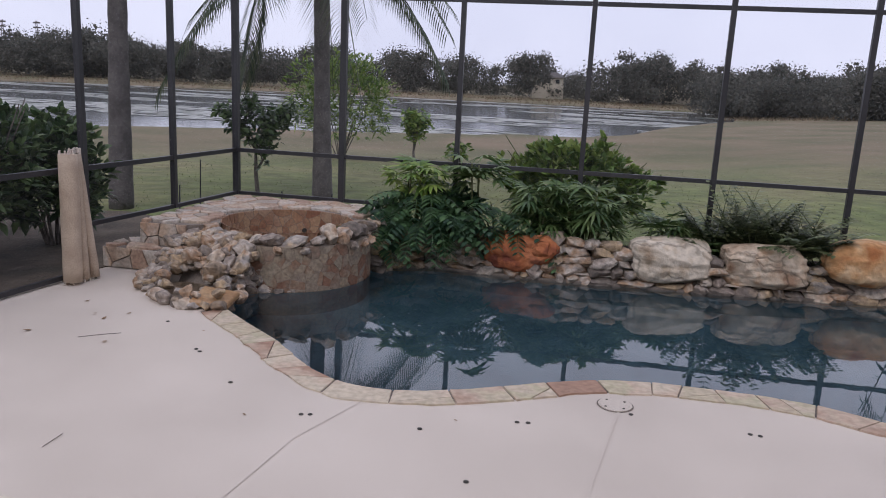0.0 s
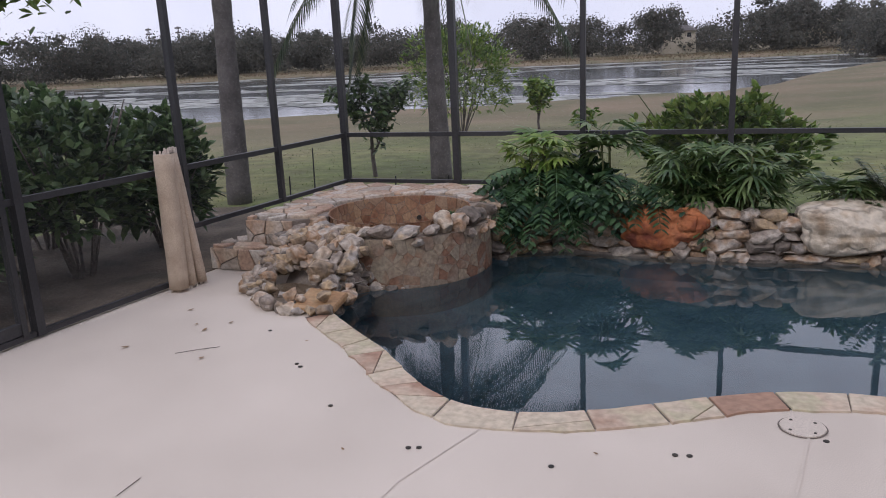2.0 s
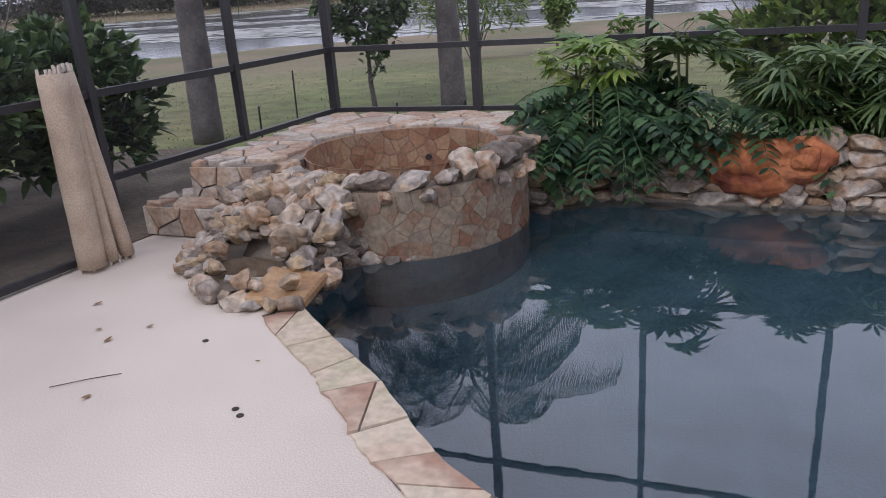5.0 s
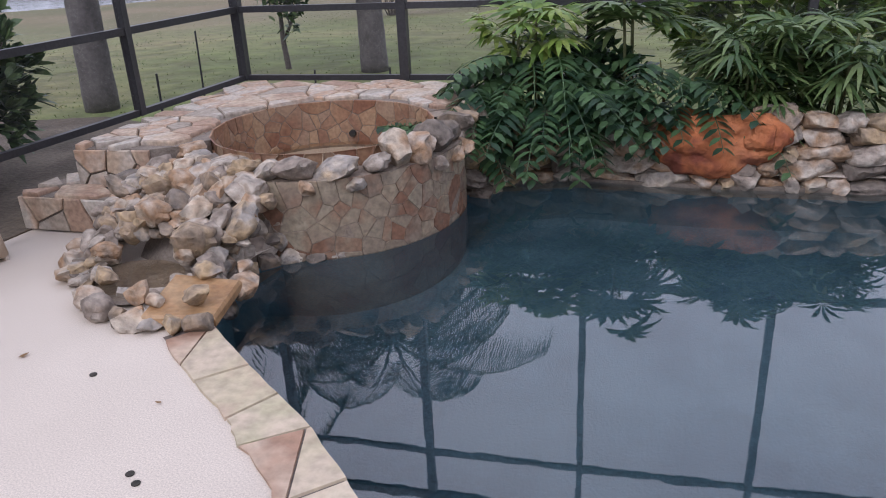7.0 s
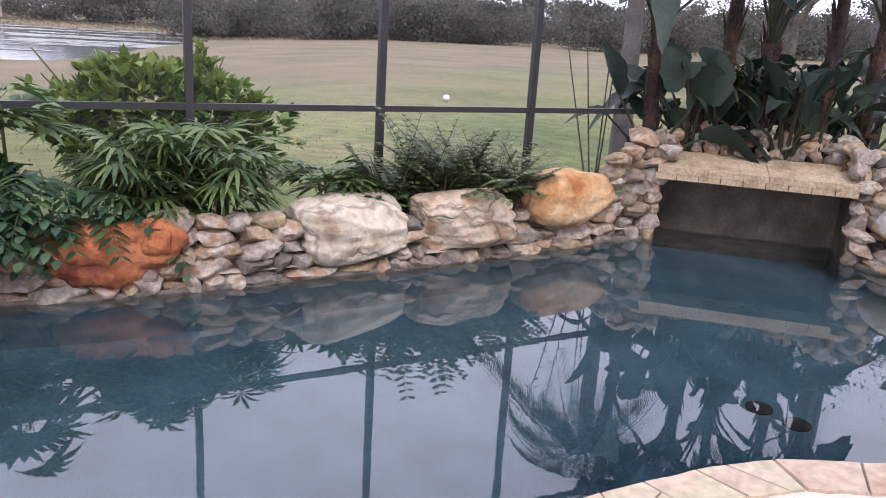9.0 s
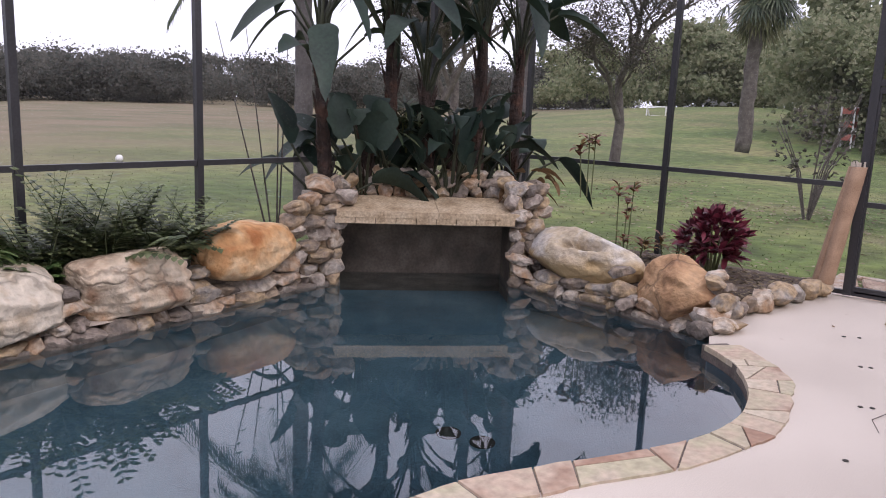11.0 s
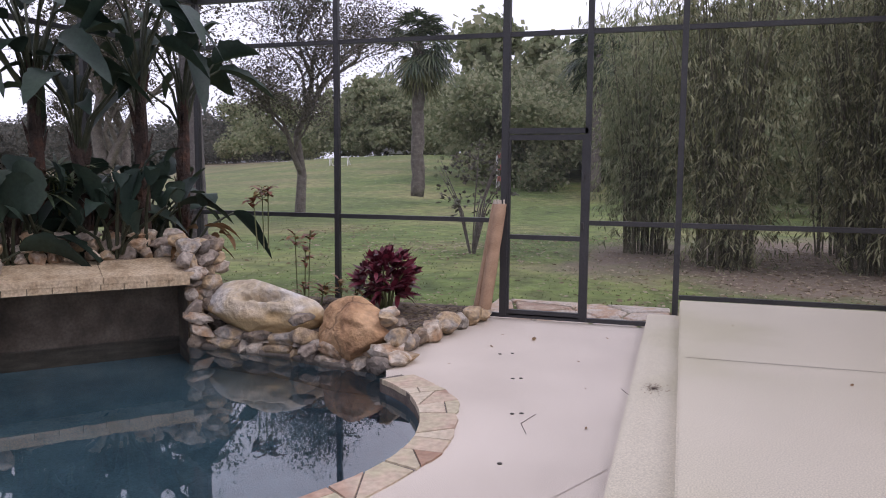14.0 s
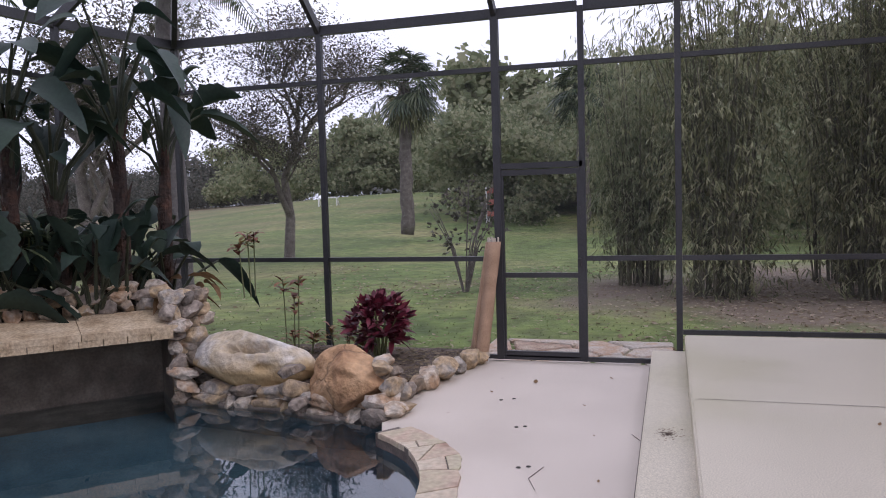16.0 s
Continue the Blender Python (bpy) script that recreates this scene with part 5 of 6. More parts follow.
def cycad(at, label, n, flen, seed, leaf=L_DARK):
    rng = random.Random(seed)
    ob = thing("fern_cycad", label, "fern", at)
    lf = Buf()
    for i in range(n):
        d = rdir(rng, rng.uniform(0.5, 2.0))
        d.y *= 0.6
        lf.pinnate(Vector((rng.gauss(0, 0.2), rng.gauss(0, 0.06), 0.0)), d, rng.uniform(*flen), 14, 0.17, 0.05, rng.uniform(0.05, 0.5), 0.3, 0.15, 0.006, broad=True)
    part("foliage", lf, leaf, ob)
    cb = Buf()
    cb.tube([(0, 0, -0.06), (0, 0, 0.08)], [0.09, 0.07], 9)
    part("stump", cb, DRYBARK, ob)
    return ob


feather_bush((1.18, 8.62, 0.2), "dark green shrub with drooping feather leaves over the water", 120, (0.60, 0.30), 0.66, 1, front=-0.42)
feather_bush((2.15, 8.66, 0.2), "dark green shrub with feather leaves behind the rust boulder", 44, (0.7, 0.18), 0.55, 2, front=-0.02)
feather_bush((0.72, 8.35, 0.15), "small sprawling feather-leaved shrub beside the spa", 34, (0.35, 0.3), 0.45, 3, flen=(0.25, 0.4))
fan_palm((0.98, 8.72, 0.22), "yellow-green lady palm with fan leaves", 5, 4, L_LIGHT, (0.6, 0.86))
fan_palm((1.92, 8.78, 0.22), "tall lady palm with dark fan leaves on bare canes", 3, 5, L_MID, (0.75, 0.98), (0.34, 0.05), 0.12, 7)
fan_palm((2.66, 8.76, 0.22), "lady palm clump with drooping fan leaves", 8, 6, L_MID, (0.2, 0.72), (0.26, 0.034), 0.2, 9)
fan_palm((3.22, 8.74, 0.22), "dense lady palm clump with long drooping fan leaves", 13, 7, L_MID, (0.12, 0.74), (0.27, 0.034), 0.24, 9)
fan_palm((4.22, 8.80, 0.22), "low lady palm with green fan leaves", 5, 8, L_MID, (0.2, 0.42), (0.30, 0.042), 0.13, 7)
leafy_shrub((3.02, 9.80, -0.14), "broad green shrub with glossy whorled leaves behind the screen", 760, (1.25, 0.62), 1.72, 9, L_LIGHT, (0.13, 0.20), 0.36, 0.12, stems=10, cluster=6)
leafy_shrub((1.55, 8.8, 0.2), "dark understorey shrub behind the stone wall", 160, (0.6, 0.22), 0.62, 19, L_DARK, (0.10, 0.16), 0.45, 0.2)
cycad((5.02, 8.72, 0.22), "grey-green fern-leaved cycad behind the boulders", 74, (0.75, 1.15), 11, L_CYC)
cycad((5.58, 8.74, 0.22), "spreading grey-green cycad with feather leaves", 74, (0.75, 1.25), 12, L_CYC)
cycad((4.70, 8.70, 0.22), "small dark cycad with stiff feather leaves", 18, (0.35, 0.6), 13, L_MID)

# twiggy vine outside the corner
def twig_shrub(at, label, seed, h):
    rng = random.Random(seed)
    ob = thing("twiggy_shrub", label, "shrub", at)
    st, lf = Buf(), Buf()
    for i in range(4):
        a = rdir(rng, 0)
        pts = [Vector((a.x * t * 0.45 * h * 0.4 - 0.25 * t * h * 0.4, a.y * t * 0.2, t * h * rng.uniform(0.9, 1.0))) for t in (0, 0.3, 0.6, 1)]
        st.tube(pts, [0.012, 0.010, 0.007, 0.003], 5)
        for k in range(14):
            t = rng.uniform(0.3, 1)
            p = pts[0].lerp(pts[3], t)
            lf.leaf(p, rdir(rng, 0.2), (0, 0, 1), 0.09, 0.03, 0.3)
    part("stem", st, BARK, ob)
    part("foliage", lf, L_DARK, ob)


twig_shrub((7.35, 9.35, -0.12), "thin bare-stemmed vine with few leaves by the cage", 3, 2.6)


def bird_of_paradise(at, label, seed, height, nleaf, low=0, lean=(0, 0), leafl=(0.42, 0.72)):
    """A tall fibrous trunk with stalked paddle leaves."""
    rng = random.Random(seed)
    ob = thing("bird_of_paradise", label, "plant", at)
    tk = Buf()
    pts = [Vector((lean[0] * t, lean[1] * t, height * 0.55 * t)) for t in (0, 0.25, 0.5, 0.75, 1)]
    tk.tube(pts, [0.088, 0.078, 0.074, 0.064, 0.042], 9)
    for i in range(26):
        t = rng.random()
        c = pts[0].lerp(pts[4], t)
        d = rdir(rng, 0)
        tk.tube([c + d * 0.06, c + d * 0.085 + Vector((0, 0, 0.12)), c + d * 0.12 + Vector((0, 0, 0.22))], [0.022, 0.018, 0.004], 4)
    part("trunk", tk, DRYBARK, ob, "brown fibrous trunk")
    for i in range(nleaf + low):
        lf, sk = Buf(), Buf()
        a = 2 * math.pi * i * 0.382 + rng.uniform(-0.4, 0.4)
        if i < nleaf:
            base = pts[0].lerp(pts[4], rng.uniform(0.7, 1.0))
            rise, out = rng.uniform(0.35, 0.4 * height), rng.uniform(0.12, 0.45)
        else:
            base = Vector((math.cos(a) * 0.12, math.sin(a) * 0.12, 0))
            rise, out = rng.uniform(0.25, 0.75), rng.uniform(0.15, 0.5)
        d = Vector((math.cos(a), math.sin(a), 0))
        tip = base + d * out + Vector((0, 0, rise))
        sk.tube([base, base + d * out * 0.35 + Vector((0, 0, rise * 0.6)), tip], [0.022, 0.017, 0.012], 6)
        dd = d * rng.uniform(0.4, 1.0) + Vector((0, 0, rng.uniform(-0.35, 1.0)))
        if d.x + d.y < -0.4 and tip.z < 1.1:
            dd = dd * 0.6 + Vector((0.2, 0.2, 0.7))
        ll = rng.uniform(*leafl)
        lf.paddle(tip, dd, ll, ll * rng.uniform(0.38, 0.52), rng.uniform(0.25, 1.0), rng.uniform(-0.9, 0.9), 12, rng.uniform(0.15, 0.7))
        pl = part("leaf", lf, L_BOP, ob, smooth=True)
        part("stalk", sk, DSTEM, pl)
    return ob


bird_of_paradise((7.62, 8.86, 0.55), "tall bird of paradise with a dead flower head", 21, 2.9, 14, 5, (-0.12, 0.0))
bird_of_paradise((8.30, 8.62, 0.75), "bird of paradise with broad dark paddle leaves", 22, 3.2, 16, 10, (0.02, 0.05), (0.5, 0.8))
bird_of_paradise((8.98, 7.98, 0.75), "bird of paradise with a rusty fibrous trunk", 23, 3.3, 17, 6, (0.05, 0.02))
bird_of_paradise((8.62, 8.35, 0.75), "low bird of paradise clump above the grotto", 24, 2.3, 13, 12, (0.0, 0.1), (0.45, 0.7))
bird_of_paradise((9.65, 8.0, 0.75), "bird of paradise with torn hanging leaves", 25, 3.0, 14, 7, (0.1, 0.0))
bird_of_paradise((8.02, 8.72, 0.72), "low clump of dark paddle leaves above the grotto", 26, 1.0, 3, 20, (0.0, 0.0), (0.45, 0.7))
bird_of_paradise((8.72, 8.12, 0.75), "low spreading paddle-leaf clump between the trunks", 27, 1.0, 3, 20, (0.0, 0.0), (0.45, 0.7))
bird_of_paradise((9.25, 8.28, 0.75), "dark low paddle-leaf clump near the corner", 28, 1.1, 3, 18, (0.0, 0.0), (0.45, 0.75))
fan_palm((8.45, 8.50, 0.75), "spiky fan palm between the bird of paradise trunks", 3, 41, L_PALM, (0.7, 1.1), (0.42, 0.035), 0.1, 7)
rng = random.Random(4)
dead = thing("dead_leaves", "dry curled brown leaves hanging by the trunk", "dead leaves", (9.30, 7.55, 0.80))
dl = Buf()
for i in range(10):
    dl.paddle((rng.uniform(-.2, .2), rng.uniform(-.2, .2), 0.25 * rng.random()), rdir(rng, 0.2), rng.uniform(0.25, 0.4), 0.12, 0.7, rng.uniform(-1, 1), 5, 0.6)
part("foliage", dl, L_DEAD, dead)

# red shrub and ti plants in the mulch bed
leafy_shrub((9.85, 5.62, 0.12), "dark red cordyline shrub in the mulch bed", 105, (0.38, 0.38), 0.72, 31, L_RED, (0.13, 0.2), 0.32, 0.05, name="red_shrub", stems=7, cluster=6)


def ti_plant(at, label, seed, h, leaf=L_TI):
    rng = random.Random(seed)
    ob = thing("ti_plant", label, "plant", at)
    lf = Buf()
    for i in range(3):
        st = Buf()
        d = rdir(rng, 0) * 0.10
        hh = h * rng.uniform(0.5, 1)
        st.tube([(d.x, d.y, 0), (d.x * 1.4, d.y * 1.4, hh)], [0.008, 0.006], 5)
        for k in range(12):
            lf.leaf((d.x * 1.4, d.y * 1.4, hh - 0.16 * rng.random()), rdir(rng, rng.uniform(0.2, 1.6)), (0, 0, 1), rng.uniform(0.14, 0.27), 0.06, 0.5)
        part("stem", st, STEM, ob)
    part("foliage", lf, leaf, ob)


ti_plant((9.85, 7.05, 0.75), "thin ti plant with bronze leaves", 1, 0.75)
ti_plant((10.10, 6.75, 0.12), "ti plant with reddish strap leaves", 2, 0.85)
ti_plant((10.20, 6.20, 0.12), "small orange-leaved ti plant", 3, 0.36)
ti_plant((9.95, 6.55, 0.12), "low bronze-leaved ti plant beside the boulder", 6, 0.30)
ti_plant((10.28, 5.85, 0.12), "small ti plant with yellow and orange leaves", 4, 0.34)

# ---- trees outside ----
def palm(at, label, seed, height, r, fronds, flen, ll, droop=(0.5, 1.1), leaf=L_PALM, bark=PALMBARK, hang=0.7, n=34, skirt=0, lw=0.035):
    rng = random.Random(seed)
    ob = thing("palm_tree", label, "palm tree", at)
    tk = Buf()
    zs = [height * i / 24 for i in range(25)]
    lean = rng.uniform(-0.02, 0.02)
    tk.tube([(lean * z, 0.4 * lean * z, z) for z in zs], [r * (1.25 - 0.35 * min(1, z / height * 2) + (0.05 if i % 2 else 0)) * (1 if z < height * 0.92 else 0.85) for i, z in enumerate(zs)], 14)
    part("trunk", tk, bark, ob, smooth=True)
    lf = Buf()
    top = Vector((lean * height, 0.4 * lean * height, height))
    for i in range(fronds):
        a = 2 * math.pi * i * 0.382 + rng.uniform(-0.2, 0.2)
        e = rng.uniform(-0.1, 1.4) if i >= skirt else rng.uniform(-1.4, -0.6)
        lf.pinnate(top, (math.cos(a), math.sin(a), e), flen * rng.uniform(0.8, 1.1), n, ll, lw, rng.uniform(*droop), hang, 0.0, 0.018)
    part("crown", lf, leaf, ob)
    return ob


palm((-1.58, 12.9, -0.15), "queen palm with drooping feather fronds behind the cage", 1, 4.3, 0.15, 19, 3.0, 0.62, (0.55, 1.25), hang=0.9, n=52, lw=0.024)
palm((-4.1, 10.45, -0.15), "thick grey palm trunk with a high crown", 2, 5.6, 0.155, 20, 2.6, 0.55)
palm((9.75, 11.80, -0.15), "slim ringed palm with feathery hanging fronds", 3, 4.6, 0.13, 16, 2.1, 0.50, (0.3, 1.1), hang=0.5, n=44, lw=0.024)
palm((12.35, 9.75, -0.1), "grey palm behind the corner of the cage", 4, 5.0, 0.17, 15, 2.3, 0.50, (0.3, 1.1), hang=0.5, n=44, lw=0.026)


def cabbage_palm(at, label, seed, height, r, fans, size, dead=0):
    """A rough trunk under a round shaggy crown of stalked fan leaves, old ones hanging."""
    rng = random.Random(seed)
    ob = thing("palm_tree", label, "palm tree", at)
    tk = Buf()
    tk.tube([(0.03 * math.sin(i), 0.03 * math.cos(i * 1.7), height * i / 14) for i in range(15)], [r * (1.15 + (0.16 if i % 2 else 0) - 0.02 * i) for i in range(15)], 10)
    part("trunk", tk, BARK, ob, smooth=True)
    for name, count, leaf in (("crown", fans, L_PALM), ("old_fronds", dead, L_BAMB)):
        lf = Buf()
        for i in range(count):
            d = rdir(rng, rng.uniform(-0.7, 2.2) if name == "crown" else rng.uniform(-2.5, -0.5))
            base = Vector((0, 0, height - rng.uniform(0, 0.5)))
            end = base + d * size * rng.uniform(0.5, 1.0)
            lf.tube([base, end], [0.025, 0.018], 3, False)
            lf.palmate(end, d + Vector((0, 0, -0.2)), 15, size * rng.uniform(0.55, 0.8), 0.075, 1.05, rng.uniform(0.25, 0.8))
        if count:
            part(name, lf, leaf, ob, "yellowing hanging fronds" if name == "old_fronds" else "")
    return ob


cabbage_palm((34.3, 13.8, 0.3), "tall cabbage palm with yellowing fronds in the lawn", 5, 6.6, 0.25, 64, 1.35, 20)
cabbage_palm((38.4, 6.6, 0.5), "cabbage palm with a shaggy trunk in front of the woods", 6, 6.2, 0.26, 60, 1.35)
fr = thing("hanging_frond", "dry brown palm frond hanging from the crown", "palm frond", (-2.6, 12.6, 1.7))
fb = Buf()
fb.pinnate((0, 0, 2.1), (-0.2, 0.0, -0.9), 2.0, 30, 0.5, 0.03, 0.1, 0.9)
part("frond", fb, L_PALM, fr)


def tree(at, label, seed, height, spread, leaf, nleaf, lsize, trunk=0.2, levels=4, bark=BARK, name="tree", crown_base=0.3, per=10):
    """A tapered trunk with branching limbs and a crown of small leaves round the twigs."""
    rng = random.Random(seed)
    ob = thing(name, label, "tree", at)
    tk, tips = Buf(), []

    def grow(p, d, length, r, lev):
        q = p + d * length
        mid = p + d * length * 0.5 + Vector((rng.gauss(0, 0.05), rng.gauss(0, 0.05), 0)) * length
        tk.tube([p, mid, q], [r, r * 0.85, r * 0.62], 7 if lev > 2 else 4, False)
        if lev <= 2:
            tips.extend([mid, q])
        if lev == 0:
            return
        for i in range(3 if lev > 1 else 4):
            a = rng.uniform(0, 2 * math.pi)
            s = Vector((math.cos(a), math.sin(a), 0)) * rng.uniform(0.45, 0.95) * spread
            grow(q if i else mid, (d + s + Vector((0, 0, 0.18))).normalized(), length * rng.uniform(0.58, 0.8), r * 0.58, lev - 1)

    grow(Vector((0, 0, 0)), Vector((rng.gauss(0, 0.03), rng.gauss(0, 0.03), 1)).normalized(), height * crown_base, trunk, levels)
    part("trunk", tk, bark, ob, smooth=True)
    lf = Buf()
    for i in range(nleaf):
        c = rng.choice(tips) + Vector((rng.gauss(0, 1), rng.gauss(0, 1), rng.gauss(0, 0.7))) * height * 0.045
        l = rng.uniform(*lsize)
        lf.leaf(c, rdir(rng, rng.gauss(0, 0.6)), (rng.gauss(0, 0.5), rng.gauss(0, 0.5), 1), l, l * 0.5, 0.2)
    part("crown", lf, leaf, ob)
    return ob


tree((26.5, 15.45, -0.1), "nearly bare oak with fine twigs in the lawn", 11, 9.6, 1.15, L_OAK, 24000, (0.06, 0.12), 0.2, 6, crown_base=0.29)
tree((20.5, 18.6, -0.1), "tall dark oak with drooping twigs beyond the corner", 17, 9.5, 0.9, L_OAK, 11000, (0.08, 0.16), 0.24, 5, crown_base=0.3)
tree((27.0, 23.0, -0.1), "grey leafless oak further out on the lawn", 18, 9.5, 1.05, L_OAK, 13000, (0.07, 0.14), 0.24, 6, crown_base=0.28)
tree((-2.95, 13.1, -0.15), "small round citrus tree behind the platform", 12, 1.95, 1.15, L_HEDGE, 1700, (0.10, 0.16), 0.045, 3, crown_base=0.42)
leafy_shrub((-4.7, 23.5, -0.6), "light green feathery willow at the lake edge", 1300, (2.3, 1.5), 3.7, 13, L_LIGHT, (0.16, 0.30), 0.2, 0.05, name="willow", stems=14, cluster=4, bark=BARK)
tree((-2.9, 26.5, -0.7), "feathery light green sapling by the lake", 14, 3.0, 0.5, L_LIGHT, 1500, (0.12, 0.22), 0.05, 4, crown_base=0.2)
tree((0.6, 15.5, -0.2), "thin sapling with sparse leaves in the lawn", 16, 1.5, 0.5, L_LIGHT, 160, (0.12, 0.2), 0.02, 3, crown_base=0.3)
leafy_shrub((17.5, 6.75, -0.12), "sparse multi-stemmed shrub outside the screen door", 130, (0.95, 0.95), 2.5, 15, L_OAK, (0.09, 0.15), 0.45, 0.1, stems=16, cluster=4, bark=BARK)
for k, (x, y, s) in enumerate(((-2.95, 4.6, 0.92), (-3.0, 6.1, 0.95), (-2.95, 7.35, 0.84), (-3.9, 5.3, 1.0), (-4.4, 7.0, 1.0), (-3.6, 3.2, 1.1))):
    leafy_shrub((x, y, -0.15), "dark green dense hedge shrub outside the cage", 640, (0.85 * s, 0.95 * s), 2.15 * s, 40 + k, L_HEDGE, (0.12, 0.20), 0.42, 0.10, name="hedge_shrub", stems=12, cluster=5, bark=BARK)


tree((-9.0, 8.2, -0.2), "leafy green tree overhanging the hedge", 51, 8.0, 1.0, L_LIGHT, 16000, (0.14, 0.28), 0.2, 5, crown_base=0.27)
prism("bed_hedge", [(-2.20, 1.0), (-2.17, 2.9), (-2.04, 4.60), (-1.86, 6.10), (-1.63, 7.64), (-1.50, 8.7), (-2.6, 9.3), (-3.4, 9.6), (-4.9, 9.2), (-5.4, 5.0), (-4.6, 1.0)], -0.3, 0.010, SOIL, "bare brown soil with litter under the hedge", "planting bed")


def bamboo(at, label, seed, n, spread, height, low=0.04, leaf=None):
    """Arching canes with leaf sprays down to the foot."""
    rng = random.Random(seed)
    ob = thing("bamboo_clump", label, "bamboo", at)
    cm, lf = Buf(), Buf()
    for i in range(n):
        d = rdir(rng, 0)
        r = spread * 0.40 * math.sqrt(rng.random())
        h = height * rng.uniform(0.55, 1.08)
        o = rng.uniform(0.15, 0.95) * spread
        pts = [Vector((d.x * (r + o * t * t), d.y * (r + o * t * t), h * t)) for t in (0, 0.3, 0.6, 0.85, 1)]
        cm.tube(pts, [0.020, 0.018, 0.015, 0.009, 0.003], 5, False)
        for k in range(60):
            t = rng.uniform(low, 1) ** (0.72 if k % 3 else 1.1)
            c = pts[0].lerp(pts[4], t) + Vector((d.x, d.y, 0)) * o * (t * t - t) + Vector((rng.gauss(0, 0.34), rng.gauss(0, 0.34), rng.gauss(0, 0.16)))
            c.z = max(0.06, c.z)
            ax = rdir(rng, rng.uniform(-0.9, 0.1))
            for m in range(7):
                l = rng.uniform(0.08, 0.17)
                lf.leaf(c + ax * (0.05 * m), ax + Vector((rng.gauss(0, 0.5), rng.gauss(0, 0.5), rng.gauss(-0.15, 0.35))), (0, 0, 1), l, l * 0.2, 0.4)
    tagged(part("cane", cm, CANE, ob), kind="stuff")
    part("foliage", lf, leaf or L_BAMB, ob)
    return ob


BAMBOO = ((17.1, 1.85, 6.8, 1.3, 0.02), (17.0, -0.45, 7.0, 1.2, 0.08), (16.3, -1.5, 6.8, 1.0, 0.18), (19.0, 3.4, 5.3, 1.15, 0.12), (19.6, -0.6, 6.8, 1.7, 0.12), (18.4, -3.2, 6.4, 1.6, 0.06))
# Clump 3 stands in for a light-green tree, so it takes thicket leaves.
for k, (x, y, h, s, low) in enumerate(BAMBOO):
    bamboo((x, y, -0.12), "tall dense bamboo clump with hanging dry-green leaves", 60 + k, 46, s, h, low, L_THICK if k == 3 else None)

# ---- far woods, lake plants ----
def far_trees(name, spots, seed, leaf, per, label, fine=1.0):
    rng = random.Random(seed)
    lf = Buf()
    for x, y, h, w in spots:
        z0 = ground_z(x, y)
        lumps = [(rng.gauss(0, 0.32) * w, rng.gauss(0, 0.32) * w, h * rng.uniform(0.12, 0.8), rng.uniform(0.26, 0.45) * w) for _ in range(9)]
        for i in range(per):
            lx, ly, lz, lr = rng.choice(lumps)
            d = Vector((rng.gauss(0, 1), rng.gauss(0, 1), rng.gauss(0, 0.8))).normalized() * lr * rng.uniform(0.6, 1.05)
            c = Vector((x + lx + d.x, y + ly + d.y, z0 + abs(lz + d.z * 0.8)))
            s = rng.uniform(0.07, 0.13) * h * fine
            if i % 5 < 2:
                s *= 1.8
                c = c.lerp(Vector((x + lx, y + ly, z0 + lz)), 0.45)
            lf.strip(c, rdir(rng, rng.gauss(0, 0.7)), (rng.gauss(0, 1), rng.gauss(0, 1), 0.6), s, s * 0.85, 0.1)
    return solid(name, lf, leaf, label, "far woods", "stuff")


rng = random.Random(123)
spots = []
for i in range(300):
    az = radians(rng.uniform(-62, 62))
    r = rng.uniform(188, 245)
    spots.append((CX + r * math.sin(az), CY + r * math.cos(az), rng.uniform(7.0, 12.5) * (1.0 if rng.random() < 0.88 else 1.25), rng.uniform(7, 12)))
# Distance haze of the L_FAR trees is painted into their leaves.
far_trees("backdrop_woods", spots, 1, L_FAR, 1700, "grey-green far woods beyond the lake, haze in the leaf colour", 0.36)
spots = []
for i in range(56):
    az = radians(rng.uniform(9, 31))
    r = rng.uniform(125, 165)
    spots.append((CX + r * math.sin(az), CY + r * math.cos(az), rng.uniform(6, 9), rng.uniform(7, 10)))
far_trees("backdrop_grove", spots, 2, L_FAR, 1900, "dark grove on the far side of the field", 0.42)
spots = []
for i in range(110):
    az = radians(rng.uniform(58, 112))
    r = rng.uniform(88, 135) if az < radians(76) else rng.uniform(48, 90)
    spots.append((CX + r * math.sin(az), CY + r * math.cos(az), rng.uniform(6, 13), rng.uniform(5, 8)))
far_trees("backdrop_trees", spots, 3, L_THICK, 1900, "mixed trees along the edge of the lawn", 0.42)
spots = []
for i in range(90):
    az, r = radians(rng.uniform(28, 63)), rng.uniform(125, 185)
    spots.append((CX + r * math.sin(az), CY + r * math.cos(az), rng.uniform(3.5, 9.5), rng.uniform(6, 10)))
far_trees("backdrop_treeline", spots, 4, L_FAR, 1600, "grey-brown line of trees beyond the field, haze in the leaf colour", 0.42)
spots = [(41, 1.5, 7.5, 6), (44, 9.5, 6.5, 5), (40, -5, 8.5, 7), (52, 6.5, 9, 7), (33, -3.5, 7, 6), (47, 14, 7, 5)]
far_trees("backdrop_thicket", spots, 5, L_THICK, 5200, "green thicket of trees behind the lawn", 0.34)

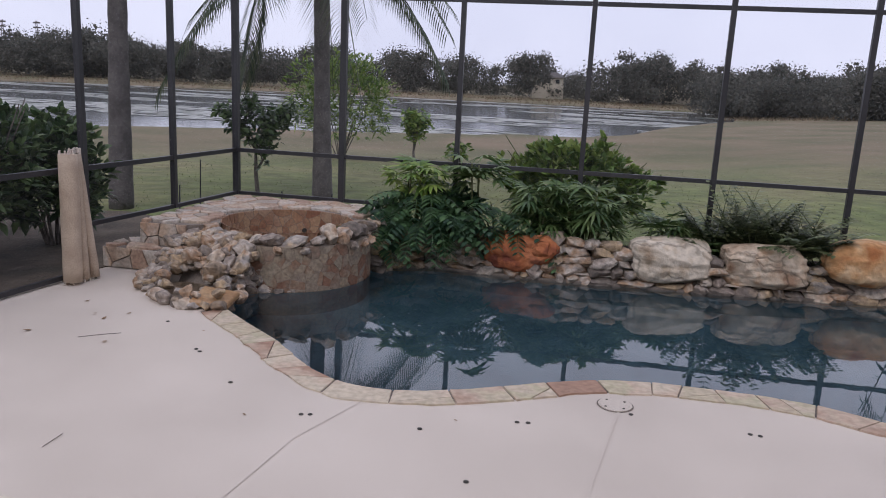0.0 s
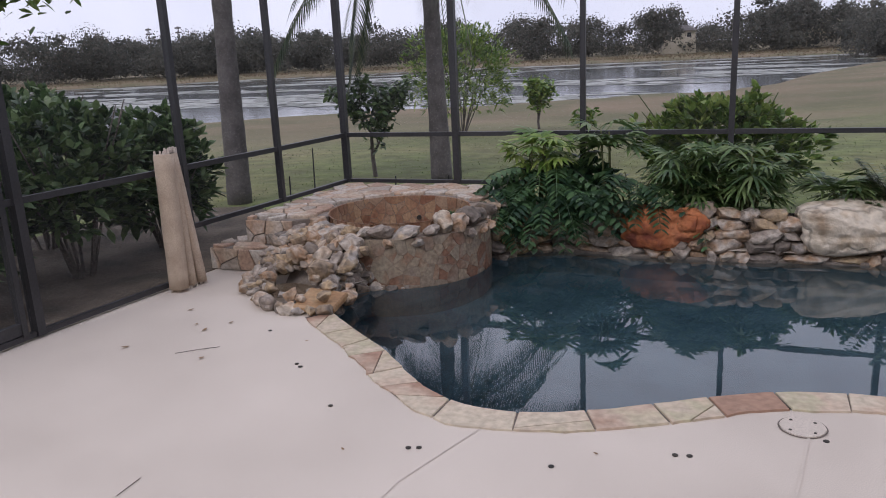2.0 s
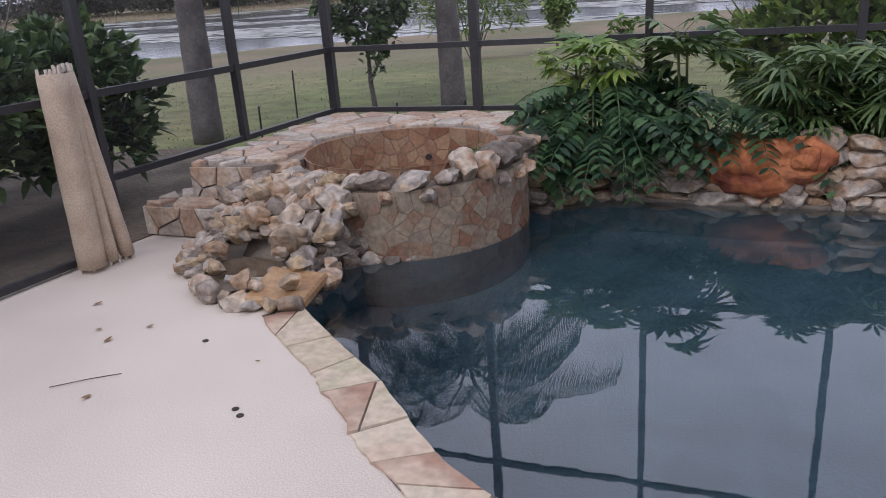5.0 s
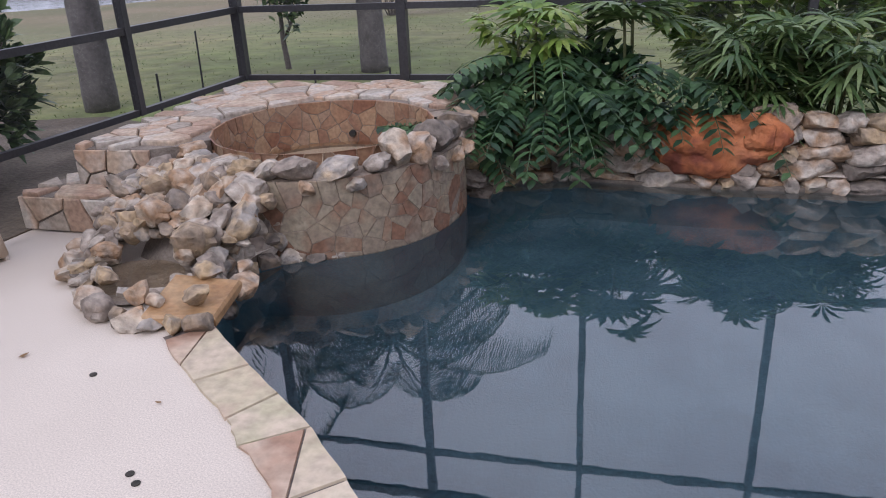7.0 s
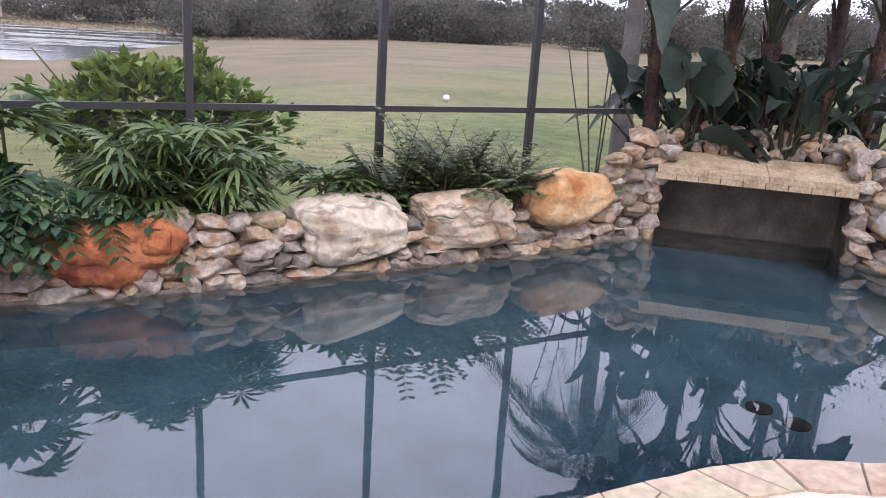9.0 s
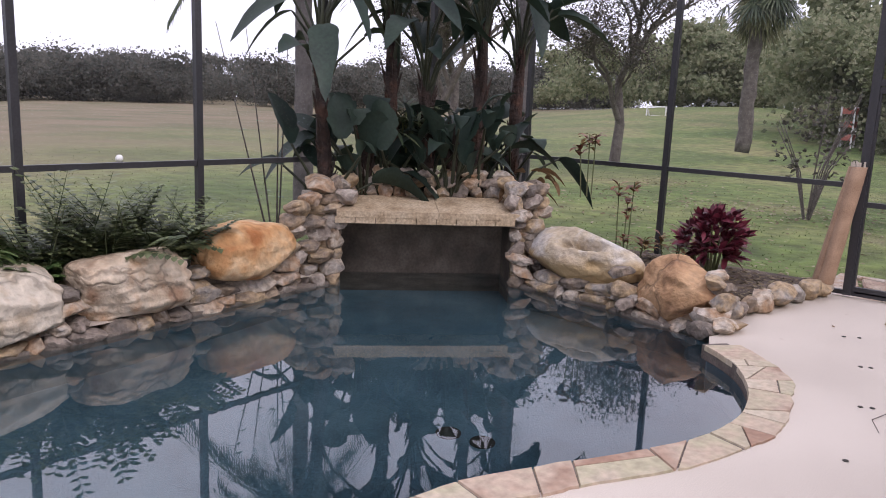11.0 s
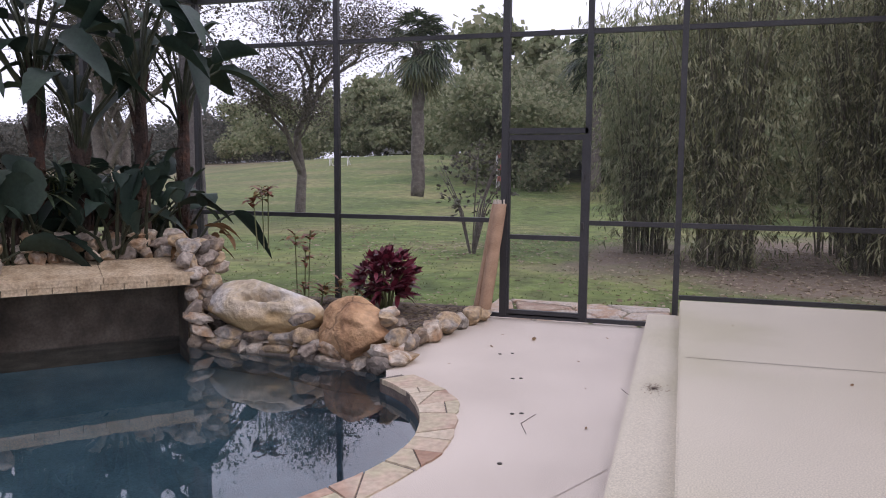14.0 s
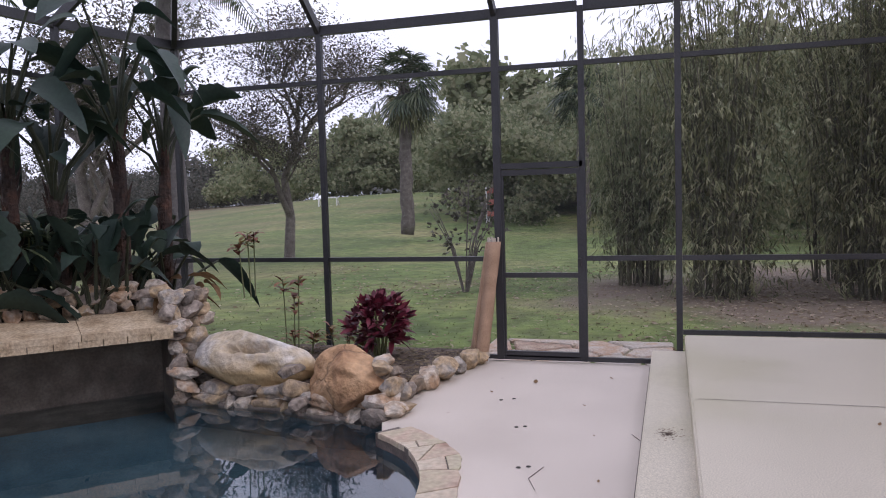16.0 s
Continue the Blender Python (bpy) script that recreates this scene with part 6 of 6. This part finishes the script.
pads, rng = Buf(), random.Random(8)
for i in range(9000):
    az, r = radians(rng.uniform(-50, 16)), rng.uniform(38, 168)
    x, y = CX + r * math.sin(az), CY + r * math.cos(az)
    if noise.noise(Vector((x * 0.035, y * 0.11, 4))) < -0.02 + 0.14 * rng.random() or ground_z(x, y) > -1.62:
        continue
    s = rng.uniform(0.25, 0.75) * (0.6 + r / 110)
    pads.face(*[(x + s * 1.6 * math.cos(a), y + s * math.sin(a), -1.60 + 0.02 * rng.random()) for a in (0.3, 1.4, 2.5, 3.6, 4.7, 5.7)])
solid("lily_pads", pads, L_PAD, "dense floating lily pads across the lake", "lily pads", "stuff")
reeds = Buf()
for i in range(26000):
    az = radians(rng.uniform(-52, 40))
    r = rng.uniform(30, 62) if rng.random() < 0.35 else rng.uniform(120, 190)
    x, y = CX + r * math.sin(az), CY + r * math.cos(az)
    z = ground_z(x, y)
    if not -1.75 < z < -0.55 or r < 70:
        continue
    h = rng.uniform(0.05, 0.16) if r < 70 else rng.uniform(0.15, 0.5)
    reeds.strip((x, y, z), (rng.gauss(0, 0.25), rng.gauss(0, 0.25), 1), (0.3, 1, 0), h, 0.05 + 0.0012 * r, 0.05)
solid("reeds", reeds, L_REED, "dry brown reeds along the lake shore", "reeds", "stuff")
turf, rng = Buf(), random.Random(18)
for i in range(26000):
    az, r = radians(rng.uniform(-60, 112)), 5.5 + 22 * rng.random() ** 1.6
    x, y = CX + r * math.sin(az), CY + r * math.cos(az)
    if x < 10.7 and y < 9.12 and x > -2.35:
        continue
    turf.strip((x, y, ground_z(x, y) - 0.01), (rng.gauss(0, 0.5), rng.gauss(0, 0.5), 1), (rng.gauss(0, 1), rng.gauss(0, 1), 0), rng.uniform(0.03, 0.08), 0.012, 0.3)
solid("lawn_grass", turf, L_TURF, "short mown grass blades of the lawn", "grass", "stuff")

# dry leaves fallen on the lawn, thick under the bamboo
fallen, rng = Buf(), random.Random(29)
for i in range(30000):
    x, y = 10.9 + 12 * rng.random() ** 1.3, rng.uniform(-6, 12)
    thick = 0.06 + 0.75 * smooth01(1 - math.hypot(x - 16.5, y + 0.5) / 6.5) + 0.35 * smooth01(noise.noise(Vector((x * 0.25, y * 0.25, 5))) * 2.2) + 0.35 * smooth01(1 - (x - 10.9) / 2.2)
    if rng.random() > thick:
        continue
    l = rng.uniform(0.05, 0.12)
    fallen.leaf((x, y, ground_z(x, y) + rng.uniform(0.01, 0.04)), rdir(rng, rng.uniform(-0.1, 0.3)), (rng.gauss(0, 0.4), rng.gauss(0, 0.4), 1), l, l * 0.4, 0.15)
solid("fallen_leaves", fallen, L_LITTER, "dry tan leaves scattered over the lawn", "fallen leaves", "stuff")

# ---- loose things ----
def rolled_shade(at, label, seed, height, lean, material, rolls):
    """Leaning rolls of matting with frayed, poking slats at the ends."""
    rng = random.Random(seed)
    ob = thing("rolled_shade", label, "rolled shade", at)
    for dx, dy, r, tx, ty in rolls:
        b = Buf()
        n, rings = 16, 9
        for i in range(rings):
            t = i / (rings - 1)
            for j in range(n):
                a = 2 * math.pi * j / n
                rr = r * (1 + 0.06 * math.sin(3 * a + seed) + 0.04 * rng.uniform(-1, 1))
                b.v.append((dx + tx * t + rr * math.cos(a), dy + ty * t + rr * math.sin(a), 0.03 + height * t))
        for i in range(rings - 1):
            for j in range(n):
                b.f.append((i * n + j, i * n + (j + 1) % n, (i + 1) * n + (j + 1) % n, (i + 1) * n + j))
        b.f += [tuple(range(n - 1, -1, -1)), tuple((rings - 1) * n + j for j in range(n))]
        body = part("roll", b, material, ob, smooth=True)
        for k in range(7):
            a, q = rng.uniform(0, 2 * math.pi), r * rng.uniform(0.3, 0.95)
            for z, g in ((height, 1), (0.0, 0)):
                p = Vector((dx + tx * g + q * math.cos(a), dy + ty * g + q * math.sin(a), 0.03 + z))
                h = rng.uniform(0.02, 0.06) if g else 0.03
                s = Buf()
                s.tube([p - Vector((0, 0, 0 if g else h)), p + Vector((0, 0, h if g else 0.0))], [0.011, 0.010], 5)
                part("slat_end", s, SLAT, body)
    return ob


rolled_shade((-1.66, 5.90, 0.0), "beige rolled-up shades leaning together on the cage", 3, 1.24, 0, MATROLL, ((0.0, 0.0, 0.088, 0.0, 0.02), (0.03, 0.13, 0.052, -0.03, -0.03), (0.06, 0.25, 0.050, -0.06, -0.12)))
rolled_shade((10.40, 4.70, 0.0), "tan rolled reed shade leaning beside the screen door", 5, 1.25, 0, MATTAN, ((0.0, 0.0, 0.07, 0.09, -0.15), (0.07, 0.10, 0.05, 0.05, -0.2)))


def disc(name, x, y, z, r, material, label, category, n=14, h=0.004, group="", squash=1.0, parent=None):
    b = Buf()
    top = [(x + r * math.cos(2 * math.pi * i / n), y + squash * r * math.sin(2 * math.pi * i / n), z + h) for i in range(n)]
    low = [(p[0], p[1], z) for p in top]
    b.v = top + low
    b.f = [tuple(range(n))] + [(i, n + i, n + (i + 1) % n, (i + 1) % n) for i in range(n)]
    ob = part(name, b, material, parent, label)
    return tagged(ob, label, category, group) if parent is None else ob


for x, y in ((1.52, 3.72), (1.575, 3.735), (2.29, 3.73), (2.87, 4.0), (2.94, 4.01), (3.60, 4.34), (4.34, 4.25), (4.40, 4.24), (0.87, 4.07), (0.33, 4.60), (0.38, 4.56), (-0.22, 5.14), (8.23, 3.90), (8.26, 3.84), (7.37, 3.72), (7.40, 3.66), (6.48, 3.60), (9.04, 4.08), (8.98, 4.18), (2.67, 3.17)):
    disc("deck_hole", x, y, 0.002, 0.016, HOLE, "small dark anchor hole in the deck", "deck hole", 10, 0.003, "anchor holes in the deck")
lid = disc("skimmer_lid", 3.50, 4.47, 0.002, 0.115, DECK, "round deck-coloured skimmer lid by the coping", "skimmer lid", 32, 0.007)
for a in (40, 130, 220, 310):
    disc("screw", 3.50 + 0.085 * math.cos(radians(a)), 4.47 + 0.085 * math.sin(radians(a)), 0.009, 0.009, HOLE, "", "", 8, 0.002, parent=lid)
rg = Buf()
for i in range(40):
    a, c = 2 * math.pi * i / 40, 2 * math.pi * (i + 1) / 40
    rg.face(*[(3.50 + r * math.cos(t), 4.47 + r * math.sin(t), 0.0035) for r, t in ((0.117, a), (0.125, a), (0.125, c), (0.117, c))])
part("lid_gap", rg, JOINT, lid, "dark gap round the lid")
rng = random.Random(31)
for i, (x, y, s) in enumerate(((9.60, 3.99, 0.10), (9.2, 4.3, 0.05), (8.5, 4.5, 0.04), (9.75, 4.35, 0.05), (8.9, 3.45, 0.04), (9.9, 3.3, 0.05), (-0.75, 5.0, 0.06), (-0.9, 5.15, 0.05), (-0.65, 5.2, 0.05), (-0.4, 4.55, 0.06), (-1.1, 4.6, 0.07), (-1.2, 5.4, 0.06), (0.2, 5.0, 0.03), (2.5, 3.9, 0.03), (1.2, 3.6, 0.03), (7.2, 3.2, 0.04), (8.1, 3.3, 0.03), (9.3, 2.2, 0.03), (7.6, 1.6, 0.05))):
    lb = Buf()
    a = rng.uniform(0, 6.28)
    zz = 0.004 if y > 2.65 else PATIO_Z + 0.004
    lb.leaf((0, 0, 0.004), (math.cos(a), math.sin(a), 0.05), (0, 0, 1), s, s * 0.45, -0.1)
    ob = part("fallen_leaf", lb, L_DEAD, None, "small dry brown leaf lying on the deck")
    ob.location = (x, y, zz)
    tagged(ob, "", "leaf", "fallen leaves on the deck")
for pts in (((0.31, 3.07), (0.31, 2.9)), ((7.0, 3.55), (7.18, 3.62), (7.40, 3.56)), ((-0.65, 4.55), (-0.52, 4.66), (-0.40, 4.74)), ((8.05, 2.98), (8.2, 3.05))):
    tb = Buf()
    tb.tube([(x, y, 0.008) for x, y in pts], [0.0022] * len(pts), 5)
    solid("twig", tb, DRYBARK, "thin dry brown twig on the deck", "twig")
sp = Buf()
for i in range(130):
    a, q = rng.uniform(0, 6.28), abs(rng.gauss(0, 0.5))
    x, y, r = 7.75 + 0.16 * q * math.cos(a), 2.80 + 0.08 * q * math.sin(a), rng.uniform(0.003, 0.010)
    sp.face(*[(x + r * math.cos(t), y + r * math.sin(t), 0.1645) for t in (0, 1.2, 2.4, 3.7, 5.0)])
solid("stain", sp, LITTER, "dark speckled scuff on the step", "stain", "stuff")

# stones of the path outside the door, dirt under the bamboo
pathway = thing("path_paving", "pale flagstones set in the lawn outside the screen door", "stepping stones", kind="structure")
for cell in voronoi(1.5, 2.2, 12, 44, 0.05):
    part("flagstone", slab([(x + 10.75, y + 2.75, ground_z(x + 10.75, y + 2.75) - 0.01) for x, y in cell], [Vector((0, 0, 1))] * len(cell), 0.06), FLAG, pathway)
# ---- far things across the lawn ----
WHITEC = mat("white_car_paint", [(0.70, 0.71, 0.72), (0.76, 0.77, 0.78)], 0.25, 2, 50, 0.0)
DARKG = mat("dark_tinted_glass", [(0.02, 0.022, 0.025), (0.03, 0.032, 0.036)], 0.1, 2, 50, 0.0)
TYRE = mat("black_rubber", [(0.02, 0.02, 0.02), (0.035, 0.035, 0.035)], 0.8, 5, 60, 0.2)


def car(at, rz):
    ob = thing("car", "white hatchback parked at the edge of the lawn", "car", at, rz)
    prof = [(-2.1, 0.25), (-2.1, 0.75), (-1.9, 0.95), (-1.2, 1.05), (-0.5, 1.48), (0.9, 1.5), (1.75, 1.0), (2.05, 0.8), (2.05, 0.25)]
    b = Buf()
    n = len(prof)
    b.v = [(x, -0.85, z) for x, z in prof] + [(x, 0.85, z) for x, z in prof]
    b.f = [tuple(range(n)), tuple(range(2 * n - 1, n - 1, -1))] + [((i + 1) % n, i, n + i, n + (i + 1) % n) for i in range(n)]
    part("body", b, WHITEC, ob)
    for y in (-0.86, 0.86):
        g = Buf()
        g.face((-1.0, y, 1.05), (-0.45, y, 1.38), (0.85, y, 1.40), (1.4, y, 1.05))
        part("window", g, DARKG, ob)
        for x in (-1.3, 1.3):
            w = Buf()
            w.tube([(x, y - 0.06, 0.32), (x, y + 0.06, 0.32)], [0.32, 0.32], 16)
            part("wheel", w, TYRE, ob)
    return ob


car((100, 39.9, ground_z(100, 39.9) + 0.1), 115)
toy = thing("climbing_tower", "red and white play tower standing in the lawn", "play tower", (45, 12.4, ground_z(45, 12.4)))
REDP = mat("faded_red_panel", [(0.42, 0.12, 0.09), (0.50, 0.18, 0.14)], 0.6, 2, 30, 0.1)
for x, y in ((-0.3, -0.3), (0.3, -0.3), (-0.3, 0.3), (0.3, 0.3)):
    b = Buf()
    b.bar((x, y, -0.3), (x, y, 2.0), 0.08, 0.08, (1, 0, 0))
    part("post", b, TRIMW, toy)
for z in (0.35, 1.0, 1.65):
    b = Buf()
    b.box(-0.33, -0.34, z, 0.33, 0.34, z + 0.3)
    part("panel", b, REDP, toy)
goal = thing("goal_frame", "small white goal frame on the lawn", "goal", (60, 29.6, ground_z(60, 29.6)))
b = Buf()
for p, q in (((0, -0.8, 0), (0, -0.8, 0.7)), ((0, 0.8, 0), (0, 0.8, 0.7)), ((0, -0.8, 0.7), (0, 0.8, 0.7)), ((0.5, -0.8, 0), (0, -0.8, 0.7)), ((0.5, 0.8, 0), (0, 0.8, 0.7)), ((0.5, -0.8, 0), (0.5, 0.8, 0))):
    b.tube([p, q], [0.05, 0.05], 6)
part("goal_bar", b, TRIMW, goal)
ball = bmesh.new()
bmesh.ops.create_uvsphere(ball, u_segments=16, v_segments=10, radius=0.10)
ob = solid("ball", ball, TRIMW, "white ball lying on the lawn", "ball", smooth=True)
ob.location = (12.4, 22.5, ground_z(12.4, 22.5) + 0.095)


def far_house(at, rz, w, d, h, label):
    ob = thing("house", label, "house", at, rz)
    b = Buf()
    b.box(-w / 2, -d / 2, -4, w / 2, d / 2, h)
    part("wall", b, PATIO, ob)
    r = Buf()
    e = 0.6
    r.v = [(-w / 2 - e, -d / 2 - e, h), (w / 2 + e, -d / 2 - e, h), (w / 2 + e, d / 2 + e, h), (-w / 2 - e, d / 2 + e, h), (-w / 4, 0, h + 1.4), (w / 4, 0, h + 1.4)]
    r.f = [(0, 1, 5, 4), (1, 2, 5), (2, 3, 4, 5), (3, 0, 4), (3, 2, 1, 0)]
    part("roof", r, PALMBARK, ob, "grey hipped roof")
    for i in range(3):
        g = Buf()
        x = -w / 2 + w * (i + 0.7) / 3.4
        g.box(x - 0.5, -d / 2 - 0.05, 0.7, x + 0.5, -d / 2 + 0.05, 1.7)
        part("window", g, DARKG, ob)


far_house((-8, 207, 2.4), 5, 8, 5, 2.2, "white house with a grey roof among the far trees")
far_house((24, 208, 3.6), -8, 9, 5, 2.2, "pale house with a grey roof beyond the field")
far_house((36, 214, 4.2), 12, 9, 5, 2.2, "white house half hidden by far trees")


def mast(at, h):
    ob = thing("mast", "thin grey lattice mast beyond the woods", "mast", at)
    for x, y in ((-0.8, -0.5), (0.8, -0.5), (0, 0.9)):
        b = Buf()
        b.tube([(x, y, -2), (x * 0.4, y * 0.4, h)], [0.16, 0.12], 5)
        part("leg", b, PALMBARK, ob)
    b = Buf()
    for k in range(12):
        z = h * k / 12
        b.bar((-0.7, -0.4, z), (0.7, -0.4, z + h / 12), 0.12, 0.12)
    part("brace", b, PALMBARK, ob)
    for z in (0.86, 0.96):
        b = Buf()
        b.bar((-1.8, 0, h * z), (1.8, 0, h * z), 0.4, 0.7)
        part("antenna", b, PALMBARK, ob)


mast((3.15 - 0.614 * 420, 0.788 * 420, -1), 22)
mast((3.15 - 0.640 * 430, 0.767 * 430, -1), 22)

# picket fence and garden stakes by the hedge
fence = thing("picket_fence", "weathered grey picket fence behind the hedge", "fence", (-20.61, 22.08, ground_z(-20.61, 22.08)), -14)
for i in range(22):
    b = Buf()
    x = i * 0.14
    b.box(x - 0.045, -0.01, 0.0, x + 0.045, 0.01, 0.95)
    b.face((x - 0.045, -0.01, 0.95), (x + 0.045, -0.01, 0.95), (x, -0.01, 1.02))
    part("picket", b, BARK, fence)
for z in (0.25, 0.75):
    b = Buf()
    b.box(-0.05, 0.01, z, 3.0, 0.04, z + 0.07)
    part("fence_rail", b, BARK, fence)
for x, y, h in ((-2.05, 8.6, 0.75), (-1.0, 9.5, 0.62), (-0.3, 9.6, 0.62), (0.4, 9.4, 0.62), (-2.6, 10.2, 0.9)):
    b = Buf()
    b.tube([(0, 0, -0.05), (0.02, 0, h)], [0.012, 0.010], 6)
    ob = solid("garden_stake", b, ALU, "thin dark metal stake in the lawn", "stake", group="stakes in the lawn")
    ob.location = (x, y, ground_z(x, y))

# drains on the pool floor
for x, y in ((6.06, 5.86), (6.12, 5.62)):
    disc("pool_drain", x, y, POOL_Z + 0.004, 0.085, HOLE, "dark round drain cover on the pool floor", "drain", 20, 0.02, "pool drains")

# bark chips and dry leaves on the mulch bed
chips, rng = Buf(), random.Random(77)
BED = [(8.95, 5.05), (10.35, 4.85), (10.42, 8.6), (9.6, 7.5), (9.15, 6.9)]
for i in range(5200):
    x, y = rng.uniform(8.9, 10.45), rng.uniform(4.8, 8.6)
    if inside((x, y), BED):
        l = rng.uniform(0.025, 0.075)
        chips.leaf((x, y, 0.128 + 0.012 * rng.random()), rdir(rng, rng.uniform(-0.05, 0.25)), (rng.gauss(0, 0.3), rng.gauss(0, 0.3), 1), l, l * rng.uniform(0.25, 0.6), 0.15)
solid("mulch_chips", chips, L_REED, "dry bark chips and leaves on the mulch bed", "mulch", "stuff")
